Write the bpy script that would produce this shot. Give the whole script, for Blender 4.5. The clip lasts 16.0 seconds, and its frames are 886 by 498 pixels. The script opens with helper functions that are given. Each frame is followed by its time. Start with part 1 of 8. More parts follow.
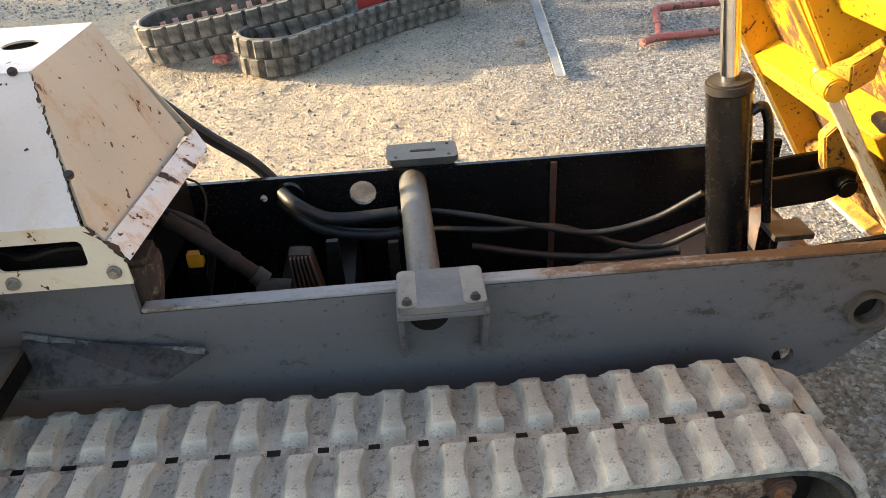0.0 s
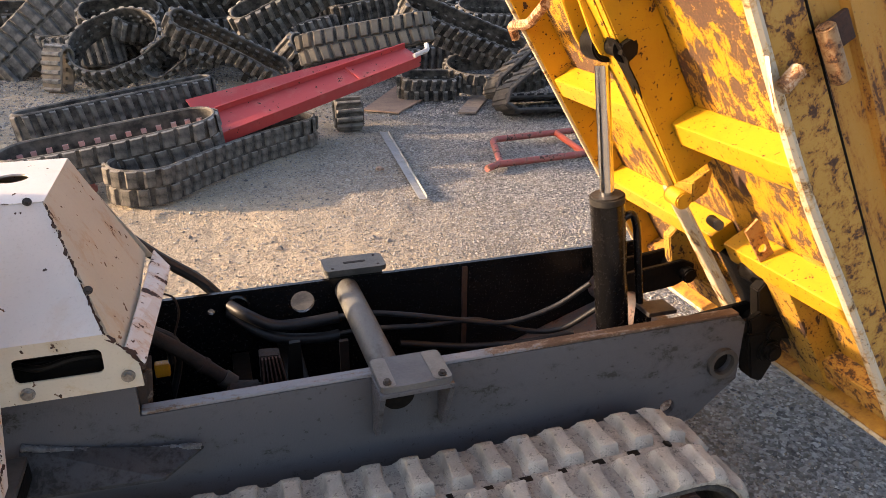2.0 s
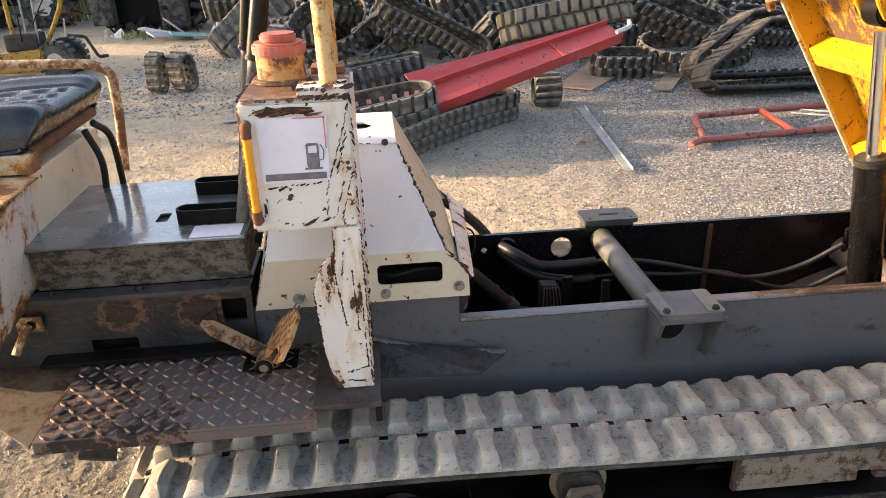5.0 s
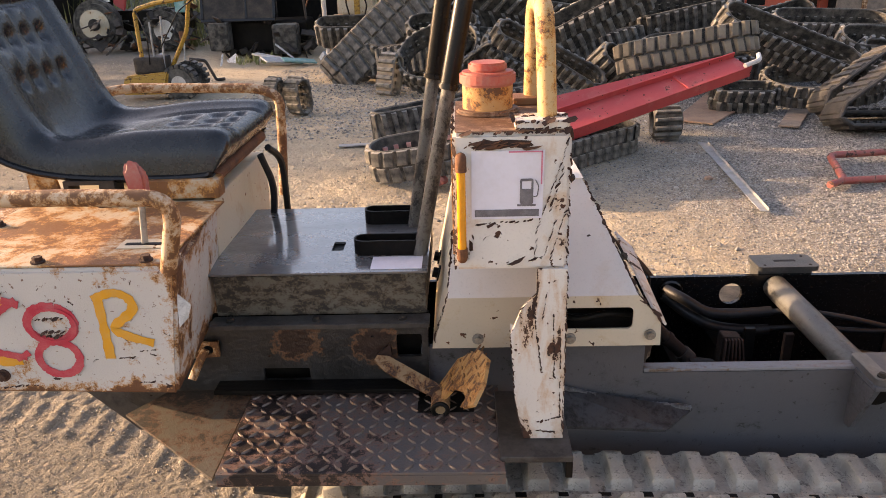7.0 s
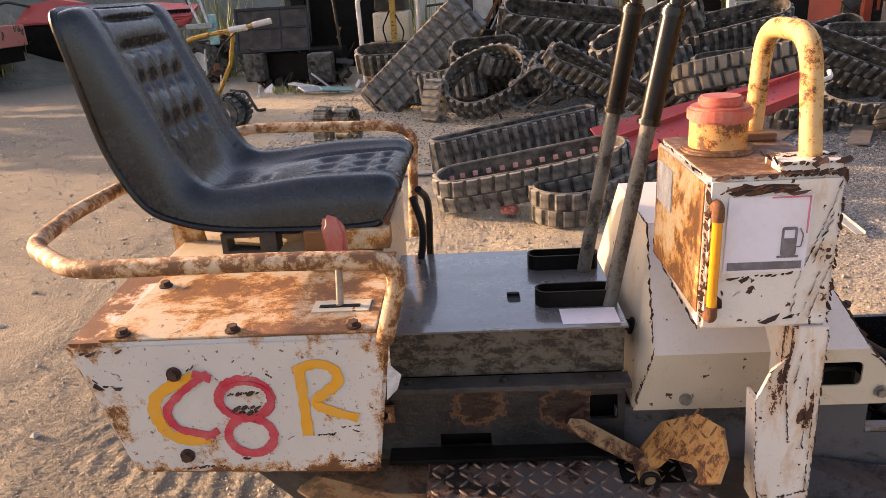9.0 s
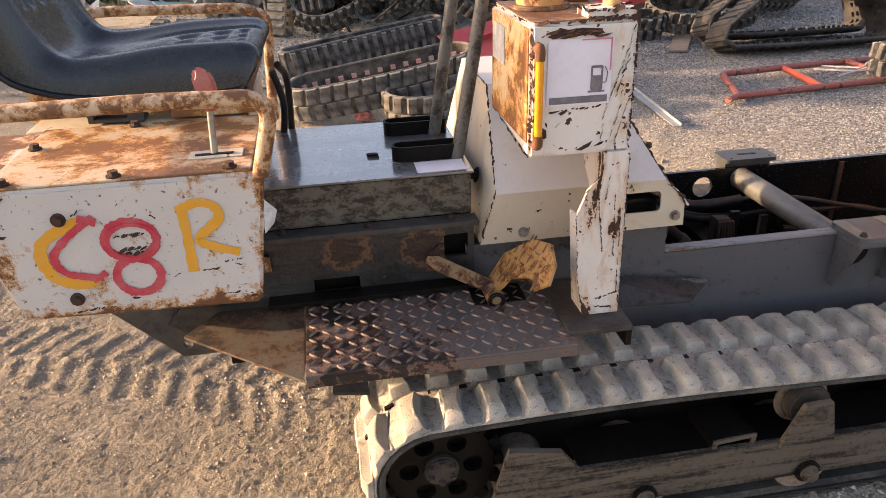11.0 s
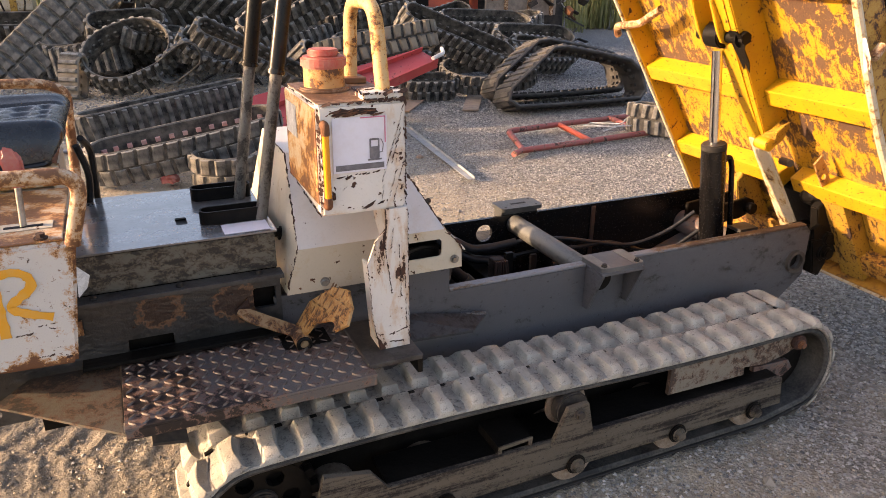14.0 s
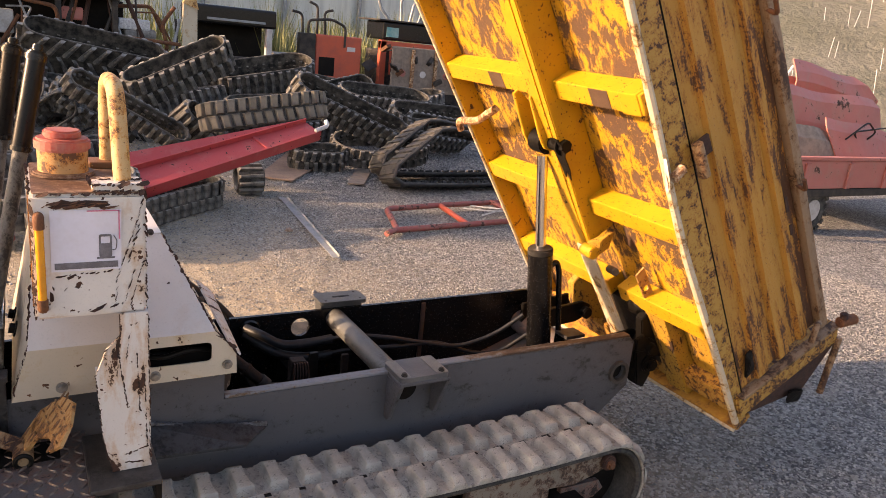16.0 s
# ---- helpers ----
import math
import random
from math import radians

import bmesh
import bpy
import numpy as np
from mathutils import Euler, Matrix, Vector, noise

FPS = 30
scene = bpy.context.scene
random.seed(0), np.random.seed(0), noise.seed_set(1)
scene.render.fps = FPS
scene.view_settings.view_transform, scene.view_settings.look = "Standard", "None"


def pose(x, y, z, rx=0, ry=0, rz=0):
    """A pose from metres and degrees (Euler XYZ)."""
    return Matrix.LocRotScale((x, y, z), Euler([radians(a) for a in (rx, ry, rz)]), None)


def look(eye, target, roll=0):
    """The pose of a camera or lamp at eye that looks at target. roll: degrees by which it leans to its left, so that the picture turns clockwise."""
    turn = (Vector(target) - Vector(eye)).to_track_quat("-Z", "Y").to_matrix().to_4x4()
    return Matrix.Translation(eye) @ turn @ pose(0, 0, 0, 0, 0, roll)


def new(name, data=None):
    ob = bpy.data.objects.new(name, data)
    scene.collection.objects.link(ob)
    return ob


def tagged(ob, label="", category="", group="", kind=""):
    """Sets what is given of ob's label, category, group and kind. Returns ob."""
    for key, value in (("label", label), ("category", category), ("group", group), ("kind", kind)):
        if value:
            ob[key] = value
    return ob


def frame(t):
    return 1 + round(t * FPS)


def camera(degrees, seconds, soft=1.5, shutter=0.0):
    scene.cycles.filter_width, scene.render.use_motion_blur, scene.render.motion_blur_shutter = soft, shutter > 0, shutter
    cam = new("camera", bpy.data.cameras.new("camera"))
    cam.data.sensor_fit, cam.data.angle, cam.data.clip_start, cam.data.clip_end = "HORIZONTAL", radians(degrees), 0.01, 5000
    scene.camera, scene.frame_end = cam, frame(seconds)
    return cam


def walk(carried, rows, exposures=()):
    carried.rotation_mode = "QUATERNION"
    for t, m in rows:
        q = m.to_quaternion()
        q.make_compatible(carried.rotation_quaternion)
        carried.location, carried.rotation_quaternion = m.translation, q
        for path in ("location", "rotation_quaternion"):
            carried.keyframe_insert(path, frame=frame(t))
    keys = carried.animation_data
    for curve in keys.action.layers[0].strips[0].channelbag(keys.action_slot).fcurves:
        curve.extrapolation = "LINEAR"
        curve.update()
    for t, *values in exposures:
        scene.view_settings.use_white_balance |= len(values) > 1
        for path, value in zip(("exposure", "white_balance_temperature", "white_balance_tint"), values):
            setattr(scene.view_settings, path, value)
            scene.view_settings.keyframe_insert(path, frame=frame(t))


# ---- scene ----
cam = camera(62.9, 16.0, 0.6)
PATH = [
    (0, (-0.025, 0.139, 1.145), (0.05, 1.831, 0.081), -3.3),
    (0.5, (0.001, 0.064, 1.204), (0.234, 1.81, 0.257), -0.3),
    (1, (-0.074, 0.032, 1.234), (0.292, 1.818, 0.411), 1.1),
    (1.5, (-0.221, -0.011, 1.233), (0.265, 1.773, 0.471), -0.7),
    (2, (-0.296, -0.057, 1.224), (0.276, 1.696, 0.449), 0.4),
    (2.5, (-0.26, -0.159, 1.236), (0.352, 1.591, 0.484), 1.3),
    (3, (-0.267, -0.235, 1.2), (0.227, 1.537, 0.417), 0.6),
    (3.5, (-0.311, -0.252, 1.193), (-0.046, 1.543, 0.351), -1.5),
    (4, (-0.388, -0.233, 1.199), (-0.189, 1.571, 0.359), -2.0),
    (4.2, (-0.446, -0.231, 1.207), (-0.258, 1.575, 0.368), -1.8),
    (6.3, (-0.727, -0.218, 1.244), (-0.626, 1.63, 0.488), -1.8),
    (6.5, (-0.744, -0.213, 1.24), (-0.672, 1.639, 0.488), -1.3),
    (7, (-0.815, -0.14, 1.229), (-0.87, 1.717, 0.489), -1.7),
    (7.5, (-0.901, -0.037, 1.24), (-1.054, 1.832, 0.544), -2.8),
    (8, (-0.973, -0.002, 1.255), (-1.191, 1.87, 0.586), -3.2),
    (8.2, (-1.009, 0.001, 1.262), (-1.237, 1.877, 0.606), -3.4),
    (10.3, (-1.198, -0.116, 1.205), (-0.967, 1.711, 0.423), -2.4),
    (10.5, (-1.178, -0.14, 1.201), (-0.929, 1.676, 0.4), -2.1),
    (11, (-1.148, -0.207, 1.175), (-0.874, 1.569, 0.297), -1.9),
    (11.5, (-1.119, -0.277, 1.176), (-0.799, 1.477, 0.272), -1.8),
    (12, (-1.101, -0.312, 1.189), (-0.715, 1.432, 0.289), -2.8),
    (12.5, (-1.102, -0.304, 1.194), (-0.678, 1.435, 0.301), -3.0),
    (13, (-1.118, -0.325, 1.223), (-0.538, 1.409, 0.412), -1.3),
    (13.5, (-1.15, -0.364, 1.239), (-0.507, 1.367, 0.47), -0.7),
    (14, (-1.155, -0.399, 1.248), (-0.396, 1.293, 0.499), 0.6),
    (14.1, (-1.121, -0.436, 1.247), (-0.372, 1.275, 0.529), 0.1),
    (14.4, (-1.093, -0.407, 1.273), (-0.274, 1.272, 0.562), 1.3),
    (14.5, (-1.086, -0.405, 1.265), (-0.24, 1.273, 0.578), 1.4),
    (15, (-0.947, -0.392, 1.284), (-0.029, 1.274, 0.667), 3.5),
    (15.5, (-0.871, -0.397, 1.309), (0.102, 1.252, 0.73), 5.7),
    (16, (-0.83, -0.392, 1.303), (0.159, 1.252, 0.741), 6.1),
]
EXPOSURES = [(0, 2.37, 6900, 10), (1.0, 2.02, 6950, 16), (1.5, 1.85, 6950, 20), (2.5, 1.95, 6950, 23), (3.5, 2.15, 7050, 18), (4.2, 2.15, 7050, 17), (6.5, 1.95, 7400, 22), (8.0, 1.71, 7800, 31), (10.5, 1.91, 7500, 26), (12.5, 1.91, 7400, 25), (14.5, 1.84, 7300, 25), (16, 1.65, 7400, 28)]
walk(cam, [(t, look(eye, target, roll)) for t, eye, target, roll in PATH], EXPOSURES)

# world, sun and exposure
SUN_WAY = Vector((-3.8, 1.10, 1.0)).normalized()
world = bpy.data.worlds.new("sky")
scene.world = world
world.use_nodes = True
wn = world.node_tree
sky = wn.nodes.new("ShaderNodeTexSky")
sky.sky_type, sky.sun_disc = "NISHITA", False
sky.sun_elevation = math.asin(SUN_WAY.z)
sky.sun_rotation = math.atan2(SUN_WAY.x, SUN_WAY.y)
sky.air_density, sky.dust_density = 1.0, 2.4
wn.links.new(sky.outputs[0], wn.nodes["Background"].inputs[0])
wn.nodes["Background"].inputs[1].default_value = 0.15
sun_data = bpy.data.lights.new("sun", "SUN")
sun_data.energy, sun_data.angle, sun_data.color = 3.55, radians(0.6), (1.0, 0.76, 0.48)
sun = new("sun", sun_data)
sun.matrix_world = look((0, 0, 0), -SUN_WAY)


# ---- materials ----
class Nodes:
    """A small helper round one node material."""

    def __init__(self, name):
        self.m = bpy.data.materials.new(name)
        self.m.use_nodes = True
        self.t = self.m.node_tree
        self.b = self.t.nodes["Principled BSDF"]
        self.co = self.t.nodes.new("ShaderNodeTexCoord").outputs["Object"]

    def add(self, kind, **props):
        n = self.t.nodes.new(kind)
        for k, v in props.items():
            n.inputs[k].default_value = v
        return n

    def link(self, a, b):
        self.t.links.new(a, b)

    def mapped(self, scale=(1, 1, 1), rot=(0, 0, 0)):
        n = self.add("ShaderNodeMapping")
        n.inputs["Scale"].default_value, n.inputs["Rotation"].default_value = scale, rot
        self.link(self.co, n.inputs["Vector"])
        return n.outputs[0]

    def noise(self, scale, detail=4.0, rough=0.55, vec=None, distort=0.0):
        n = self.add("ShaderNodeTexNoise", Scale=scale, Detail=detail, Roughness=rough, Distortion=distort)
        self.link(vec or self.co, n.inputs["Vector"])
        return n.outputs["Fac"]

    def ramp(self, fac, lo, hi):
        n = self.add("ShaderNodeMapRange")
        n.inputs["From Min"].default_value, n.inputs["From Max"].default_value = lo, hi
        self.link(fac, n.inputs["Value"])
        return n.outputs[0]

    def math(self, op, a, b=None):
        n = self.add("ShaderNodeMath")
        n.operation = op
        for i, v in enumerate((a, b)):
            if v is None:
                continue
            if isinstance(v, (int, float)):
                n.inputs[i].default_value = v
            else:
                self.link(v, n.inputs[i])
        return n.outputs[0]

    def mix(self, fac, a, b):
        n = self.add("ShaderNodeMix")
        n.data_type = "RGBA"
        for sock, v in ((n.inputs["Factor"], fac), (n.inputs["A"] if 0 else n.inputs[6], a), (n.inputs[7], b)):
            if isinstance(v, (int, float)):
                sock.default_value = v
            elif isinstance(v, tuple):
                sock.default_value = (*v, 1)
            else:
                self.link(v, sock)
        return n.outputs[2]

    def bump(self, height, strength=0.4, distance=0.004, after=None):
        n = self.add("ShaderNodeBump", Strength=strength, Distance=distance)
        self.link(height, n.inputs["Height"])
        if after is not None:
            self.link(after, n.inputs["Normal"])
        self.link(n.outputs[0], self.b.inputs["Normal"])
        return n.outputs[0]

    def done(self, color, rough=0.6, metal=0.0):
        for sock, v in ((self.b.inputs["Base Color"], color), (self.b.inputs["Roughness"], rough), (self.b.inputs["Metallic"], metal)):
            if isinstance(v, (int, float)):
                sock.default_value = v
            elif isinstance(v, tuple):
                sock.default_value = (*v, 1)
            else:
                self.link(v, sock)
        return self.m


def worn_paint(name, paint, under, amount=0.5, size=14.0, rough=0.45, stain=(0.35, 0.2, 0.1), stain_amount=0.3, streak=None, deep=(0.03, 0.015, 0.01), speck=0.63, fray=0.20, patch=None):
    """Paint with chips down to rust, stains round them and fine specks. amount: about 0.3 (sound) to 0.6 (bare)."""
    n = Nodes(name)
    vec = n.mapped(streak) if streak else None
    big = n.noise(size, 8, 0.62, vec, 0.4)
    fine = n.noise(size * 6, 5, 0.6)
    crumb = n.noise(size * 19, 4, 0.65)
    edge = n.math("ADD", big, n.math("ADD", n.math("MULTIPLY", n.math("SUBTRACT", fine, 0.5), fray), n.math("MULTIPLY", n.math("SUBTRACT", crumb, 0.5), 0.12)))
    if patch:
        edge = n.math("ADD", edge, n.math("MULTIPLY", n.math("SUBTRACT", n.noise(patch, 5, 0.55), 0.5), 0.85))
    cut = 1.0 - amount
    chips = n.ramp(edge, cut, cut + 0.012)
    spots = n.ramp(n.noise(size * 5, 3, 0.5), speck + 0.06, speck + 0.075)
    chips = n.math("MAXIMUM", chips, spots)
    halo = n.ramp(edge, cut - 0.14, cut + 0.01)
    dirt = n.ramp(n.noise(3.5, 6, 0.6), 0.35, 0.75)
    tint = n.mix(n.math("MULTIPLY", dirt, 0.35), paint, tuple(0.55 * c for c in paint))
    tint = n.mix(n.math("MULTIPLY", halo, stain_amount), tint, stain)
    rust = n.mix(n.ramp(fine, 0.35, 0.65), under, deep)
    tint = n.mix(n.math("MULTIPLY", n.ramp(crumb, 0.55, 0.75), 0.35), tint, tuple(0.6 * c for c in paint))
    color = n.mix(chips, tint, rust)
    n.bump(n.math("SUBTRACT", n.math("MULTIPLY", fine, 0.25), n.math("MULTIPLY", chips, 0.6)), 0.5, 0.002)
    r = n.math("ADD", n.math("MULTIPLY", chips, 0.85 - rough), n.math("ADD", rough - 0.08, n.math("MULTIPLY", fine, 0.16)))
    return n.done(color, r)


def grimy(name, base, grime, rough=0.5, metal=0.0, size=9.0, amount=0.5, relief=0.25, distance=0.002):
    """A plain surface with dust or grease at two scales."""
    n = Nodes(name)
    a, b = n.noise(size, 7, 0.62), n.noise(size * 11, 4, 0.6)
    f = n.ramp(n.math("ADD", n.math("MULTIPLY", a, 0.7), n.math("MULTIPLY", b, 0.3)), 0.62 - amount * 0.4, 0.78 - amount * 0.25)
    n.bump(n.math("ADD", n.math("MULTIPLY", a, 0.4), b), relief, distance)
    r = n.math("ADD", rough - 0.1, n.math("MULTIPLY", b, 0.2))
    return n.done(n.mix(f, base, grime), r, metal)


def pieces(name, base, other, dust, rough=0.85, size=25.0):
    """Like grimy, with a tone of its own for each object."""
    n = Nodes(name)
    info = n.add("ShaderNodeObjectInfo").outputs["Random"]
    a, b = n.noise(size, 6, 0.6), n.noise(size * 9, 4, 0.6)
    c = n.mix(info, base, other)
    # Upward faces turn paler: light on the tops is put into the dust.
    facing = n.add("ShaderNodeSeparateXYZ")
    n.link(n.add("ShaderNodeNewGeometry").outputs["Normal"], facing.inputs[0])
    lit_top_dust = n.math("MULTIPLY", n.ramp(facing.outputs[2], 0.25, 0.85), n.ramp(n.math("ADD", a, n.math("MULTIPLY", b, 0.3)), 0.40, 0.72))
    c = n.mix(n.math("MAXIMUM", n.math("MULTIPLY", n.ramp(a, 0.38, 0.72), 0.75), lit_top_dust), c, dust)
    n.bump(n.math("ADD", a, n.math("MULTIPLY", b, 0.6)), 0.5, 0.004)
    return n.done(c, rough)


def rust_wash(name, pale, orange, brown, size=9.0, shift=0.0, rough=0.5, streak=None):
    """Old paint through which rust has bled: soft orange washes, some brown scabs."""
    n = Nodes(name)
    vec = n.mapped(streak) if streak else None
    a, b, c = n.noise(size, 7, 0.65, vec, 0.3), n.noise(size * 4.5, 6, 0.65), n.noise(size * 22, 3, 0.6)
    f = n.math("ADD", n.math("MULTIPLY", a, 0.65), n.math("ADD", n.math("MULTIPLY", b, 0.3), n.math("MULTIPLY", c, 0.12)))
    col = n.mix(n.ramp(f, 0.40 - shift, 0.64 - shift), pale, orange)
    col = n.mix(n.ramp(f, 0.60 - shift, 0.72 - shift), col, brown)
    n.bump(n.math("ADD", b, c), 0.35, 0.0015)
    return n.done(col, n.math("ADD", rough - 0.1, n.math("MULTIPLY", f, 0.4)))


def placed_rust(name, pale, orange, brown, marks, size=12.0, base=-0.16, rough=0.5, streak=None):
    """Old paint that rust has eaten from some places: marks are (axis, from, to, weight), rust, or light and shade put
    into the colour, growing from one to the other.
    """
    n = Nodes(name)
    sep = n.add("ShaderNodeSeparateXYZ")
    n.link(n.co, sep.inputs[0])
    vec = n.mapped(streak) if streak else None
    a, b, c = n.noise(size, 8, 0.68, vec, 0.3), n.noise(size * 5, 6, 0.68), n.noise(size * 26, 4, 0.65)
    f = n.math("ADD", n.math("MULTIPLY", a, 1.45), n.math("ADD", n.math("MULTIPLY", b, 0.50), n.math("MULTIPLY", c, 0.30)))
    f = n.math("ADD", f, base - 0.625)
    for axis, lo, hi, weight in marks:
        f = n.math("ADD", f, n.math("MULTIPLY", n.ramp(sep.outputs["XYZ".index(axis)], lo, hi), weight))
    col = n.mix(n.math("MULTIPLY", n.ramp(n.noise(3.0, 6, 0.6), 0.35, 0.75), 0.4), pale, tuple(0.62 * k for k in pale))
    col = n.mix(n.ramp(f, 0.47, 0.60), col, orange)
    col = n.mix(n.ramp(f, 0.585, 0.655), col, brown)
    speck = n.ramp(n.noise(size * 6, 5, 0.65), 0.635, 0.655)
    col = n.mix(n.math("MULTIPLY", speck, 0.85), col, brown)
    n.bump(n.math("ADD", b, n.math("ADD", c, n.math("MULTIPLY", speck, -0.6))), 0.45, 0.0016)
    return n.done(col, n.math("ADD", rough - 0.1, n.math("MULTIPLY", f, 0.45)))


WHITE = worn_paint("white_paint", (0.64, 0.60, 0.55), (0.085, 0.030, 0.014), 0.40, 16, 0.4, (0.46, 0.23, 0.07), 0.6, (2.0, 2.0, 0.5), speck=0.61)
TANK_WHITE = worn_paint("tank_paint", (0.64, 0.595, 0.54), (0.085, 0.030, 0.014), 0.335, 14, 0.4, (0.46, 0.24, 0.08), 0.6, speck=0.615)
# Whiter copy of the hood paint: sky light on slope and top in its colour.
HOOD_SKYLIT = worn_paint("skylit_hood_paint", (0.62, 0.575, 0.53), (0.15, 0.06, 0.025), 0.285, 12, 0.38, (0.52, 0.42, 0.33), 0.5, speck=0.655)
HOOD_WHITE = worn_paint("hood_paint", (0.585, 0.505, 0.385), (0.15, 0.06, 0.025), 0.31, 12, 0.42, (0.46, 0.33, 0.18), 0.65, speck=0.63)
RUSTY_TOP = placed_rust("rust_stained_paint", (0.50, 0.395, 0.270), (0.40, 0.172, 0.030), (0.17, 0.068, 0.020), (("X", -1.62, -1.36, 0.08),), 11, 0.025, 0.33)
TANK_SIDE = placed_rust("rust_stained_flank", (0.60, 0.46, 0.28), (0.50, 0.225, 0.040), (0.17, 0.068, 0.020), (("Y", 0.99, 0.91, 0.08), ("Z", 0.85, 0.80, 0.06)), 12, 0.065, 0.45, (1, 0.7, 0.8))
YELLOW = worn_paint("yellow_paint", (0.51, 0.275, 0.012), (0.075, 0.036, 0.018), 0.355, 24, 0.38, (0.40, 0.185, 0.012), 0.5, speck=0.595)
YELLOW_BARE = worn_paint("peeling_yellow_paint", (0.50, 0.268, 0.012), (0.125, 0.064, 0.036), 0.515, 46, 0.42, (0.34, 0.160, 0.015), 0.45, (0.62, 1.15, 1), (0.038, 0.021, 0.014), 0.58, 0.62, 8)
YELLOW_RUST = rust_wash("rusty_yellow_paint", (0.55, 0.29, 0.03), (0.34, 0.15, 0.022), (0.08, 0.03, 0.012), 9, 0.06, 0.5, (0.35, 1.6, 1.6))
SIDE_RUST = placed_rust("rusted_drop_side", (0.45, 0.222, 0.034), (0.33, 0.130, 0.018), (0.080, 0.032, 0.012), (("Z", 0.31, 0.385, 0.24), ("X", 0.45, 0.14, 0.08)), 26, 0.0, 0.55, (0.22, 1.3, 1.3))
SIDE_RIM = placed_rust("speckled_rim", (0.44, 0.240, 0.042), (0.30, 0.128, 0.019), (0.055, 0.022, 0.009), (("X", 0.4, 0.0, 0.05),), 38, 0.02, 0.5)
# The Y mark puts the shade at the plate's back into its brown.
HEEL = placed_rust("shaded_sandy_heel", (0.092, 0.080, 0.061), (0.090, 0.046, 0.023), (0.022, 0.018, 0.015), (("Y", 0.92, 1.03, 0.14), ("X", -1.30, -1.235, 0.06)), 16, 0.01, 0.36)
BARE_STEEL = grimy("bare_brown_steel", (0.090, 0.052, 0.032), (0.055, 0.030, 0.020), 0.6, 0, 24, 0.5, 0.3)
SCUFFED = placed_rust("scuffed_pale_edge", (0.52, 0.44, 0.32), (0.38, 0.24, 0.09), (0.09, 0.04, 0.016), (), 18, -0.05, 0.5)
# Mustard for the tiller; on the bed it also holds the lower part's shade.
MUSTARD = worn_paint("mustard_and_bed_shade", (0.40, 0.225, 0.026), (0.065, 0.030, 0.015), 0.40, 30, 0.5, (0.22, 0.105, 0.02), 0.6, (0.6, 1.2, 1), speck=0.56)
RAIL_BROWN = placed_rust("brown_rail", (0.26, 0.17, 0.10), (0.17, 0.085, 0.035), (0.05, 0.024, 0.012), (("X", 0.6, 0.1, 0.08),), 14, 0.0, 0.55, (0.3, 1, 1))
BOX_EDGE_RUST = placed_rust("box_paint_rusting", (0.51, 0.485, 0.45), (0.38, 0.18, 0.055), (0.12, 0.045, 0.016), (("Z", 0.622, 0.583, 0.36), ("X", -1.630, -1.715, 0.26), ("X", -1.310, -1.262, 0.24), ("Z", 0.790, 0.808, 0.12)), 16, -0.135, 0.45)
TOP_BROWN = rust_wash("rust_brown_top", (0.50, 0.40, 0.30), (0.14, 0.06, 0.025), (0.06, 0.026, 0.013), 14, 0.11, 0.45)
ROLLER = rust_wash("worn_roller_steel", (0.27, 0.22, 0.17), (0.13, 0.085, 0.055), (0.03, 0.02, 0.015), 22, 0.02, 0.5)
LIP = placed_rust("bare_lip", (0.185, 0.190, 0.200), (0.135, 0.088, 0.052), (0.07, 0.038, 0.020), (("X", 0.1, 0.5, 0.20), ("X", -0.30, -0.10, 0.04)), 22, -0.08, 0.42, (0.25, 1, 1))
CREAM = worn_paint("cream_paint", (0.52, 0.455, 0.34), (0.24, 0.11, 0.045), 0.325, 10, 0.42, (0.42, 0.28, 0.15), 0.85, speck=0.615)
FLAKED = placed_rust("flaking_beige_paint", (0.175, 0.152, 0.118), (0.105, 0.056, 0.034), (0.036, 0.022, 0.015), (("X", 0.25, 0.40, 0.10), ("X", 0.055, 0.035, 0.25)), 40, -0.02, 0.6)
RUST_DARK = grimy("dark_rust", (0.055, 0.022, 0.012), (0.02, 0.010, 0.007), 0.85, 0, 60, 0.5, 0.6)
RUST = grimy("rust", (0.16, 0.06, 0.022), (0.05, 0.022, 0.012), 0.85, 0, 30, 0.5, 0.6)
TUBE_RUST = placed_rust("rusty_tube", (0.50, 0.37, 0.25), (0.34, 0.155, 0.045), (0.14, 0.058, 0.022), (), 34, 0.085, 0.45)
ORANGE_TUBE = placed_rust("orange_tube", (0.57, 0.37, 0.16), (0.45, 0.20, 0.035), (0.10, 0.040, 0.015), (), 30, 0.0, 0.42)
PEDAL = placed_rust("rusty_pedal", (0.41, 0.225, 0.080), (0.33, 0.145, 0.034), (0.080, 0.034, 0.015), (), 26, 0.04, 0.45)
PEDAL_ARM = placed_rust("rusty_pedal_arm", (0.32, 0.20, 0.10), (0.20, 0.085, 0.028), (0.05, 0.022, 0.012), (("X", -1.00, -1.09, 0.14),), 26, 0.02, 0.5)
PEDAL_BAR = grimy("worn_pedal_bar", (0.20, 0.095, 0.035), (0.10, 0.045, 0.02), 0.5, 0, 40, 0.5, 0.2)
GREY = placed_rust("grey_satin_paint", (0.076, 0.077, 0.085), (0.060, 0.060, 0.063), (0.024, 0.022, 0.021), (("X", 0.15, 0.80, 0.11), ("Z", 0.44, 0.475, 0.05)), 14, -0.115, 0.38, (0.7, 1, 1.3))
OILY_GREY = rust_wash("oily_grey_steel", (0.075, 0.068, 0.06), (0.030, 0.026, 0.024), (0.010, 0.009, 0.008), 8, 0.03, 0.42)
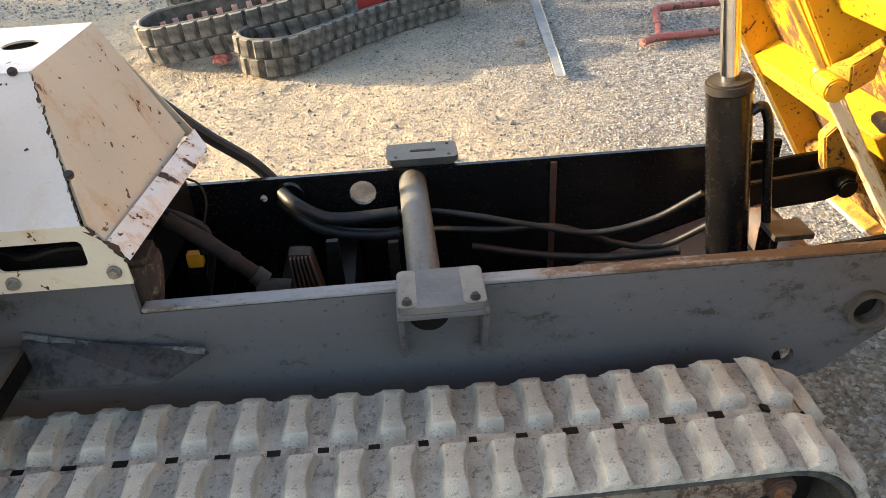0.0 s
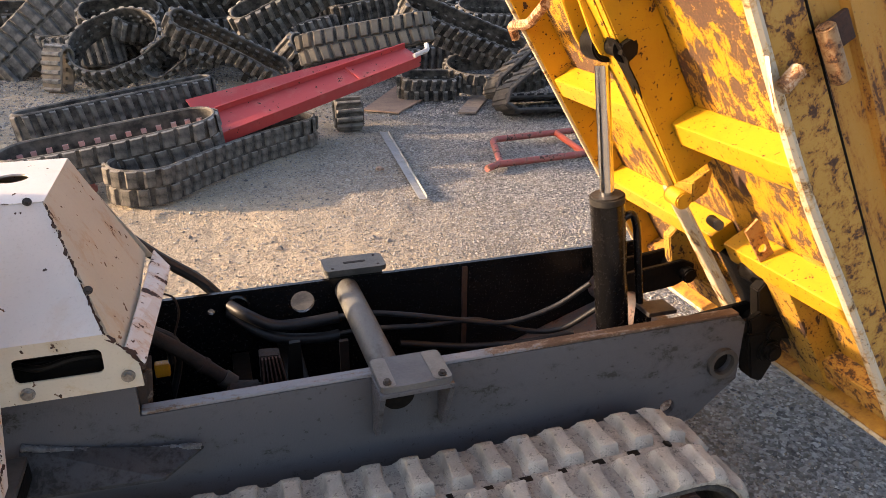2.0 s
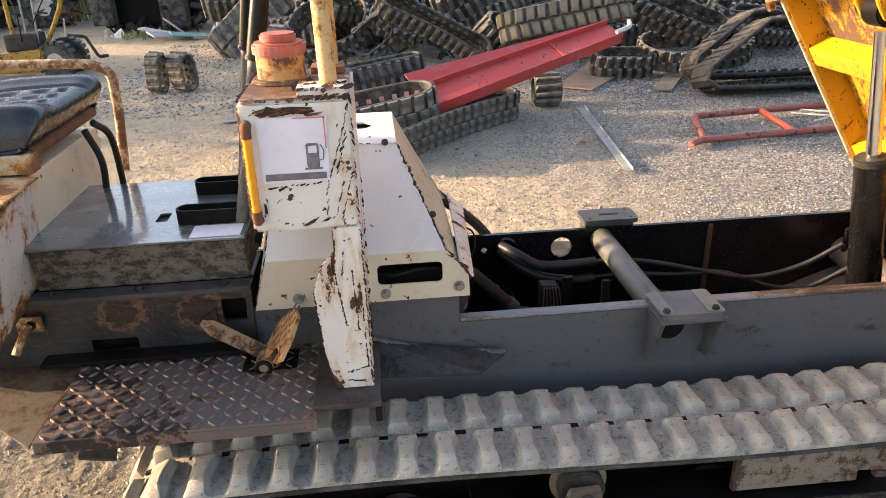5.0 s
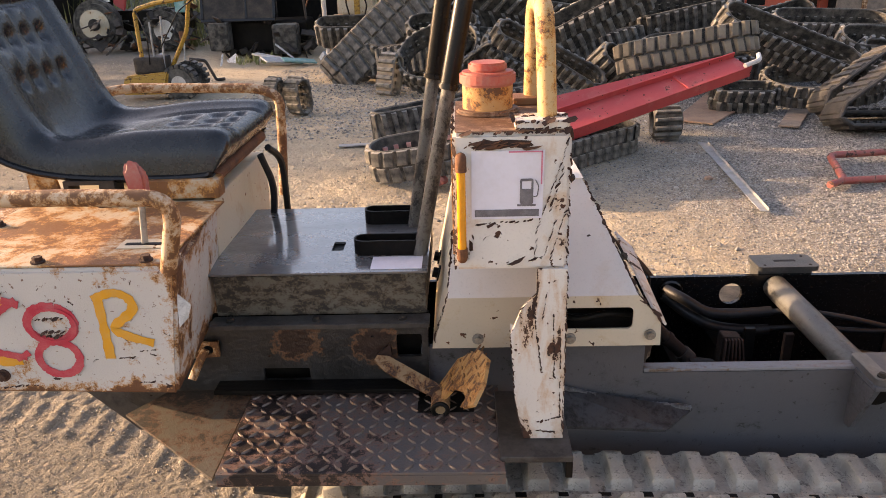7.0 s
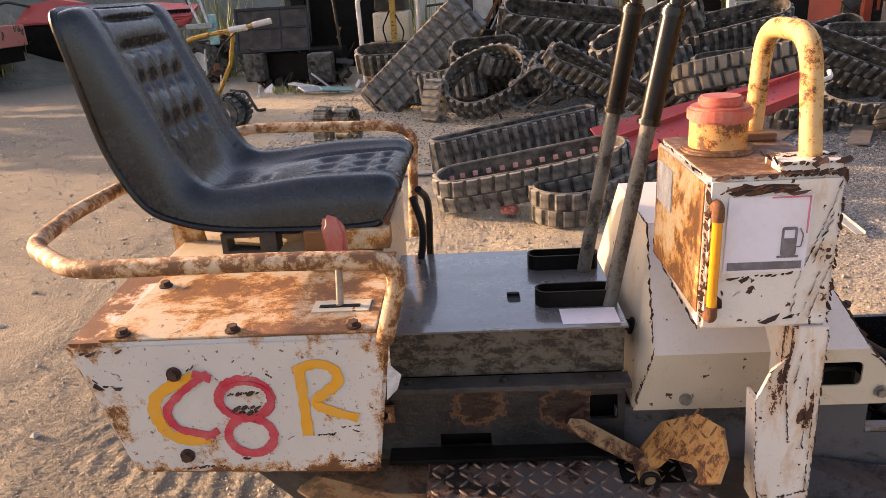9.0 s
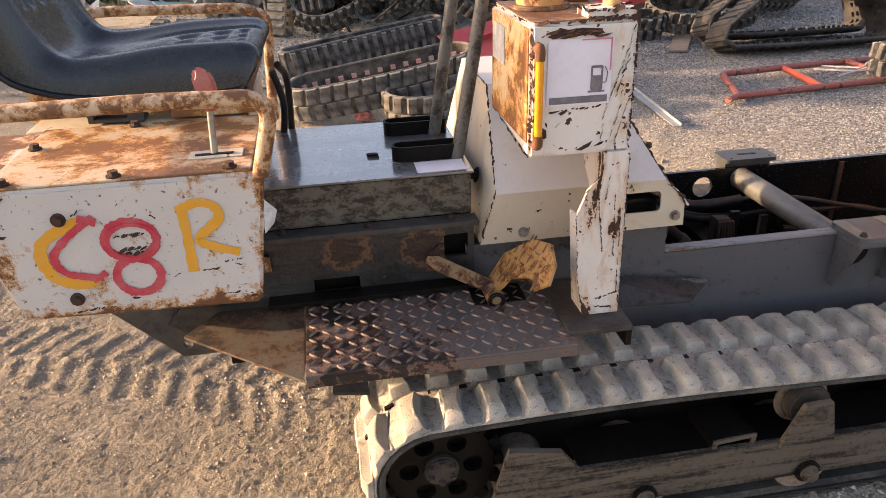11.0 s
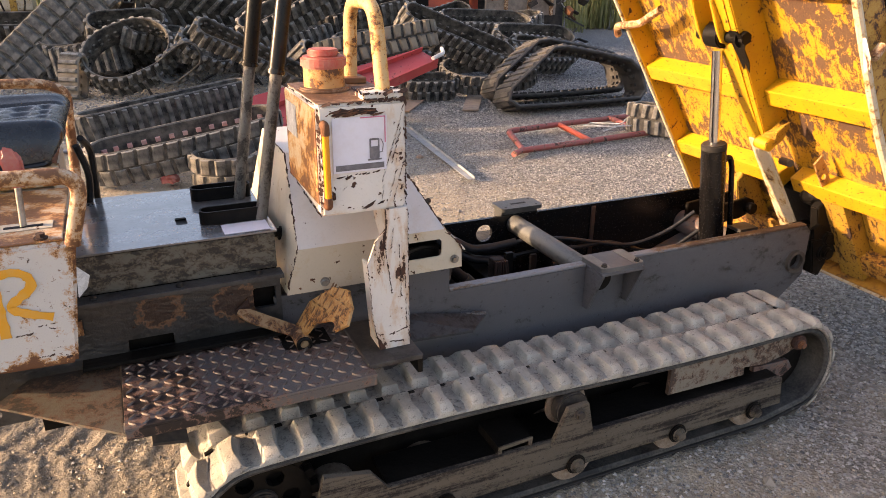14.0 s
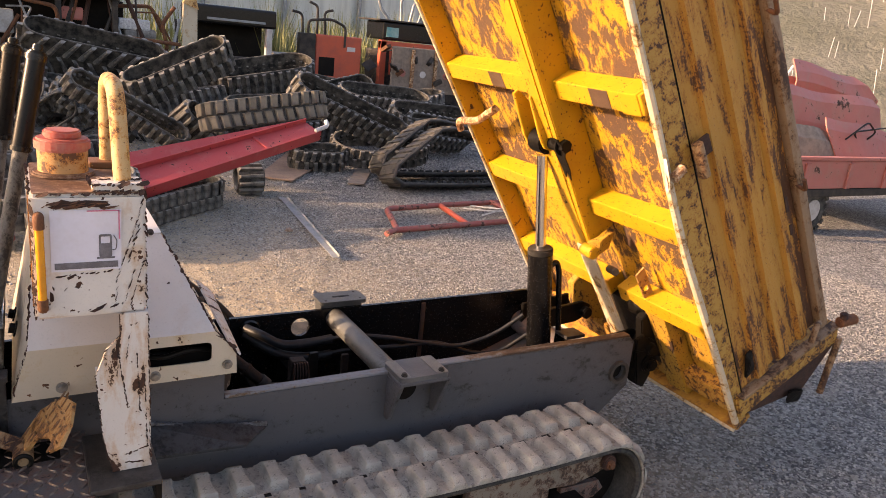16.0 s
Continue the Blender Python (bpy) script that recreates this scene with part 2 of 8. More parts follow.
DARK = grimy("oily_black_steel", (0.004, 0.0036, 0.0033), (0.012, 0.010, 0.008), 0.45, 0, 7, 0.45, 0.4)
LEVER_STEEL = placed_rust("lever_steel", (0.115, 0.110, 0.098), (0.06, 0.054, 0.046), (0.014, 0.012, 0.011), (), 34, 0.03, 0.34, (1, 1, 0.5))
GRIP = grimy("black_rubber_grip", (0.003, 0.003, 0.0035), (0.006, 0.006, 0.006), 0.30, 0, 20, 0.4, 0.1)
BLACK = grimy("black_paint", (0.004, 0.004, 0.0045), (0.009, 0.008, 0.008), 0.25, 0, 12, 0.4, 0.15)
CROSS_STEEL = placed_rust("dirty_cross_tube", (0.100, 0.102, 0.094), (0.060, 0.057, 0.050), (0.030, 0.024, 0.018), (("Y", 1.50, 1.58, 0.16),), 16, -0.03, 0.36, (1, 0.25, 1))
PAD_STRIP = grimy("worn_pale_strip", (0.165, 0.160, 0.135), (0.095, 0.088, 0.074), 0.45, 0, 24, 0.5, 0.25)
PAD_DARK = grimy("dark_pad_steel", (0.030, 0.033, 0.035), (0.062, 0.064, 0.064), 0.42, 0, 18, 0.5, 0.3)
SOOT = grimy("sooty_pipe", (0.024, 0.014, 0.010), (0.008, 0.006, 0.005), 0.7, 0, 40, 0.5, 0.6)
WING = placed_rust("grimy_wing_steel", (0.030, 0.031, 0.034), (0.016, 0.016, 0.016), (0.005, 0.005, 0.005), (), 26, 0.02, 0.5)
WELD = grimy("rough_weld", (0.135, 0.138, 0.142), (0.045, 0.044, 0.043), 0.35, 0.3, 60, 0.5, 0.6)
NECK = placed_rust("rusted_neck", (0.50, 0.28, 0.105), (0.40, 0.165, 0.030), (0.10, 0.040, 0.015), (), 26, 0.06, 0.42)
STEEL = grimy("worn_steel", (0.33, 0.32, 0.30), (0.14, 0.12, 0.10), 0.42, 0.7, 14, 0.5, 0.2)
CHROME = grimy("chrome", (0.72, 0.72, 0.72), (0.60, 0.60, 0.60), 0.16, 1.0, 5, 0.3, 0.02)
PAD = grimy("pad_steel", (0.070, 0.073, 0.076), (0.115, 0.114, 0.108), 0.46, 0.1, 16, 0.5, 0.25)
MOSS = placed_rust("stained_grey_paint", (0.130, 0.116, 0.088), (0.062, 0.044, 0.027), (0.022, 0.017, 0.013), (("X", -1.15, -1.29, 0.05), ("X", -1.02, -0.90, 0.03)), 40, 0.045, 0.40, (0.7, 1, 1.2))
DECK_TOP = rust_wash("wet_grey_paint", (0.135, 0.133, 0.132), (0.080, 0.077, 0.075), (0.036, 0.033, 0.030), 6, 0.01, 0.17, (0.6, 1.4, 1))
# Browner to the left; the brighter orange also holds sunlight on that end.
TREAD = placed_rust("brown_tread_plate", (0.098, 0.086, 0.082), (0.165, 0.092, 0.068), (0.016, 0.011, 0.010), (("X", -0.92, -1.12, 0.17), ("Y", 0.96, 0.84, 0.03)), 17, -0.035, 0.27)
FRAME_DIRT = placed_rust("dirty_frame_steel", (0.098, 0.083, 0.063), (0.050, 0.040, 0.031), (0.016, 0.013, 0.011), (("X", 0.0, 0.4, 0.03),), 22, 0.01, 0.55, (0.16, 1, 2.0))


def burnt_steel():
    n = Nodes("burnt_black_steel")
    a, b = n.noise(7, 7, 0.65), n.noise(60, 5, 0.65)
    f = n.math("ADD", n.math("MULTIPLY", a, 0.7), n.math("MULTIPLY", b, 0.3))
    col = n.mix(n.ramp(f, 0.42, 0.62), (0.006, 0.0062, 0.0066), (0.030, 0.030, 0.031))
    for x, z, r in ((-1.138, 0.556, 0.046), (-0.985, 0.545, 0.046)):
        d = n.add("ShaderNodeVectorMath")
        d.operation = "DISTANCE"
        n.link(n.co, d.inputs[0])
        d.inputs[1].default_value = (x, 1.085, z)
        ring = n.math("ADD", n.math("DIVIDE", d.outputs["Value"], r), n.math("ADD", n.math("MULTIPLY", n.math("SUBTRACT", a, 0.5), 2.0), n.math("MULTIPLY", n.math("SUBTRACT", b, 0.5), 1.6)))
        col = n.mix(n.math("MULTIPLY", n.ramp(ring, 1.06, 0.86), 0.9), col, (0.165, 0.078, 0.034))
        col = n.mix(n.ramp(ring, 0.90, 0.70), col, (0.024, 0.010, 0.0065))
    n.bump(n.math("ADD", a, b), 0.6, 0.005)
    return n.done(col, n.math("ADD", 0.18, n.math("MULTIPLY", b, 0.3)))


BURNT = burnt_steel()
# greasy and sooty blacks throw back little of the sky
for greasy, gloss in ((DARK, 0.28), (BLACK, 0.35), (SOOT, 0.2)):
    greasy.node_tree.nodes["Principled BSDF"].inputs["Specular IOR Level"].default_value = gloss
TREAD_WORN = grimy("worn_tread_bar", (0.140, 0.104, 0.086), (0.05, 0.034, 0.027), 0.34, 0.1, 20, 0.5, 0.2)

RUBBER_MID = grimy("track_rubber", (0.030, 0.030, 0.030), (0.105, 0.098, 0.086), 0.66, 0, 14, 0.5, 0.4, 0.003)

def track_dust(name, pale, dust, grit, shift, low_shade=False):
    """Dusty, cracked track rubber with dark grit."""
    n = Nodes(name)
    info = n.add("ShaderNodeObjectInfo").outputs["Random"]
    a, b, c = n.noise(19, 7, 0.68), n.noise(75, 6, 0.7), n.noise(260, 4, 0.65)
    col = n.mix(n.ramp(n.math("ADD", a, n.math("MULTIPLY", n.math("SUBTRACT", info, 0.5), 0.15)), 0.38, 0.66), pale, dust)
    f = n.math("ADD", n.math("MULTIPLY", b, 0.7), n.math("MULTIPLY", c, 0.3))
    col = n.mix(n.math("MULTIPLY", n.ramp(f, 0.56 - shift, 0.66 - shift), 0.75), col, grit)
    # Darkens towards the ground: shade on the lower run is put into the colour.
    if low_shade:
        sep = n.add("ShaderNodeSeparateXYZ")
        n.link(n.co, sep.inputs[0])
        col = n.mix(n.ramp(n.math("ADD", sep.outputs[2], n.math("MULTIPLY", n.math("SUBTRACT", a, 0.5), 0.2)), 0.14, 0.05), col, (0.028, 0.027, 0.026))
    n.bump(n.math("ADD", n.math("MULTIPLY", a, 0.6), n.math("ADD", b, n.math("MULTIPLY", c, 0.9))), 0.75, 0.003)
    return n.done(col, 0.88)


RUBBER_PALE = track_dust("dusty_track_rubber", (0.25, 0.232, 0.20), (0.44, 0.41, 0.345), (0.075, 0.069, 0.060), 0.03)
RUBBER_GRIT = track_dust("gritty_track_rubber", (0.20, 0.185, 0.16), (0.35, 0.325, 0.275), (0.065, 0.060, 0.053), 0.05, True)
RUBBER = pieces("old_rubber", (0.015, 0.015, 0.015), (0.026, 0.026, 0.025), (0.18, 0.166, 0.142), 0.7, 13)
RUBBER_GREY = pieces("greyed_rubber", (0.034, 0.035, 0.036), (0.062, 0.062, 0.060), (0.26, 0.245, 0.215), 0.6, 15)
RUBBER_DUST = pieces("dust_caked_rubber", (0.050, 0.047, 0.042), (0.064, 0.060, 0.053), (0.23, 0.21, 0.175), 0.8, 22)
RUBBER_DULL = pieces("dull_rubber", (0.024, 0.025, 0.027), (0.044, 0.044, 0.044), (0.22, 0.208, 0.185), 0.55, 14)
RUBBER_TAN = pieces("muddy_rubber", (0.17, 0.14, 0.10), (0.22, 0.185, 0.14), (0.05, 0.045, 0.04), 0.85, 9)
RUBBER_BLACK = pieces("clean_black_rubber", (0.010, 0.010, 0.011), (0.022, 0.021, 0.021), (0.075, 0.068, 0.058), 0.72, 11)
TOOTH_PINK = grimy("pinkish_iron", (0.52, 0.25, 0.22), (0.42, 0.32, 0.28), 0.6, 0, 20, 0.5, 0.2)
VINYL = grimy("black_vinyl", (0.0085, 0.0105, 0.0115), (0.019, 0.022, 0.024), 0.27, 0, 6, 0.4, 0.10, 0.001)
HOSE = grimy("black_hose", (0.008, 0.008, 0.009), (0.022, 0.022, 0.022), 0.48, 0, 30, 0.4, 0.1)
RED_PAINT = worn_paint("faded_red_paint", (0.40, 0.048, 0.045), (0.09, 0.03, 0.02), 0.33, 7, 0.5, (0.42, 0.12, 0.10), 0.5, speck=0.62)
RED_TUBE = worn_paint("red_tube_paint", (0.29, 0.066, 0.052), (0.10, 0.04, 0.03), 0.42, 18, 0.6, (0.26, 0.13, 0.09), 0.55)
RED_PLASTIC = grimy("red_plastic", (0.38, 0.055, 0.04), (0.36, 0.16, 0.12), 0.55, 0, 18, 0.65, 0.15)
PINK_PAINT = worn_paint("pink_faded_paint", (0.45, 0.140, 0.108), (0.14, 0.06, 0.035), 0.36, 5, 0.6, (0.36, 0.18, 0.13), 0.6)
GALV = grimy("galvanised_steel", (0.30, 0.315, 0.32), (0.19, 0.195, 0.195), 0.55, 0.3, 12, 0.5, 0.1)
PAPER = grimy("label_paper", (0.66, 0.64, 0.70), (0.58, 0.55, 0.58), 0.4, 0, 9, 0.4, 0.05)
INK = grimy("label_ink", (0.11, 0.10, 0.11), (0.2, 0.19, 0.2), 0.5, 0, 60, 0.4, 0.05)
PINK_INK = grimy("pink_ink", (0.60, 0.16, 0.25), (0.5, 0.2, 0.25), 0.5, 0, 40, 0.4, 0.05)
SPRAY_RED = grimy("red_marker_paint", (0.45, 0.022, 0.045), (0.47, 0.10, 0.11), 0.5, 0, 42, 0.5, 0.1)
SPRAY_YELLOW = grimy("yellow_marker_paint", (0.64, 0.285, 0.010), (0.60, 0.31, 0.06), 0.5, 0, 50, 0.5, 0.1)
AMBER = grimy("amber_plastic", (0.75, 0.30, 0.02), (0.6, 0.22, 0.02), 0.25, 0, 40, 0.4, 0.05)
OLD_STICKER = grimy("white_sticker", (0.55, 0.55, 0.54), (0.22, 0.22, 0.22), 0.5, 0, 40, 0.5, 0.1)
CARD = grimy("cardboard", (0.30, 0.20, 0.14), (0.18, 0.12, 0.09), 0.85, 0, 6, 0.5, 0.2)
WOOD = grimy("grey_wood", (0.26, 0.20, 0.15), (0.14, 0.11, 0.09), 0.85, 0, 18, 0.5, 0.3)
DARK_METAL = grimy("dark_machine_steel", (0.022, 0.021, 0.02), (0.075, 0.06, 0.048), 0.6, 0.1, 8, 0.5, 0.3)
WHITE_PLAIN = grimy("dirty_white_panel", (0.55, 0.53, 0.50), (0.35, 0.31, 0.27), 0.5, 0, 5, 0.5, 0.1)
ORANGE_RED = grimy("orange_red_panel", (0.52, 0.085, 0.035), (0.36, 0.07, 0.04), 0.5, 0, 6, 0.45, 0.1)
PLUM = grimy("white_bag", (0.24, 0.225, 0.20), (0.07, 0.07, 0.07), 0.6, 0, 14, 0.55, 0.5)
TEAL = grimy("teal_plastic", (0.07, 0.28, 0.28), (0.35, 0.45, 0.42), 0.5, 0, 9, 0.45, 0.1)
WEED = grimy("weed_green", (0.15, 0.17, 0.05), (0.30, 0.27, 0.12), 0.7, 0, 9, 0.5, 0.1)


# an oil film on the deck plate
wet = DECK_TOP.node_tree.nodes["Principled BSDF"]
wet.inputs["Coat Weight"].default_value, wet.inputs["Coat Roughness"].default_value = 1.0, 0.09

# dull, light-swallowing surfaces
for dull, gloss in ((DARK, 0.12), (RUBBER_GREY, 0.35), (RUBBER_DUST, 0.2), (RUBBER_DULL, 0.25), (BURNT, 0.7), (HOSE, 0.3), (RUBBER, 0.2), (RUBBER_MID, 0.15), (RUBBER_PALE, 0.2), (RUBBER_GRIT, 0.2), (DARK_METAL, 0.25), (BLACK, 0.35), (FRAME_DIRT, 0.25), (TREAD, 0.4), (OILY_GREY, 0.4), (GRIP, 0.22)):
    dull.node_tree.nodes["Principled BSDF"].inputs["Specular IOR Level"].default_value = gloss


def ground_material():
    n = Nodes("gravel_and_sand")
    big = n.noise(0.55, 5, 0.6)
    mid = n.noise(4.0, 6, 0.6)
    cell = n.add("ShaderNodeTexVoronoi", Scale=85.0)
    n.link(n.co, cell.inputs["Vector"])
    stone = n.add("ShaderNodeSeparateColor")
    n.link(cell.outputs["Color"], stone.inputs[0])
    fine = n.noise(240, 3, 0.6)
    grain = n.noise(55, 6, 0.72)
    sep = n.add("ShaderNodeSeparateXYZ")
    n.link(n.co, sep.inputs[0])
    # sand lies on the driver's side of the yard, grey gravel on the tipper's side
    side = n.math("ADD", n.math("MULTIPLY", sep.outputs[0], -0.55), n.math("MULTIPLY", n.math("SUBTRACT", big, 0.5), 3.2))
    sandy = n.ramp(n.math("ADD", side, n.math("MULTIPLY", mid, 0.7)), -0.6, 0.6)
    gravel = n.mix(n.math("POWER", stone.outputs[0], 1.5), (0.05, 0.05, 0.053), (0.42, 0.41, 0.385))
    gravel = n.mix(n.math("MULTIPLY", n.ramp(mid, 0.35, 0.7), 0.4), gravel, (0.17, 0.162, 0.15))
    sand = n.mix(n.ramp(fine, 0.3, 0.7), (0.29, 0.237, 0.162), (0.49, 0.413, 0.292))
    sand = n.mix(n.math("MULTIPLY", n.ramp(grain, 0.5, 0.66), 0.8), sand, (0.15, 0.12, 0.09))
    sand = n.mix(n.math("MULTIPLY", n.ramp(mid, 0.4, 0.75), 0.6), sand, (0.40, 0.32, 0.22))
    # darker, browner sand at the driver's end
    browner = n.ramp(n.math("ADD", sep.outputs[0], n.math("MULTIPLY", n.math("SUBTRACT", mid, 0.5), 0.8)), -0.8, -1.5)
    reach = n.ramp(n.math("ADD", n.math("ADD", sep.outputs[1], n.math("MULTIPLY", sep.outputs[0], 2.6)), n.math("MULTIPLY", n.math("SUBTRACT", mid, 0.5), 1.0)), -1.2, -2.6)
    near_browner = n.ramp(n.math("ADD", sep.outputs[1], n.math("MULTIPLY", n.math("SUBTRACT", mid, 0.5), 1.0)), 3.0, 1.9)
    browner = n.math("MULTIPLY", browner, n.math("MAXIMUM", reach, near_browner))
    sand = n.mix(n.math("MULTIPLY", browner, 0.85), sand, (0.145, 0.124, 0.094))
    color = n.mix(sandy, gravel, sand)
    patch = n.math("ADD", n.math("MULTIPLY", n.noise(7.0, 6, 0.7), 0.6), n.math("MULTIPLY", n.noise(23.0, 5, 0.7), 0.4))
    color = n.mix(n.math("MULTIPLY", n.ramp(patch, 0.50, 0.66), 0.55), color, (0.10, 0.088, 0.072))
    color = n.mix(n.math("MULTIPLY", n.ramp(patch, 0.44, 0.34), 0.45), color, (0.46, 0.40, 0.31))
    rough_h = n.math("ADD", n.math("MULTIPLY", cell.outputs["Distance"], n.math("SUBTRACT", 1.25, sandy)), n.math("ADD", n.math("MULTIPLY", fine, 0.35), n.math("MULTIPLY", grain, 0.9)))
    n.bump(rough_h, 0.9, 0.012)
    return n.done(color, 0.92)


GROUND = ground_material()


def stone_mat(name, dark, pale):
    n = Nodes(name)
    r = n.add("ShaderNodeNewGeometry").outputs["Random Per Island"]
    c = n.mix(r, dark, pale)
    n.bump(n.noise(160, 3), 0.3, 0.002)
    return n.done(c, 0.9)


STONES = stone_mat("gravel_stones", (0.075, 0.074, 0.073), (0.41, 0.39, 0.35))
CRUMBS = stone_mat("sand_crumbs", (0.20, 0.16, 0.11), (0.42, 0.35, 0.25))
BACK_STONES = stone_mat("sandy_gravel_stones", (0.19, 0.16, 0.125), (0.48, 0.415, 0.325))


# ---- mesh helpers ----
def part(name, bm, material, parent=None, label="", smooth=False):
    """Links a bmesh as one mesh object under a thing or a part, which may be None."""
    me = bpy.data.meshes.new(name)
    bmesh.ops.recalc_face_normals(bm, faces=bm.faces)
    bm.to_mesh(me)
    bm.free()
    me.materials.append(material)
    if smooth:
        me.shade_smooth()
        me.set_sharp_from_angle(angle=radians(38))
    ob = new(name, me)
    ob.parent = parent
    if label:
        ob["label"] = label
    return ob


def thing(name, label, category, m=None, group="", kind=""):
    ob = new(name)
    ob.empty_display_size = 0.05
    if m is not None:
        ob.matrix_world = m
    return tagged(ob, label, category, group, kind)


def box(lo, hi, bevel=0.002, bm=None, m=None):
    bm = bm or bmesh.new()
    lo, hi = Vector(lo), Vector(hi)
    mat = Matrix.LocRotScale((lo + hi) / 2, None, hi - lo)
    made = bmesh.ops.create_cube(bm, size=1.0, matrix=(m @ mat) if m else mat)["verts"]
    if bevel:
        edges = list({e for v in made for e in v.link_edges})
        bmesh.ops.bevel(bm, geom=edges, offset=bevel, segments=2, affect="EDGES", profile=0.6)
    return bm


def rod(p, q, r, seg=16, r2=None, bm=None, bevel=0.0):
    """A round bar from p to q."""
    bm = bm or bmesh.new()
    p, q = Vector(p), Vector(q)
    turn = (q - p).to_track_quat("Z", "Y").to_matrix().to_4x4()
    made = bmesh.ops.create_cone(bm, cap_ends=True, segments=seg, radius1=r, radius2=r if r2 is None else r2, depth=(q - p).length, matrix=Matrix.Translation((p + q) / 2) @ turn)["verts"]
    if bevel:
        rims = [e for e in {e for v in made for e in v.link_edges} if any(len(f.verts) > 4 for f in e.link_faces)]
        bmesh.ops.bevel(bm, geom=rims, offset=bevel, segments=2, affect="EDGES")
    return bm


def smooth_path(points, steps=8):
    """A rounded line through the points (Catmull-Rom)."""
    p = [Vector(a) for a in points]
    p = [2 * p[0] - p[1], *p, 2 * p[-1] - p[-2]]
    out = []
    for a, b, c, d in zip(p, p[1:], p[2:], p[3:]):
        for i in range(steps):
            t = i / steps
            out.append(0.5 * (2 * b + (c - a) * t + (2 * a - 5 * b + 4 * c - d) * t * t + (3 * b - a - 3 * c + d) * t ** 3))
    return out + [p[-2]]


def bent(points, radius, steps=6):
    """A line with rounded corners."""
    p = [Vector(a) for a in points]
    out = [p[0]]
    for a, b, c in zip(p, p[1:], p[2:]):
        r = min(radius, (a - b).length * 0.49, (c - b).length * 0.49)
        s, e = b + (a - b).normalized() * r, b + (c - b).normalized() * r
        for i in range(steps + 1):
            t = i / steps
            out.append((1 - t) ** 2 * s + 2 * t * (1 - t) * b + t * t * e)
    return out + [p[-1]]


def tube(points, r, seg=10, bm=None, cap=True):
    """A round tube along a line of points."""
    bm = bm or bmesh.new()
    pts = [Vector(p) for p in points]
    rings, up = [], None
    for i, p in enumerate(pts):
        way = (pts[min(i + 1, len(pts) - 1)] - pts[max(i - 1, 0)]).normalized()
        if up is None:
            up = way.orthogonal().normalized()
        up = (up - way * up.dot(way)).normalized()
        side = way.cross(up)
        rings.append([bm.verts.new(p + r * (math.cos(a) * up + math.sin(a) * side)) for a in (2 * math.pi * k / seg for k in range(seg))])
    for a, b in zip(rings, rings[1:]):
        for k in range(seg):
            bm.faces.new((a[k], a[(k + 1) % seg], b[(k + 1) % seg], b[k]))
    if cap:
        bm.faces.new(rings[0][::-1])
        bm.faces.new(rings[-1])
    return bm


def plate(outline, thick, m=None, holes=(), bevel=0.0, bm=None):
    """A flat plate in the xy plane of m, with holes through it, thick along +z."""
    bm = bm or bmesh.new()
    m = m or Matrix()
    edges = []
    for loop in (outline, *holes):
        v = [bm.verts.new((a, b, 0)) for a, b in loop]
        edges += [bm.edges.new((v[i], v[(i + 1) % len(v)])) for i in range(len(v))]
    faces = [g for g in bmesh.ops.triangle_fill(bm, use_beauty=True, use_dissolve=False, edges=edges)["geom"] if isinstance(g, bmesh.types.BMFace)]
    up = bmesh.ops.extrude_face_region(bm, geom=faces)
    verts = [g for g in up["geom"] if isinstance(g, bmesh.types.BMVert)]
    bmesh.ops.translate(bm, vec=(0, 0, thick), verts=verts)
    every = {v for e in edges for v in e.verts} | set(verts)
    bmesh.ops.transform(bm, matrix=m, verts=list(every))
    return bm


def circle(cx, cy, r, n=20):
    return [(cx + r * math.cos(2 * math.pi * i / n), cy + r * math.sin(2 * math.pi * i / n)) for i in range(n)]


def rounded(x0, y0, x1, y1, r, n=5):
    out = []
    for cx, cy, a0 in ((x1 - r, y1 - r, 0), (x0 + r, y1 - r, 90), (x0 + r, y0 + r, 180), (x1 - r, y0 + r, 270)):
        for i in range(n + 1):
            a = radians(a0 + 90 * i / n)
            out.append((cx + r * math.cos(a), cy + r * math.sin(a)))
    return out


# a plate that stands in the xz plane, thick towards +y
def upright(y):
    return Matrix(((1, 0, 0, 0), (0, 0, 1, y), (0, 1, 0, 0), (0, 0, 0, 1)))


def hull(points, bevel=0.0, bm=None):
    """The solid round some corner points."""
    bm = bm or bmesh.new()
    v = [bm.verts.new(p) for p in points]
    bmesh.ops.convex_hull(bm, input=v)
    if bevel:
        bmesh.ops.dissolve_limit(bm, angle_limit=radians(2), verts=bm.verts, edges=bm.edges)
        bmesh.ops.bevel(bm, geom=list(bm.edges), offset=bevel, segments=2, affect="EDGES")
    return bm


def bolt(p, way, parent, r=0.008, name="bolt", material=None):
    p, way = Vector(p), Vector(way).normalized()
    bm = rod(p, p + way * 0.003, r * 1.45, 14)
    rod(p + way * 0.003, p + way * 0.003 + way * r * 0.9, r, 6, bm=bm)
    return part(name, bm, material or RUST, parent)


def resample(points, pitch=None, count=None):
    """Even steps round a closed line; returns points and tangents."""
    p = [Vector(a) for a in points]
    p.append(p[0])
    run = [0.0]
    for a, b in zip(p, p[1:]):
        run.append(run[-1] + (b - a).length)
    count = count or max(8, round(run[-1] / pitch))
    out, j = [], 0
    for i in range(count):
        s = run[-1] * i / count
        while run[j + 1] < s:
            j += 1
        f = (s - run[j]) / max(1e-9, run[j + 1] - run[j])
        out.append(p[j].lerp(p[j + 1], f))
    ways = [(out[(i + 1) % count] - out[i - 1]).normalized() for i in range(count)]
    return out, ways


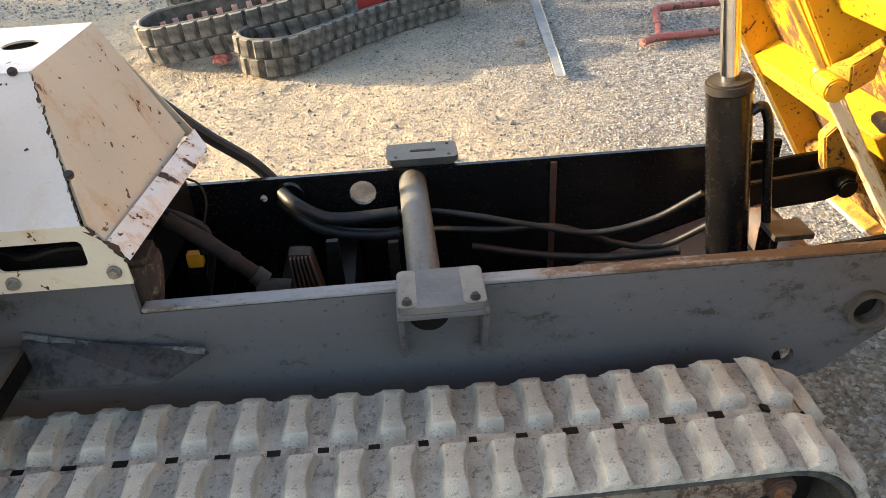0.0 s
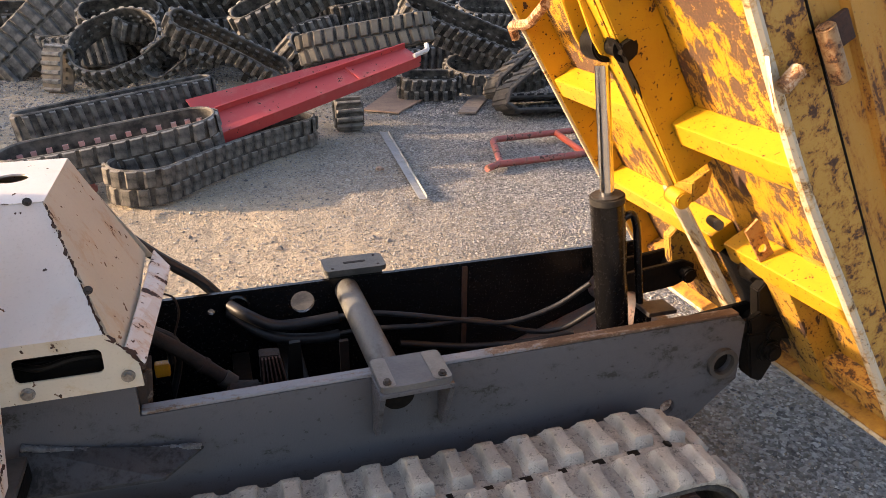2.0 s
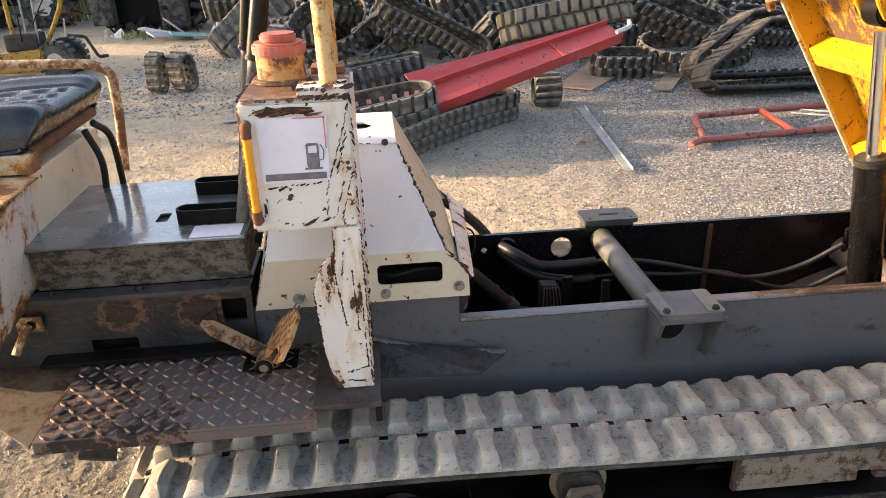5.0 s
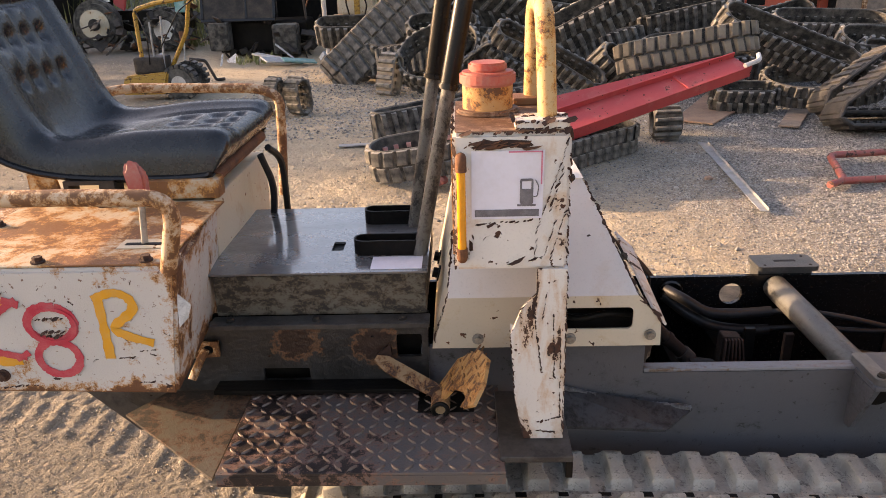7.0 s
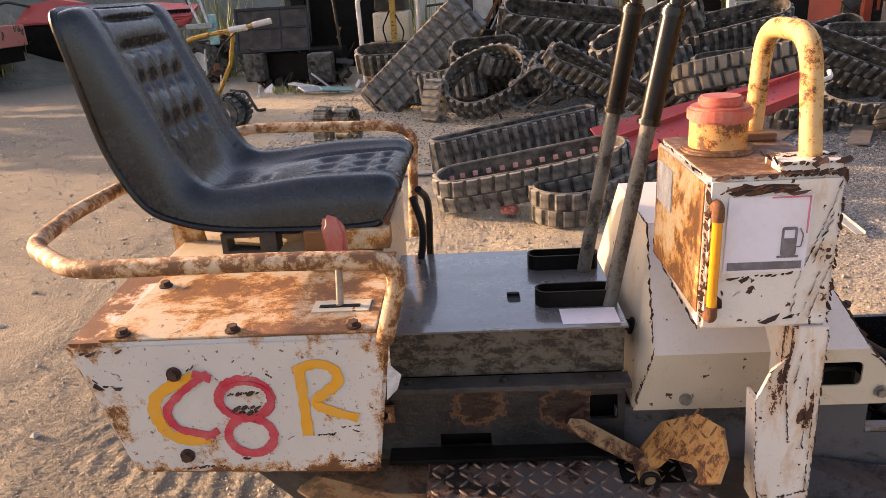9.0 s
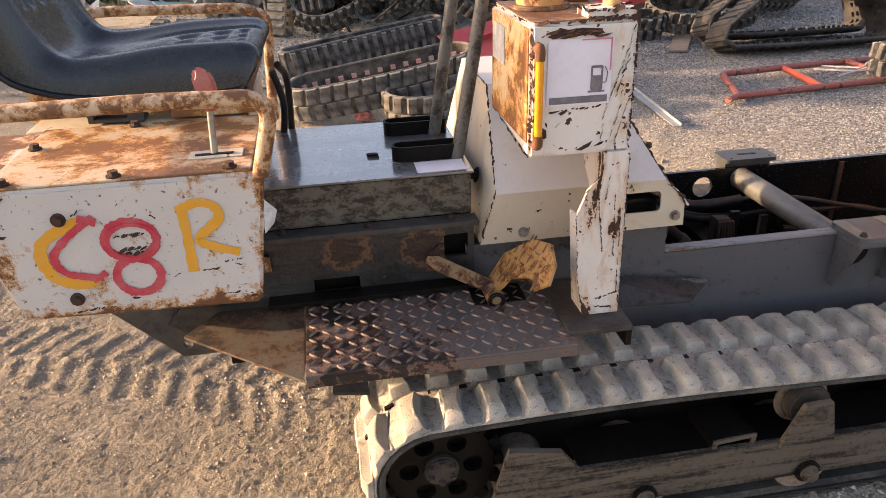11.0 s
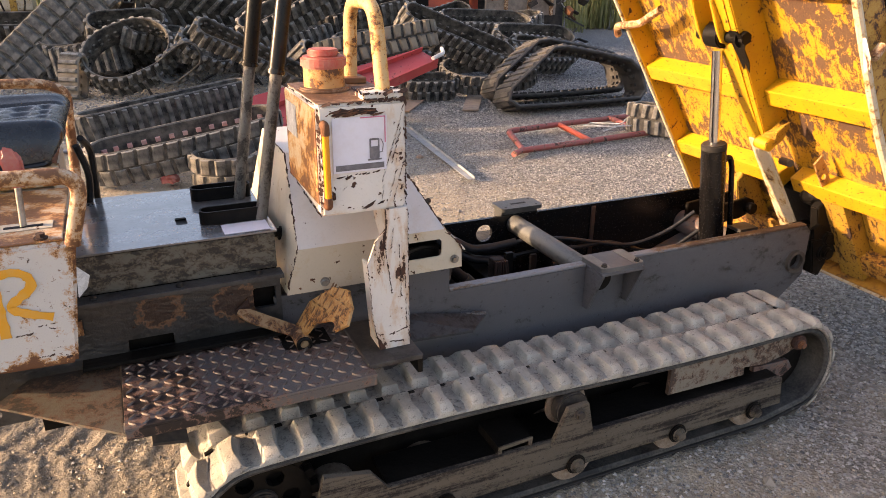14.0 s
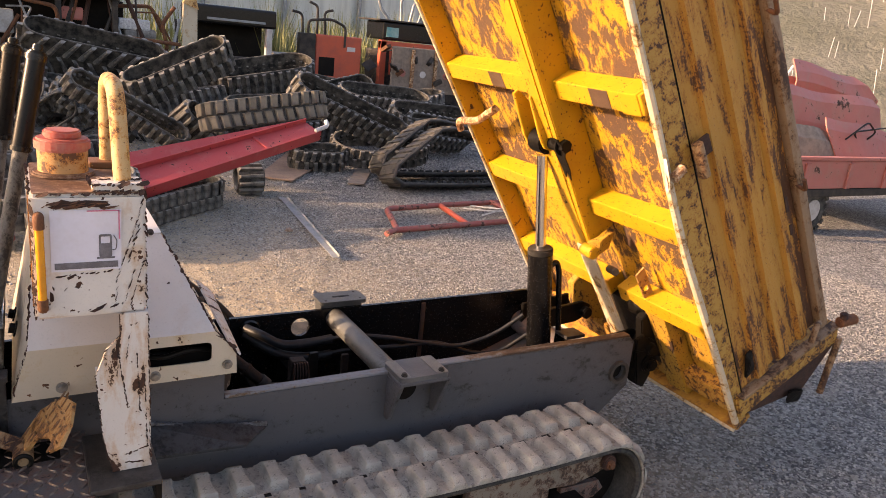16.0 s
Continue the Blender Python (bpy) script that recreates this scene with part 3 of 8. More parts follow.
def stadium(length, r, n=14, sag=0.0):
    """A closed loop in the xz plane: two straights and two round ends; sag bends the upper straight down."""
    out = []
    for i in range(n + 1):
        a = radians(-90 + 180 * i / n)
        out.append((length / 2 + r * math.cos(a), 0, r * math.sin(a)))
    for i in range(1, 10):
        f = i / 10
        out.append((length / 2 - length * f, 0, r - sag * math.sin(math.pi * f)))
    for i in range(n + 1):
        a = radians(90 + 180 * i / n)
        out.append((-length / 2 + r * math.cos(a), 0, r * math.sin(a)))
    return out


def lug_mesh(name, long, wide, high, skew, material, taper=0.72):
    """One rubber lug: x along the belt, y across, z outwards; skewed like a slanted bar with a heel."""
    bm = bmesh.new()
    h = long / 2
    foot = [(-h, -wide / 2), (h, -wide / 2), (h + skew, wide / 2), (-h + skew, wide / 2)]
    lo = [bm.verts.new((x, y, -0.004)) for x, y in foot]
    hi = [bm.verts.new((x * taper + skew * 0.5 * (1 - taper), y * 0.90, high)) for x, y in foot]
    bm.faces.new(lo[::-1])
    bm.faces.new(hi)
    for i in range(4):
        bm.faces.new((lo[i], lo[(i + 1) % 4], hi[(i + 1) % 4], hi[i]))
    bmesh.ops.bevel(bm, geom=[e for e in bm.edges if all(v.co.z > 0.0 for v in e.verts)], offset=min(long, high) * 0.16, segments=1, affect="EDGES")
    me = bpy.data.meshes.new(name)
    bmesh.ops.recalc_face_normals(bm, faces=bm.faces)
    bm.to_mesh(me)
    bm.free()
    me.materials.append(material)
    return me


def belt(loop, wide, thick, material, parent, name="belt", label=""):
    """The band of a rubber track along a closed loop in the xz plane, wide along y, with rounded rims."""
    pts, ways = resample(loop, pitch=0.03)
    bm = bmesh.new()
    rings = []
    w, c = wide / 2, thick * 0.35
    for p, t in zip(pts, ways):
        out = Vector((t.z, 0, -t.x))
        prof = [(-w + c, 0), (-w, -c), (-w, -thick + c), (-w + c, -thick), (w - c, -thick), (w, -thick + c), (w, -c), (w - c, 0)]
        rings.append([bm.verts.new(p + out * b + Vector((0, a, 0))) for a, b in prof])
    for i, a in enumerate(rings):
        b = rings[(i + 1) % len(rings)]
        for k in range(8):
            bm.faces.new((a[k], a[(k + 1) % 8], b[(k + 1) % 8], b[k]))
    return part(name, bm, material, parent, label, True)


def piece(name, mesh, parent, m):
    ob = new(name, mesh)
    ob.parent = parent
    ob.matrix_basis = m
    return ob


def rubber_track(name, label, loop, wide, m, material=None, lug_material=None, pitch=0.075, high=0.022, skew=0.012, rows=2, thick=0.022, group="scrap rubber tracks", teeth=True, lug=0.55, tooth_material=None):
    """A loose rubber track: a belt with lugs outside and guide teeth inside. Each lug is a piece of its own."""
    # Belts are darker than lugs: shade in the gaps is put into the rubber.
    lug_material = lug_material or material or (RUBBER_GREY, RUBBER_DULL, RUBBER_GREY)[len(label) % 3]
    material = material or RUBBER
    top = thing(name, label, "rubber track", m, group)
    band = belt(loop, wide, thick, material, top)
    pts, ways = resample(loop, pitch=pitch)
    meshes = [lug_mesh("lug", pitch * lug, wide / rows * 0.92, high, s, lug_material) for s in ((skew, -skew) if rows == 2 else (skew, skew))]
    tooth_bm = bmesh.new()
    for i, (p, t) in enumerate(zip(pts, ways)):
        out = Vector((t.z, 0, -t.x))
        for r in range(rows):
            shift = t * (pitch * 0.5 * (r % 2))
            y = (r - (rows - 1) / 2) * wide / rows
            frame_m = Matrix(((t.x, 0, out.x, 0), (0, 1, 0, 0), (t.z, 0, out.z, 0), (0, 0, 0, 1)))
            at = Matrix.Translation(p + shift + Vector((0, y, 0))) @ frame_m
            piece("lug", meshes[r % 2], top, at)
        if teeth:
            for s in (-1, 1):
                c = p - out * (thick + 0.008) + Vector((0, s * 0.028, 0))
                rm = Matrix.Translation(c) @ Matrix(((t.x, 0, out.x, 0), (0, 1, 0, 0), (t.z, 0, out.z, 0), (0, 0, 0, 1)))
                box((-0.014, -0.012, -0.012), (0.014, 0.012, 0.012), 0, tooth_bm, rm)
    if teeth:
        tagged(part("guide_teeth", tooth_bm, tooth_material or material, top), kind="stuff")
    else:
        tooth_bm.free()
    return top


# ---- the yard ----
def lattice(x, y, size, seed):
    """Smooth random heights between -1 and 1 on a lattice of that size."""
    rng = np.random.default_rng(seed)
    t = rng.uniform(-1, 1, (256, 256))
    u, v = x / size, y / size
    i, j = np.floor(u).astype(int), np.floor(v).astype(int)
    fu, fv = u - i, v - j
    fu, fv = fu * fu * (3 - 2 * fu), fv * fv * (3 - 2 * fv)
    i, j, i1, j1 = i % 256, j % 256, (i + 1) % 256, (j + 1) % 256
    return (t[i, j] * (1 - fu) + t[i1, j] * fu) * (1 - fv) + (t[i, j1] * (1 - fu) + t[i1, j1] * fu) * fv


def sandiness(x, y):
    return np.clip(0.55 - 0.55 * x + 0.9 * lattice(x, y, 0.8, 21), 0, 1)


def ground_height(x, y):
    """Unevenness at several sizes, crumblier where it is sand."""
    s = sandiness(x, y)
    z = 0.010 * lattice(x, y, 1.7, 1) + (0.004 + 0.005 * s) * lattice(x, y, 0.45, 2) + 0.006 * s * lattice(x, y, 0.23, 6) * np.clip((y - 2.2) / 1.0, 0, 1)
    z = z + (0.0020 + 0.0012 * s) * lattice(x, y, 0.16, 3) + (0.0018 + 0.0010 * s) * lattice(x, y, 0.06, 4)
    # crumbs stand up out of the sand
    return z + 0.006 * s * np.clip(lattice(x, y, 0.075, 5) - 0.35, 0, 1)


def build_ground():
    def axis(lo, hi, step, far, fine):
        mid = np.concatenate([np.arange(lo, fine[0], step), np.arange(*fine, 0.0072), np.arange(fine[1], hi, step)])
        grow = np.cumsum(step * 1.12 ** np.arange(1, 100))
        grow = grow[grow < far]
        return np.concatenate([lo - grow[::-1], mid, hi + grow])

    xs, ys = axis(-3.0, 3.4, 0.0145, 900.0, (-2.45, -1.0)), axis(0.0, 5.2, 0.0145, 900.0, (0.85, 2.0))
    X, Y = np.meshgrid(xs, ys)
    near = np.clip(1.5 - 0.12 * np.hypot(X, Y - 2), 0, 1)
    Z = ground_height(X, Y) * near
    rng = np.random.default_rng(4)
    Z = Z + rng.normal(0, 0.0015, X.shape) * near
    # a curved double row of lug prints behind the driver's end, and older half-blown ones
    for x0, y0, rise, bow, wide, keep, deep in ((-1.10, 1.20, 0.78, 0.80, 0.31, 0.75, 1.0), (-1.20, 2.02, 0.35, 1.2, 0.30, 0.30, 0.6), (-1.3, 3.0, -0.25, 1.5, 0.30, 0.25, 0.6), (-1.5, 0.86, 0.10, 1.0, 0.24, 0.12, 0.6)):
        run = np.clip(x0 - X, 0, 2.2)
        fall = np.exp(-run / bow)
        slope = rise / bow * fall
        mid_y = y0 + rise * (1 - fall)
        a = run * np.sqrt(1 + slope ** 2) + 0.006 * lattice(X, Y, 0.11, 11)
        b = (Y - mid_y) / np.sqrt(1 + slope ** 2)
        a = a + 0.30 * b
        inside = np.clip((wide / 2 - np.abs(b) + 0.02 * lattice(X, Y, 0.1, 12)) / 0.02, 0, 1) * np.clip(run / 0.1, 0, 1) * np.clip((1.5 - run) / 0.4, 0, 1)
        inside = inside * np.clip(keep + 0.9 * lattice(X, Y, 0.30, 13), 0, 1)
        wave = np.cos((a + 0.30 * np.abs(b)) * 2 * math.pi / 0.0762 + np.where(b > 0, math.pi, 0))
        ridge = np.clip(1.7 * wave - 0.15 + 0.5 * lattice(X, Y, 0.035, 9), -0.45, 1)
        ridge = np.maximum(ridge, 0.35 - np.abs(b) / 0.020)
        ridge = ridge + np.where(ridge > 0.2, 0.45 * lattice(X, Y, 0.017, 14), 0)
        Z = Z + deep * inside * (0.0048 * ridge - 0.0028)
    # the far yard rises to a bank
    Z = Z + np.clip((np.hypot(X, Y) - 24) * 0.02, 0, 1.2)
    nx, ny = len(xs), len(ys)
    co = np.stack([X, Y, Z], -1).reshape(-1, 3)
    i = np.arange(nx * ny).reshape(ny, nx)
    quads = np.stack([i[:-1, :-1], i[:-1, 1:], i[1:, 1:], i[1:, :-1]], -1).reshape(-1, 4)
    me = bpy.data.meshes.new("ground")
    me.vertices.add(len(co))
    me.vertices.foreach_set("co", co.ravel())
    me.loops.add(quads.size)
    me.loops.foreach_set("vertex_index", quads.ravel())
    me.polygons.add(len(quads))
    me.polygons.foreach_set("loop_start", np.arange(0, quads.size, 4))
    me.update(calc_edges=True)
    me.shade_smooth()
    me.materials.append(GROUND)
    return tagged(new("ground", me), "yard of grey gravel and tan sand with track prints", "ground", kind="structure")


ground = build_ground()


def scatter_stones(name, count, area, sizes, seed, label, dense=None, material=None):
    """Loose stones, joined into one mesh."""
    rng = np.random.default_rng(seed)
    base = np.array([(1, 0, 0), (-1, 0, 0), (0, 1, 0), (0, -1, 0), (0, 0, 1), (0, 0, -1)], float)
    tri = np.array([(0, 2, 4), (2, 1, 4), (1, 3, 4), (3, 0, 4), (2, 0, 5), (1, 2, 5), (3, 1, 5), (0, 3, 5)])
    x, y = rng.uniform(area[0], area[2], count), rng.uniform(area[1], area[3], count)
    if dense is not None:
        keep = rng.random(count) < dense(x, y)
        x, y = x[keep], y[keep]
    n = len(x)
    r = sizes[0] + (sizes[1] - sizes[0]) * rng.random(n) ** 3
    a = rng.uniform(0, 6.28, n)
    pts = base[None] * (r[:, None, None] * rng.uniform(0.55, 1.2, (n, 6, 1)))
    pts[:, :, 2] *= 0.7
    c, s = np.cos(a)[:, None], np.sin(a)[:, None]
    px, py = pts[:, :, 0] * c - pts[:, :, 1] * s, pts[:, :, 0] * s + pts[:, :, 1] * c
    z = ground_height(x, y) + r * 0.25
    co = np.stack([px + x[:, None], py + y[:, None], pts[:, :, 2] + z[:, None]], -1).reshape(-1, 3)
    faces = (tri[None] + 6 * np.arange(n)[:, None, None]).reshape(-1, 3)
    me = bpy.data.meshes.new(name)
    me.from_pydata(co.tolist(), [], faces.tolist())
    me.materials.append(material or STONES)
    return tagged(new(name, me), label, "gravel", kind="stuff")


scatter_stones("gravel", 175000, (-1.5, 0.2, 4.0, 5.2), (0.0030, 0.0088), 3, "loose grey and pale gravel stones on the yard", lambda x, y: np.clip(0.35 + 0.35 * x + 0.6 * (y < 0.85) * (x > -1.1), 0.10, 1.0))
scatter_stones("far_gravel", 38000, (-3.0, 5.2, 6.5, 9.0), (0.006, 0.017), 5, "coarser gravel on the far part of the yard")
scatter_stones("sand_crumbs", 80000, (-2.9, 0.3, 1.4, 4.4), (0.0014, 0.0055), 6, "crumbs of dry tan sand on the ground", lambda x, y: np.clip(0.75 - 0.4 * x, 0.1, 1.0), CRUMBS)
scatter_stones("pebbles", 420, (-3.2, -0.2, 4.2, 5.2), (0.008, 0.022), 8, "larger scattered pebbles on the yard")
scatter_stones("back_gravel", 11000, (-6.5, 3.0, -0.6, 10.5), (0.004, 0.014), 9, "gravel and crumbs on the shaded back of the yard", None, BACK_STONES)


# ---- the tracked dumper ----
def ragged(parent, runs, size, seed, material, name="rust_edge", label="ragged line of rust", gap=0.25):
    """Scabs of rust strung along lines: small flat flakes, joined into one mesh."""
    rng = random.Random(seed)
    bm = bmesh.new()
    for run in runs:
        pts = [Vector(p) for p in run]
        for a, b in zip(pts, pts[1:]):
            way = (b - a).normalized()
            m = way.to_track_quat("X", "Z").to_matrix().to_4x4()
            s = 0.0
            while s < (b - a).length:
                big = 0.3 + 1.5 * rng.random() ** 2
                long = size * big * rng.uniform(1.2, 2.6)
                if rng.random() > gap:
                    w, t = size * big * rng.uniform(0.5, 1.0), 0.0011
                    c = a + way * (s + long / 2)
                    q = Matrix.Translation(c + Vector((rng.uniform(-1, 1), rng.uniform(-0.2, 0.2), rng.uniform(-1, 1))) * size * 0.25) @ m @ pose(0, 0, 0, rng.uniform(-20, 20), rng.uniform(-6, 6), rng.uniform(-14, 14))
                    n = 6
                    lo, hi = [], []
                    for k in range(n):
                        an = 2 * math.pi * k / n
                        r = rng.uniform(0.65, 1.1)
                        v = Vector((long * 0.6 * r * math.cos(an), w * 0.6 * r * math.sin(an), w * 0.6 * r * math.sin(an + 0.6)))
                        lo.append(bm.verts.new(q @ v))
                    top = bm.verts.new(q @ Vector((0, t, t)))
                    low = bm.verts.new(q @ Vector((0, -t, -t)))
                    for k in range(n):
                        bm.faces.new((lo[k], lo[(k + 1) % n], top))
                        bm.faces.new((lo[(k + 1) % n], lo[k], low))
                s += long * rng.uniform(0.35, 1.0)
    return tagged(part(name, bm, material, parent, label), kind="stuff")



dumper = thing("tracked_dumper", "old tracked mini dumper with raised rusty yellow bed", "dumper", pose(0, 0, 0))


def chassis():
    hole = circle(0.742, 0.357, 0.027, 24)
    near = plate([(-0.90, 0.30), (-0.90, 0.535), (-0.468, 0.535), (-0.468, 0.470), (0.772, 0.470), (0.790, 0.452), (0.792, 0.305), (0.690, 0.218), (0.45, 0.15), (-0.90, 0.15)], 0.012, upright(1.092), [hole, circle(0.615, 0.262, 0.020, 14)])
    beam = part("near_beam", near, GREY, dumper, "satin grey painted steel side beam")
    part("top_lip", box((-0.466, 1.0925, 0.4705), (0.770, 1.118, 0.4775), 0.002), LIP, beam, "bare worn steel lip, rusty towards its end")
    part("pivot_collar", plate(circle(0.742, 0.357, 0.037, 28), 0.012, upright(1.080), [circle(0.742, 0.357, 0.027, 24)]), OILY_GREY, beam)
    # Added black plug that keeps daylight out of the pivot hole.
    part("pivot_plug", rod((0.742, 1.1045, 0.357), (0.742, 1.20, 0.357), 0.034, 22), DARK, dumper, "dark plug added behind the pivot hole", True)
    far = plate([(-0.95, 0.15), (-0.95, 0.462), (0.80, 0.462), (0.80, 0.28), (0.69, 0.2), (0.45, 0.15)], 0.012, upright(1.560), [circle(-0.130, 0.413, 0.029, 24), circle(-0.345, 0.418, 0.008, 12), circle(0.742, 0.34, 0.03)])
    fb = part("far_beam", far, BLACK, dumper, "black painted inner side beam")
    part("weld_rib", box((0.283, 1.551, 0.17), (0.297, 1.5595, 0.455), 0.002), RUST_DARK, fb, "rusty weld seam")
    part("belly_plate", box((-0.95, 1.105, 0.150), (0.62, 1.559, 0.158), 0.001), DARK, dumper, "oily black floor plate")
    bm = hull([(0.30, 1.106, 0.16), (0.30, 1.558, 0.16), (0.70, 1.106, 0.30), (0.70, 1.558, 0.30), (0.70, 1.106, 0.292), (0.70, 1.558, 0.292), (0.3, 1.106, 0.155), (0.3, 1.558, 0.155)])
    part("ramp_plate", bm, TREAD, dumper, "dirty sloping floor plate")
    part("cross_tube", rod((-0.012, 1.106, 0.428), (-0.020, 1.558, 0.432), 0.030, 28), CROSS_STEEL, dumper, "bare worn steel cross tube", True)
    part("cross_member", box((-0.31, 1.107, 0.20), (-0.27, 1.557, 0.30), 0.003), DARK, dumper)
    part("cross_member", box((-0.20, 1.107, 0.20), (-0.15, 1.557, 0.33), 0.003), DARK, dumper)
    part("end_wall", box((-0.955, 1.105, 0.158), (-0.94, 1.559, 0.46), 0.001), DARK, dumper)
    # the two bed rests
    pad = part("bed_rest", plate(rounded(-0.060, 1.018, 0.078, 1.122, 0.012), 0.012, Matrix.Translation((0, 0, 0.4785)), bevel=0.0015), PAD, dumper, "bolted grey steel bed rest")
    part("raised_strip", plate(rounded(0.042, 1.020, 0.0765, 1.1205, 0.008), 0.0012, Matrix.Translation((0, 0, 0.4907))), PAD_STRIP, pad, "worn pale strip")
    part("raised_strip", plate(rounded(-0.0585, 1.020, -0.030, 1.1205, 0.008), 0.0008, Matrix.Translation((0, 0, 0.4907))), PAD_STRIP, pad, "worn pale strip")
    for x in (-0.045, 0.060):
        bolt((x, 1.032, 0.4918), (0, 0, 1), pad, 0.0055, "bolt", DARK_METAL)
    part("bracket_lip", box((-0.062, 1.016, 0.4685), (0.080, 1.0905, 0.4783), 0.002), GREY, dumper)
    tri = [(1.016, 0.468), (1.0905, 0.468), (1.0905, 0.352), (1.070, 0.352)]
    for x in (-0.062, 0.070):
        m = Matrix(((0, 0, 1, x), (1, 0, 0, 0), (0, 1, 0, 0), (0, 0, 0, 1)))
        part("gusset", plate(tri, 0.010, m), GREY, dumper)
    part("tube_end", rod((-0.012, 1.0915, 0.428), (-0.012, 1.083, 0.428), 0.033, 24), DARK, dumper)
    pad = part("bed_rest", plate(rounded(-0.072, 1.548, 0.082, 1.632, 0.014), 0.012, Matrix.Translation((0, 0, 0.478)), bevel=0.002), PAD_DARK, dumper, "black steel bed rest with bolt holes")
    part("rest_bracket", box((-0.062, 1.573, 0.44), (0.075, 1.625, 0.4775), 0.003), PAD_DARK, dumper)
    for x, y in ((-0.052, 1.562), (0.062, 1.562), (0.062, 1.618)):
        part("bolt_hole", rod((x, y, 0.4875), (x, y, 0.4908), 0.004, 10), DARK, pad)
    part("slot", box((-0.02, 1.585, 0.489), (0.035, 1.595, 0.4908), 0), DARK, pad)
    # the bent wing on the beam's side
    wing = hull([(-0.66, 1.0915, 0.446), (-0.50, 1.0915, 0.404), (-0.372, 1.070, 0.402), (-0.438, 1.012, 0.394), (-0.66, 1.026, 0.398), (-0.66, 1.0915, 0.436), (-0.50, 1.0915, 0.396), (-0.372, 1.070, 0.397), (-0.438, 1.012, 0.388), (-0.66, 1.026, 0.391)])
    part("step_wing", wing, WING, dumper, "bent dark grey plate welded to the beam")
    bead, rng = bmesh.new(), random.Random(17)
    run = smooth_path([(-0.655, 1.087, 0.450), (-0.58, 1.085, 0.430), (-0.50, 1.083, 0.408), (-0.44, 1.078, 0.406), (-0.378, 1.068, 0.405)], 9)
    for p, q in zip(run, run[1:]):
        rod(p, Vector(q) + (Vector(q) - Vector(p)) * 0.3 + Vector((0, rng.uniform(-0.002, 0.002), rng.uniform(-0.002, 0.002))), rng.uniform(0.0035, 0.0075), 7, rng.uniform(0.0035, 0.0065), bm=bead)
    part("wing_weld", bead, WELD, dumper, "bright rough weld bead", True)
    # hoses and pipes inside
    for pts, r in (([(-0.075, 1.49, 0.396), (0.011, 1.46, 0.41), (0.108, 1.43, 0.405), (0.214, 1.42, 0.381), (0.34, 1.40, 0.362), (0.45, 1.37, 0.40), (0.53, 1.33, 0.475)], 0.007),
                   ([(-0.075, 1.49, 0.348), (0.017, 1.45, 0.372), (0.139, 1.42, 0.376), (0.269, 1.42, 0.372), (0.40, 1.40, 0.330), (0.48, 1.36, 0.345), (0.55, 1.32, 0.41)], 0.007),
                   ([(0.10, 1.50, 0.29), (0.26, 1.47, 0.27), (0.40, 1.42, 0.285), (0.52, 1.37, 0.32)], 0.009)):
        part("hose", tube(smooth_path(pts), r, 10), HOSE, dumper, "black hydraulic hose", True)
    for pts in ([(-0.30, 1.545, 0.435), (-0.269, 1.50, 0.430), (-0.209, 1.49, 0.397), (-0.137, 1.49, 0.391), (-0.055, 1.485, 0.398)], [(-0.305, 1.545, 0.42), (-0.244, 1.50, 0.381), (-0.182, 1.495, 0.354), (-0.101, 1.49, 0.345), (-0.055, 1.485, 0.349)]):
        part("hose_sleeve", tube(smooth_path(pts), 0.0140, 12), HOSE, dumper, "", True)
    part("grommet", tube([(-0.285 + 0.026 * math.cos(k * math.pi / 8), 1.553, 0.425 + 0.026 * math.sin(k * math.pi / 8)) for k in range(17)], 0.005, 8), BLACK, dumper, "black rubber grommet", True)
    # exhaust: pipe, clamp and slotted silencer
    part("exhaust_pipe", tube([(-0.47, 1.31, 0.520), (-0.407, 1.30, 0.474), (-0.318, 1.29, 0.388)], 0.0150, 16), SOOT, dumper, "brown burnt exhaust pipe", True)
    part("clamp", tube([(-0.368, 1.2955, 0.436), (-0.360, 1.295, 0.429)], 0.0175, 16), SOOT, dumper, "", True)
    part("clamp", tube([(-0.330, 1.291, 0.400), (-0.312, 1.289, 0.382)], 0.0185, 16), DARK_METAL, dumper, "", True)
    part("silencer", rod((-0.330, 1.27, 0.350), (-0.262, 1.27, 0.340), 0.046, 24, bevel=0.006), SOOT, dumper, "sooty brown silencer", True)
    guard = part("heat_guard", hull([(-0.255, 1.256, 0.455), (-0.215, 1.256, 0.452), (-0.258, 1.256, 0.300), (-0.190, 1.256, 0.300), (-0.255, 1.290, 0.455), (-0.215, 1.290, 0.452), (-0.258, 1.290, 0.300), (-0.190, 1.290, 0.300)], 0.002), SOOT, dumper, "brown finned heat guard")
    for k in range(6):
        top, foot = -0.252 + 0.0068 * k, -0.253 + 0.0118 * k
        part("fin", hull([(top, 1.246, 0.452), (top + 0.003, 1.246, 0.452), (foot, 1.246, 0.302), (foot + 0.004, 1.246, 0.302), (top, 1.2555, 0.452), (top + 0.003, 1.2555, 0.452), (foot, 1.2555, 0.302), (foot + 0.004, 1.2555, 0.302)]), RUST_DARK, guard)
    part("strut", hull([(-0.19, 1.30, 0.45), (-0.168, 1.30, 0.45), (-0.205, 1.30, 0.30), (-0.165, 1.30, 0.30), (-0.19, 1.312, 0.45), (-0.168, 1.312, 0.45), (-0.205, 1.312, 0.30), (-0.165, 1.312, 0.30)]), DARK, dumper, "black oily upright strut")
    part("strut", box((-0.078, 1.345, 0.20), (-0.058, 1.357, 0.41), 0.001), SOOT, dumper, "brown upright strut")
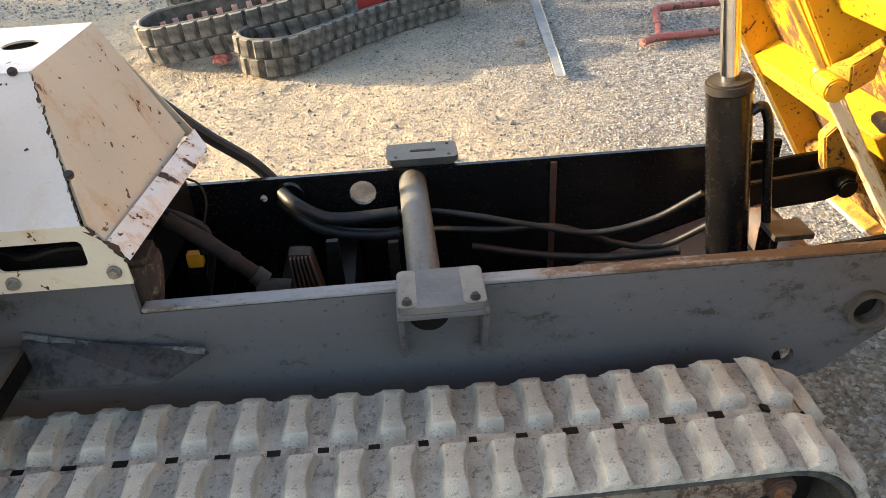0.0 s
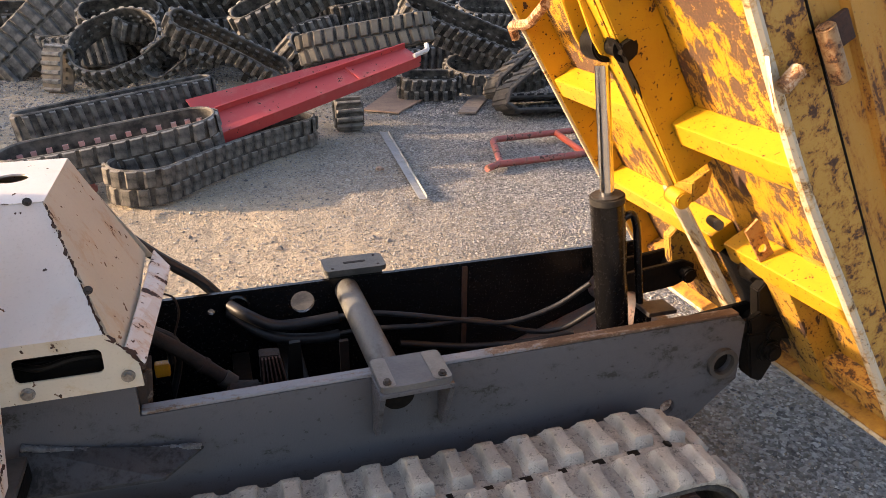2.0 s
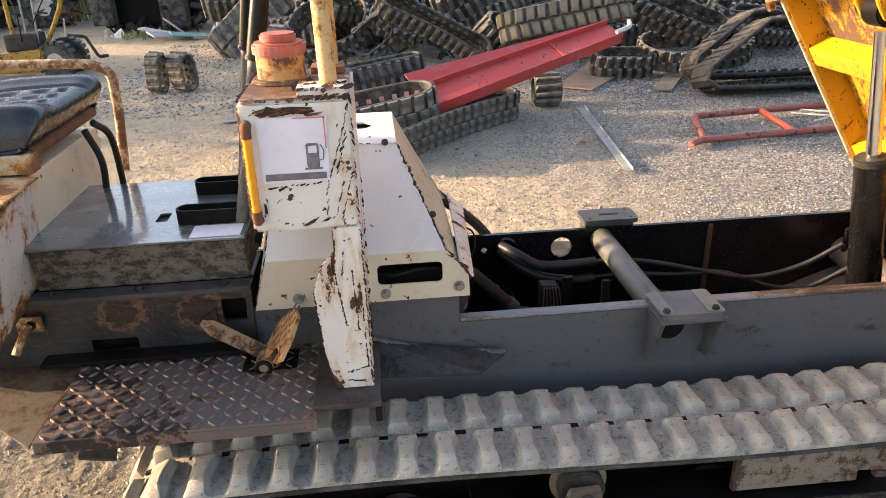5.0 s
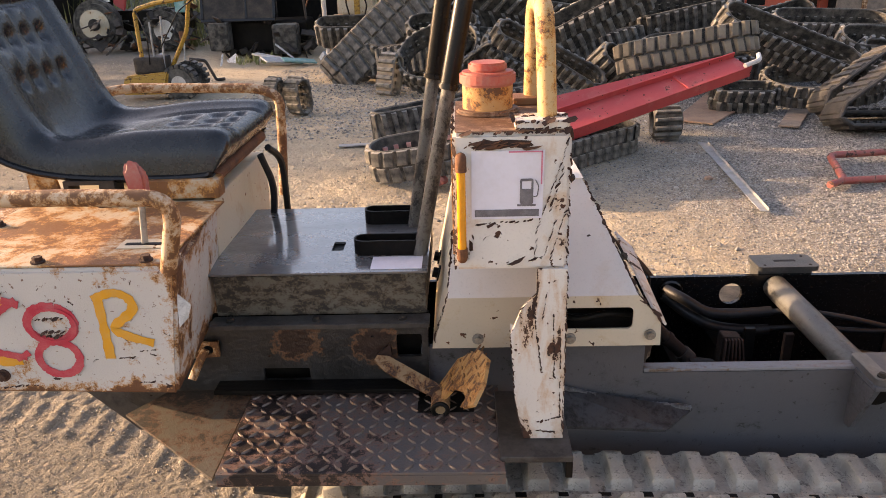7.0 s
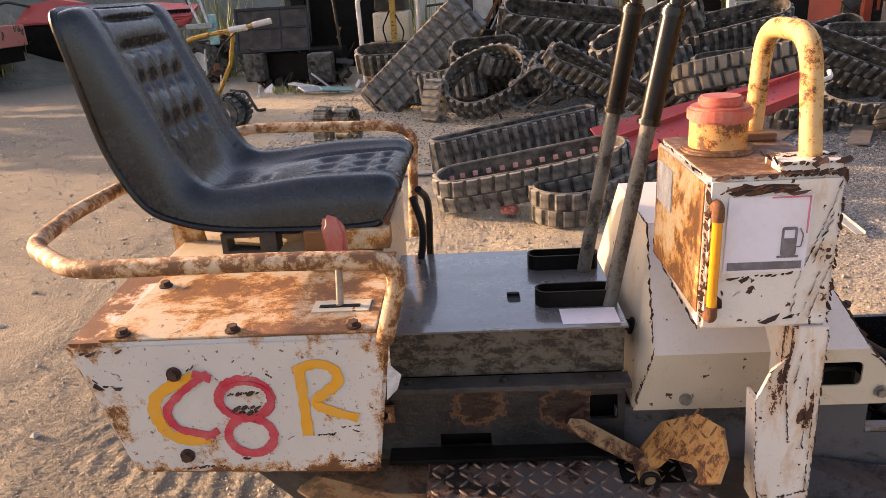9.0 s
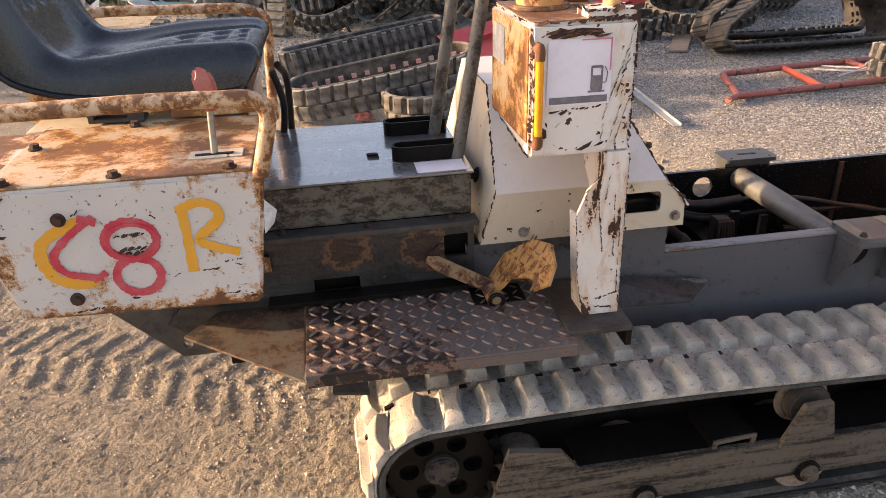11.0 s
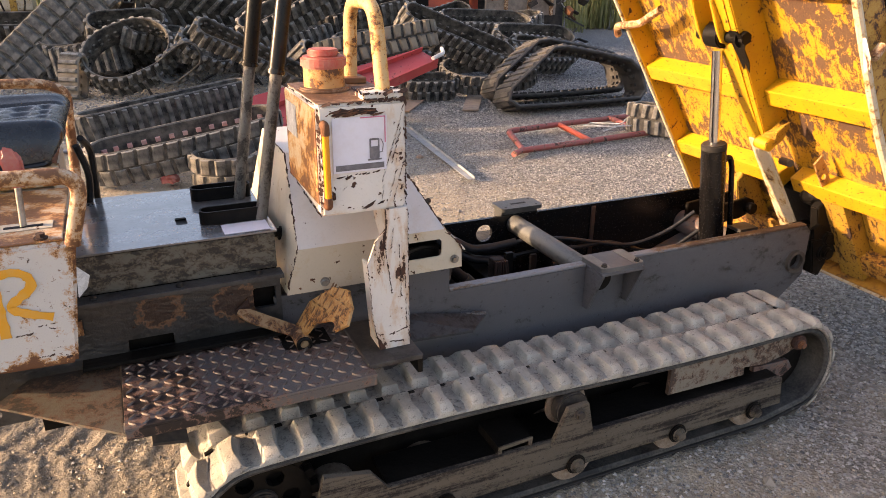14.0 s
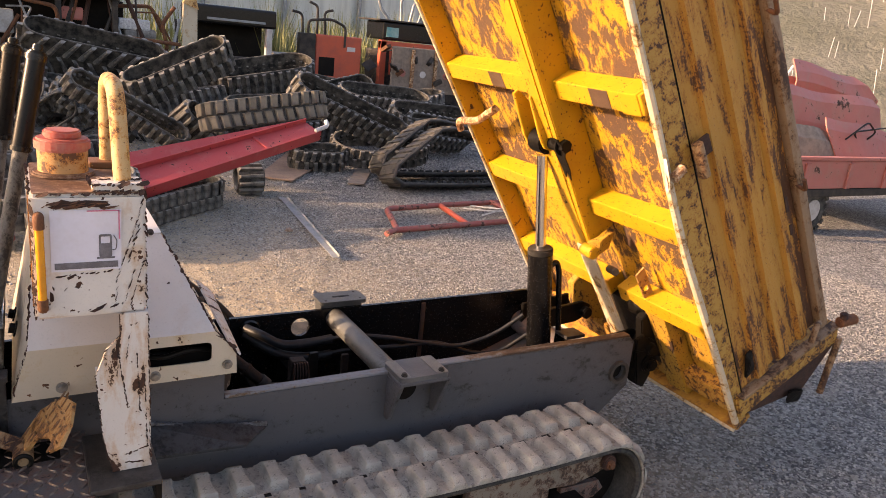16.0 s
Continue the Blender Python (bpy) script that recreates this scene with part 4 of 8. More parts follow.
    # oil tank and wiring beside the hood
    part("tank_shell", hull([(-0.52, 1.12, 0.37), (-0.470, 1.12, 0.37), (-0.448, 1.12, 0.46), (-0.440, 1.12, 0.548), (-0.51, 1.12, 0.548), (-0.52, 1.20, 0.37), (-0.480, 1.20, 0.37), (-0.455, 1.20, 0.47), (-0.445, 1.20, 0.548), (-0.51, 1.20, 0.548)], 0.010), FLAKED, dumper, "rounded cream sheet under the hood", True)
    part("connector", box((-0.462, 1.33, 0.398), (-0.432, 1.35, 0.428), 0.004), AMBER, dumper, "small orange plug")
    part("plug_body", box((-0.465, 1.33, 0.33), (-0.435, 1.35, 0.397), 0.003), BLACK, dumper, "black wiring plug")
    for pts, r, mat, word in (([(-0.48, 1.34, 0.52), (-0.446, 1.34, 0.502), (-0.414, 1.34, 0.472), (-0.416, 1.34, 0.413), (-0.444, 1.34, 0.321)], 0.008, HOSE, "black corrugated wiring"), ([(-0.50, 1.33, 0.53), (-0.46, 1.33, 0.49), (-0.43, 1.33, 0.48), (-0.425, 1.33, 0.43)], 0.008, HOSE, "black wiring"),
                        ([(-0.43, 1.34, 0.585), (-0.406, 1.34, 0.570), (-0.400, 1.34, 0.536), (-0.415, 1.34, 0.485)], 0.0022, SOOT, "thin brown wire"), ([(-0.525, 1.128, 0.47), (-0.505, 1.122, 0.44), (-0.485, 1.12, 0.40)], 0.005, CREAM, "pale wire")):
        part("cable", tube(smooth_path(pts), r, 8), mat, dumper, word, True)
    part("hood_hose", tube(smooth_path([(-0.55, 1.60, 0.66), (-0.45, 1.60, 0.56), (-0.36, 1.605, 0.48), (-0.30, 1.60, 0.40)]), 0.014, 9), HOSE, dumper, "black hose behind the hood", True)


def cylinder_unit():
    foot, pin = Vector((0.600, 1.285, 0.20)), Vector((0.476, 1.285, 1.043))
    way = (pin - foot).normalized()
    at = lambda z: foot + way * ((z - foot.z) / way.z)
    body = part("lift_cylinder", rod(at(0.20), at(0.700), 0.0385, 32, bevel=0.004), BLACK, dumper, "black hydraulic lift cylinder", True)
    part("gland", rod(at(0.694), at(0.716), 0.0395, 32, bevel=0.004), DARK_METAL, body, "scuffed steel gland", True)
    part("ring", rod(at(0.668), at(0.672), 0.0392, 32), BLACK, body, "", True)
    part("piston_rod", rod(at(0.71), at(1.00), 0.0160, 28), CHROME, body, "polished chrome piston rod", True)
    eye = rod(Vector((0.476, 1.255, 1.043)), Vector((0.476, 1.315, 1.043)), 0.036, 24, bevel=0.004)
    part("rod_eye", eye, DARK, body, "greasy rod eye", True)
    part("pin", rod((0.476, 1.195, 1.043), (0.476, 1.36, 1.043), 0.019, 20, bevel=0.003), DARK, body, "greasy steel pin", True)
    bolt((0.476, 1.195, 1.043), (0, -1, 0), body, 0.019, "nut", DARK)
    pipe = [at(0.655) + Vector((0.030, -0.01, 0)), at(0.672) + Vector((0.055, -0.012, 0)), at(0.64) + Vector((0.066, -0.012, 0)), at(0.40) + Vector((0.070, -0.012, 0))]
    part("steel_pipe", tube(bent(pipe, 0.02), 0.009, 10), BLACK, body, "", True)
    part("pipe_bracket", box((0.625, 1.215, 0.425), (0.70, 1.275, 0.436), 0.002), OILY_GREY, dumper, "small rusty bracket")
    part("pipe_bracket", box((0.625, 1.225, 0.32), (0.640, 1.275, 0.425), 0.002), BLACK, dumper)
    for y in (1.19, 1.37):
        part("cylinder_bracket", plate([(0.52, 0.16), (0.68, 0.16), (0.64, 0.27), (0.56, 0.27)], 0.012, upright(y)), BLACK, dumper)


def belt_unit():
    """The near rubber track with its wheels and side frame."""
    r = 0.135
    xl, xr = -1.010, 0.490
    loop = []
    top, low, rl, rr = 0.312, 0.014, 0.150, 0.133
    # from the lower run's left end round: lower run, right idler, upper run, sprocket
    for i in range(21):
        loop.append((-0.93 + (0.40 + 0.93) * i / 20, 0, low))
    cz, cr = low + rr + 0.012, rr
    for i in range(1, 15):
        a = radians(-70 + 160 * i / 14)
        loop.append((xr + cr * math.cos(a), 0, cz + (top - cz) / 1.0 * math.sin(a) if a > 0 else cz + cr * math.sin(a)))
    for i in range(1, 20):
        f = i / 20
        sag = -0.008 * math.sin(2 * math.pi * f)
        loop.append((xr + (xl - xr) * f, 0, top + 0.004 * f + sag))
    zl = 0.19
    for i in range(1, 15):
        a = radians(90 + 165 * i / 14)
        loop.append((xl + 0.128 * math.cos(a), 0, zl + (top + 0.004 - zl) * math.sin(a) if a < math.pi else zl + 0.150 * math.sin(a)))
    yc, wide, pitch = 0.920, 0.230, 0.0762
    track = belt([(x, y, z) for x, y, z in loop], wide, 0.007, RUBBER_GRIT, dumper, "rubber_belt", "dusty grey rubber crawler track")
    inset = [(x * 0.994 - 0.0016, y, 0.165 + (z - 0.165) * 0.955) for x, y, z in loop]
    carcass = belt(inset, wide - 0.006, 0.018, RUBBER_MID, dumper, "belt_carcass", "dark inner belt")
    carcass.location = (0, 0.920, 0)
    track.location = (0, yc, 0)
    pts, ways = resample(loop, pitch=pitch)
    rng = random.Random(5)
    meshes = []
    for side in (-1, 1):
        # a worn bar across the belt, flared at the rim and towards the middle; y runs from the rim (-) to the middle (+)
        bm = bmesh.new()
        shape = random.Random(40 + side)
        rows = []
        for y, k in ((-0.0562, -0.1), (-0.0550, 0.40), (-0.0520, 0.55), (-0.0360, 0.94), (-0.0320, 0.99), (-0.0270, 1.0), (-0.005, 1.01), (0.018, 0.99), (0.036, 0.96), (0.0385, 0.94), (0.0410, 0.86), (0.0500, 0.14), (0.0515, -0.1)):
            f = (y + 0.055) / 0.107
            flare = max(0, (0.30 - f) / 0.30)
            toe = 0.0105 * max(0, min(1, (f - 0.66) / 0.06))
            row = []
            for x, h in ((0.0270, -0.06), (0.0235, 0.06), (0.0200, 0.30), (0.0165, 0.74), (0.0146, 0.93), (0.0122, 1.0), (0.0, 1.02), (-0.0095, 1.0), (-0.0116, 0.92), (-0.0140, 0.20), (-0.0155, 0.04), (-0.0190, -0.06)):
                reach = x * (1 + 0.28 * flare) - (toe if x < -0.005 else 0)
                z = 0.0215 * h * max(k, 0) if k > 0 else -0.002
                row.append(bm.verts.new((reach + shape.uniform(-0.0006, 0.0006), -side * y, z + shape.uniform(-0.0005, 0.0005))))
            rows.append(row)
        for p0, p1 in zip(rows, rows[1:]):
            for k in range(len(p0) - 1):
                bm.faces.new((p0[k], p0[k + 1], p1[k + 1], p1[k]))
        me = bpy.data.meshes.new("lug")
        bmesh.ops.recalc_face_normals(bm, faces=bm.faces)
        if sum(f.normal.z for f in bm.faces) < 0:
            bmesh.ops.reverse_faces(bm, faces=bm.faces)
        bm.to_mesh(me)
        bm.free()
        me.materials.append(RUBBER_PALE)
        me.shade_smooth()
        me.set_sharp_from_angle(angle=radians(24))
        # Dark copy for lugs of the lower run, standing in for its shade.
        shaded_me = me.copy()
        shaded_me.materials[0] = RUBBER_MID
        meshes.append((side, me, shaded_me))
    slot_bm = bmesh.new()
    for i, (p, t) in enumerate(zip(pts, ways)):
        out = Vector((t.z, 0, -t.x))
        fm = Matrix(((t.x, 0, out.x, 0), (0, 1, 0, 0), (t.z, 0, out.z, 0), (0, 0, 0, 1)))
        for side, me, shaded_me in meshes:
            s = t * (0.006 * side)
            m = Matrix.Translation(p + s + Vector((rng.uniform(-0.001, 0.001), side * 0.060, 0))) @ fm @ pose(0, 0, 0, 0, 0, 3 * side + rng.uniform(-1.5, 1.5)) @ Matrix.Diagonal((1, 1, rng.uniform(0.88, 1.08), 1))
            piece("lug", shaded_me if p.z < 0.05 else me, track, m)
        m = Matrix.Translation(p + t * pitch * 0.5) @ fm
        w, d = rng.uniform(0.007, 0.013), rng.uniform(0.0035, 0.007)
        box((-w, -d, -0.004), (w * rng.uniform(0.6, 1), d, 0.0010), 0, slot_bm, m)
    tagged(part("link_slot", slot_bm, DARK, track, "dark iron link windows"), kind="stuff")
    # side frame
    y0 = 0.778
    side = [(-0.93, 0.100), (-0.885, 0.265), (-0.785, 0.246), (-0.748, 0.196), (0.392, 0.190), (0.405, 0.105), (0.10, 0.104), (-0.60, 0.100), (-0.86, 0.085)]
    frame_ob = part("track_frame", plate(side, 0.014, upright(y0)), FRAME_DIRT, dumper, "greasy brown steel track frame")
    part("top_flange", box((-0.745, y0 + 0.0145, 0.182), (0.39, y0 + 0.12, 0.190), 0.001), DARK, frame_ob)
    part("inner_frame", box((-0.95, 0.93, 0.08), (0.42, 0.945, 0.26), 0.001), DARK, dumper)
    up = plate([(0.030, 0.205), (0.030, 0.300), (0.284, 0.300), (0.286, 0.203)], 0.012, upright(0.815))
    part("idler_bracket", up, FLAKED, dumper, "worn plate with flaking paint")
    bm = plate([(0.288, 0.220), (0.288, 0.300), (0.455, 0.292), (0.490, 0.272), (0.490, 0.242), (0.44, 0.226), (0.38, 0.212)], 0.012, upright(0.824))
    arm = part("idler_arm", bm, FLAKED, dumper, "rusty arm that carries the idler")
    part("boss", rod((0.478, 0.824, 0.262), (0.478, 0.806, 0.262), 0.022, 18, bevel=0.003), RUST_DARK, arm, "", True)
    bolt((0.478, 0.806, 0.260), (0, -1, 0), arm, 0.009, "bolt", RUST)
    for x in (-0.840, -0.617, -0.271, 0.039, 0.300):
        z = 0.113 if x > -0.8 else 0.118
        bm = rod((x, 0.790, z), (x, 0.820, z), 0.060, 28, bevel=0.004)
        rod((x, 0.855, z), (x, 0.990, z), 0.060, 28, bm=bm)
        wheel = part("roller", bm, ROLLER, dumper, "worn steel track roller", True)
        part("hub", rod((x, 0.7775, z), (x, 0.768, z), 0.026, 20, bevel=0.003), DARK, wheel, "", True)
        bolt((x, 0.768, z), (0, -1, 0), wheel, 0.013, "bolt", FRAME_DIRT)
    # carrier roller in its fork
    x, z = -0.275, 0.252
    wheel = part("carrier_roller", rod((x, 0.80, z), (x, 0.83, z), 0.045, 24, bevel=0.004), DARK_METAL, dumper, "upper carrier roller", True)
    part("flange", rod((x, 0.832, z), (x, 0.836, z), 0.056, 28), ROLLER, wheel, "worn bright flange", True)
    part("fork", plate([(-0.345, 0.185), (-0.305, 0.280), (-0.250, 0.282), (-0.228, 0.185)], 0.012, upright(0.772)), FRAME_DIRT, wheel, "dirty steel fork")
    bolt((x, 0.772, 0.258), (0, -1, 0), wheel, 0.010, "bolt", DARK_METAL)
    # open square stub
    stub = plate([(-0.480, 0.165), (-0.395, 0.172), (-0.392, 0.218), (-0.478, 0.212)], 0.10, upright(0.79), [[(-0.472, 0.172), (-0.402, 0.178), (-0.400, 0.211), (-0.471, 0.205)]])
    # Black body stands in for the shade over the tube's top.
    part("square_stub", stub, DARK, dumper, "open square steel tube, its shade painted as black")
    rim = plate([(-0.481, 0.163), (-0.394, 0.171), (-0.391, 0.219), (-0.479, 0.213)], 0.005, upright(0.7845), [[(-0.472, 0.172), (-0.402, 0.178), (-0.400, 0.211), (-0.471, 0.205)]])
    part("stub_rim", rim, FRAME_DIRT, dumper, "dirty cut end of the square tube")
    # sprocket
    bm = plate(circle(0, 0, 0.105, 36), 0.02, upright(0), [circle(0.062 * math.cos(a), 0.062 * math.sin(a), 0.020, 10) for a in (k * math.pi / 3 for k in range(6))])
    sp = part("sprocket", bm, DARK, dumper, "oily black drive sprocket")
    sp.location = (-1.003, 0.845, 0.190)
    part("hub", rod((0, -0.012, 0), (0, 0.02, 0), 0.034, 20, bevel=0.004), DARK_METAL, sp, "", True)
    for k in range(6):
        a = k * math.pi / 3 + 0.5
        bolt((0.024 * math.cos(a), -0.012, 0.024 * math.sin(a)), (0, -1, 0), sp, 0.005, "bolt", DARK_METAL)
    # Added black disc, so that no lit sand shows through the holes.
    part("backing", rod((0, 0.024, 0), (0, 0.030, 0), 0.100, 28), DARK, sp, "", True)
    tb = bmesh.new()
    for k in range(16):
        a = 2 * math.pi * k / 16
        box((0.10, 0.0, -0.011), (0.122, 0.02, 0.011), 0.002, tb, pose(0, 0, 0, 0, math.degrees(a), 0))
    part("teeth", tb, DARK, sp)
    part("idler_wheel", rod((0.470, 0.87, 0.172), (0.470, 0.97, 0.172), 0.105, 32, bevel=0.005), DARK, dumper, "front idler wheel", True)
    part("idler_fork", plate([(0.34, 0.150), (0.34, 0.205), (0.47, 0.200), (0.49, 0.172), (0.46, 0.150)], 0.014, upright(0.83)), TREAD, dumper, "greasy idler fork")
    # the far track, mostly hidden
    far = belt([(x, y, z) for x, y, z in loop], wide, 0.040, RUBBER_MID, dumper, "far_rubber_belt", "rubber crawler track on the other side")
    far.location = (0, 1.735, 0)


chassis()
cylinder_unit()
belt_unit()


def hood():
    """The white engine cover."""
    xl, xr, y0 = -0.876, -0.449, 1.062
    side = plate([(xl, 0.548), (xr, 0.548), (xr - 0.002, 0.60), (-0.496, 0.652), (-0.845, 0.652)], 0.004, upright(y0), [rounded(-0.632, 0.584, -0.503, 0.628, 0.010)])
    h = part("hood_side", side, HOOD_WHITE, dumper, "white sheet metal hood side with a slot")
    slope = hull([(-0.845, 1.062, 0.652), (-0.496, 1.062, 0.652), (-0.576, 1.238, 0.822), (-0.822, 1.238, 0.822), (-0.845, 1.066, 0.650), (-0.496, 1.066, 0.650), (-0.576, 1.240, 0.818), (-0.822, 1.240, 0.818)])
    part("hood_slope", slope, HOOD_SKYLIT, dumper, "sloping white hood panel")
    top = plate([(-0.822, 1.238), (-0.576, 1.238), (-0.576, 1.516), (-0.822, 1.516)], 0.004, Matrix.Translation((0, 0, 0.8205)), [circle(-0.655, 1.395, 0.030, 22)])
    part("hood_top", top, HOOD_SKYLIT, dumper, "white hood top with a round hole")
    # Black sheet that stands in for the shade under the round hole.
    part("hood_dark", box((-0.80, 1.26, 0.70), (-0.60, 1.50, 0.71), 0), DARK, dumper)
    front = hull([(-0.576, 1.238, 0.824), (-0.576, 1.516, 0.824), (-0.462, 1.516, 0.600), (-0.490, 1.070, 0.650), (-0.462, 1.075, 0.600), (-0.580, 1.238, 0.820), (-0.580, 1.516, 0.820), (-0.466, 1.516, 0.598), (-0.466, 1.075, 0.598), (-0.494, 1.070, 0.648)])
    part("hood_front", front, CREAM, dumper, "stained cream front panel of the hood")
    flap = hull([(-0.466, 1.066, 0.625), (-0.440, 1.062, 0.592), (-0.412, 1.470, 0.584), (-0.444, 1.520, 0.606), (-0.469, 1.066, 0.622), (-0.443, 1.062, 0.589), (-0.415, 1.470, 0.581), (-0.447, 1.520, 0.603)])
    part("hood_flap", flap, WHITE, dumper, "chipped white edge flap")
    left = hull([(xl, 1.064, 0.548), (-0.845, 1.064, 0.652), (-0.822, 1.24, 0.822), (-0.822, 1.515, 0.822), (xl, 1.58, 0.548), (xl + 0.004, 1.064, 0.548), (-0.841, 1.064, 0.652), (-0.818, 1.24, 0.822), (-0.818, 1.515, 0.822), (xl + 0.004, 1.58, 0.548)])
    part("hood_end", left, HOOD_WHITE, dumper)
    back = hull([(-0.822, 1.512, 0.822), (-0.58, 1.512, 0.822), (-0.45, 1.55, 0.58), (xl, 1.58, 0.548), (-0.822, 1.516, 0.822), (-0.58, 1.516, 0.822), (-0.45, 1.554, 0.58), (xl, 1.584, 0.548)])
    part("hood_back", back, HOOD_WHITE, dumper)
    for p in ((-0.79, 1.061, 0.568), (-0.470, 1.061, 0.572), (-0.618, 1.061, 0.566)):
        bolt(p, (0, -1, 0), h, 0.0075, "bolt", STEEL)
    for p in ((-0.60, 1.235, 0.826), (-0.515, 1.12, 0.705)):
        bolt(p, (0.3, -0.6, 0.7), h, 0.005, "bolt", DARK_METAL)
    ragged(h, [[(-0.576, 1.238, 0.824), (-0.496, 1.064, 0.652), (-0.458, 1.061, 0.612), (-0.448, 1.061, 0.590)]], 0.0055, 4, RUST_DARK, gap=0.06)
    ragged(h, [[(-0.845, 1.064, 0.652), (-0.852, 1.063, 0.63)], [(-0.60, 1.238, 0.8245), (-0.78, 1.238, 0.8245)], [(-0.442, 1.063, 0.593), (-0.43, 1.25, 0.588), (-0.413, 1.468, 0.585)]], 0.0045, 5, RUST_DARK, gap=0.4)
    ragged(h, [[(-0.877, 1.063, 0.552), (-0.846, 1.063, 0.652), (-0.823, 1.238, 0.823), (-0.823, 1.40, 0.823)]], 0.0045, 44, RUST_DARK, gap=0.12)
    for p in ((-0.862, 1.16, 0.66), (-0.866, 1.34, 0.62)):
        bolt(p, (-1, 0, 0.25), h, 0.011, "bolt", DARK)
    part("battery_cable", tube(smooth_path([(-0.64, 1.10, 0.60), (-0.60, 1.085, 0.595), (-0.55, 1.09, 0.602), (-0.50, 1.10, 0.595)]), 0.006, 7), DARK, dumper, "", True)
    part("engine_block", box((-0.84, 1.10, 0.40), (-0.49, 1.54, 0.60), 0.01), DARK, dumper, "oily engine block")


def fuel_tank():
    xl, xr, y0, y1, zt, zb = -0.828, -0.652, 0.905, 1.165, 0.993, 0.775
    bm = hull([(xl, y0, zb), (xr, y0, zb), (xl, y0, zt), (xr, y0, zt), (xl, y1, 0.80), (xr, y1, 0.80), (xl, y1, zt), (xr, y1, zt)], 0.006)
    tank = part("fuel_tank", bm, TANK_WHITE, dumper, "chipped white fuel tank with rust", True)
    part("tank_top", plate(rounded(xl + 0.004, y0 + 0.004, xr - 0.004, y1 - 0.004, 0.008), 0.002, Matrix.Translation((0, 0, 0.9932))), TOP_BROWN, tank, "rust-brown tank top")
    part("tank_left", box((xl - 0.0022, y0 + 0.008, 0.80), (xl - 0.0002, y1 - 0.006, 0.985), 0.0008), TANK_SIDE, tank, "rust-stained tank flank")
    part("sticker", box((xl - 0.0042, 1.06, 0.90), (xl - 0.0025, 1.145, 0.965), 0), OLD_STICKER, tank, "small white sticker")
    c = Vector((-0.770, 1.055, 0))
    part("neck_ring", rod(c + Vector((0, 0, 0.994)), c + Vector((0, 0, 1.003)), 0.052, 28, bevel=0.003), TOP_BROWN, tank, "", True)
    part("filler_neck", rod(c + Vector((0, 0, 1.0)), c + Vector((0, 0, 1.040)), 0.041, 28), NECK, tank, "rusty orange filler neck", True)
    cap = part("fuel_cap", rod(c + Vector((0, 0, 1.040)), c + Vector((0, 0, 1.062)), 0.0455, 28, bevel=0.004), RED_PLASTIC, tank, "faded red fuel cap")
    part("cap_knob", rod(c + Vector((0, 0, 1.062)), c + Vector((0, 0, 1.076)), 0.031, 20, bevel=0.003), RED_PLASTIC, cap, "", True)
    hand = tube(bent([(-0.690, 1.135, 1.0), (-0.690, 1.120, 1.165), (-0.690, 0.965, 1.165), (-0.685, 0.940, 1.0)], 0.055, 10), 0.0145, 14)
    part("grab_handle", hand, ORANGE_TUBE, tank, "bent tube handle with worn orange paint", True)
    part("handle_foot", box((-0.735, 0.910, 0.995), (-0.655, 0.965, 1.010), 0.003), WHITE, tank, "", False)
    part("handle_foot", box((-0.725, 1.10, 0.995), (-0.665, 1.155, 1.008), 0.003), RUSTY_TOP, tank)
    # fuel label
    y = y0 - 0.0012
    lab = part("fuel_label", plate([(-0.801, 0.861), (-0.694, 0.861), (-0.692, 0.967), (-0.800, 0.967)], 0.001, upright(y - 0.001)), PAPER, tank, "faded white fuel label")
    part("bar", box((-0.796, y - 0.0022, 0.865), (-0.699, y - 0.0012, 0.876), 0), INK, lab, "dark strip of unreadable print")
    part("pink_edge", box((-0.697, y - 0.0022, 0.915), (-0.695, y - 0.0012, 0.966), 0), PINK_INK, lab)
    part("pink_edge", box((-0.745, y - 0.0022, 0.964), (-0.695, y - 0.0012, 0.966), 0), PINK_INK, lab)
    pump = plate(rounded(-0.728, 0.884, -0.708, 0.924, 0.003), 0.0008, upright(y - 0.0022), [rounded(-0.725, 0.908, -0.711, 0.920, 0.001)])
    part("pump_sign", pump, INK, lab, "printed fuel pump sign")
    part("pump_sign", box((-0.732, y - 0.0022, 0.881), (-0.704, y - 0.0014, 0.884), 0), INK, lab)
    part("pump_sign", tube(bent([(-0.708, y - 0.0018, 0.896), (-0.702, y - 0.0018, 0.896), (-0.700, y - 0.0018, 0.912), (-0.705, y - 0.0018, 0.922)], 0.003), 0.0009, 6), INK, lab)
    # bare rust above the label
    scab = [(-0.802, 0.972), (-0.790, 0.976), (-0.782, 0.985), (-0.768, 0.981), (-0.745, 0.983), (-0.716, 0.981), (-0.708, 0.974), (-0.722, 0.970), (-0.744, 0.972), (-0.760, 0.969), (-0.780, 0.971), (-0.790, 0.968)]
    part("rust_scab", plate(scab, 0.0012, upright(y0 - 0.0014)), RUST_DARK, tank, "bare dark brown rust patch")
    ragged(tank, [[(-0.812, y0 - 0.0004, 0.972), (-0.785, y0 - 0.0004, 0.980), (-0.722, y0 - 0.0004, 0.978)], [(-0.805, y0 - 0.0004, 0.979), (-0.72, y0 - 0.0004, 0.973)], [(-0.80, y0 - 0.0004, 0.970), (-0.775, y0 - 0.0004, 0.972)]], 0.0085, 41, RUST, "rust_scab", "bare brown rust patch", 0.05)
    yy = y0 - 0.0004
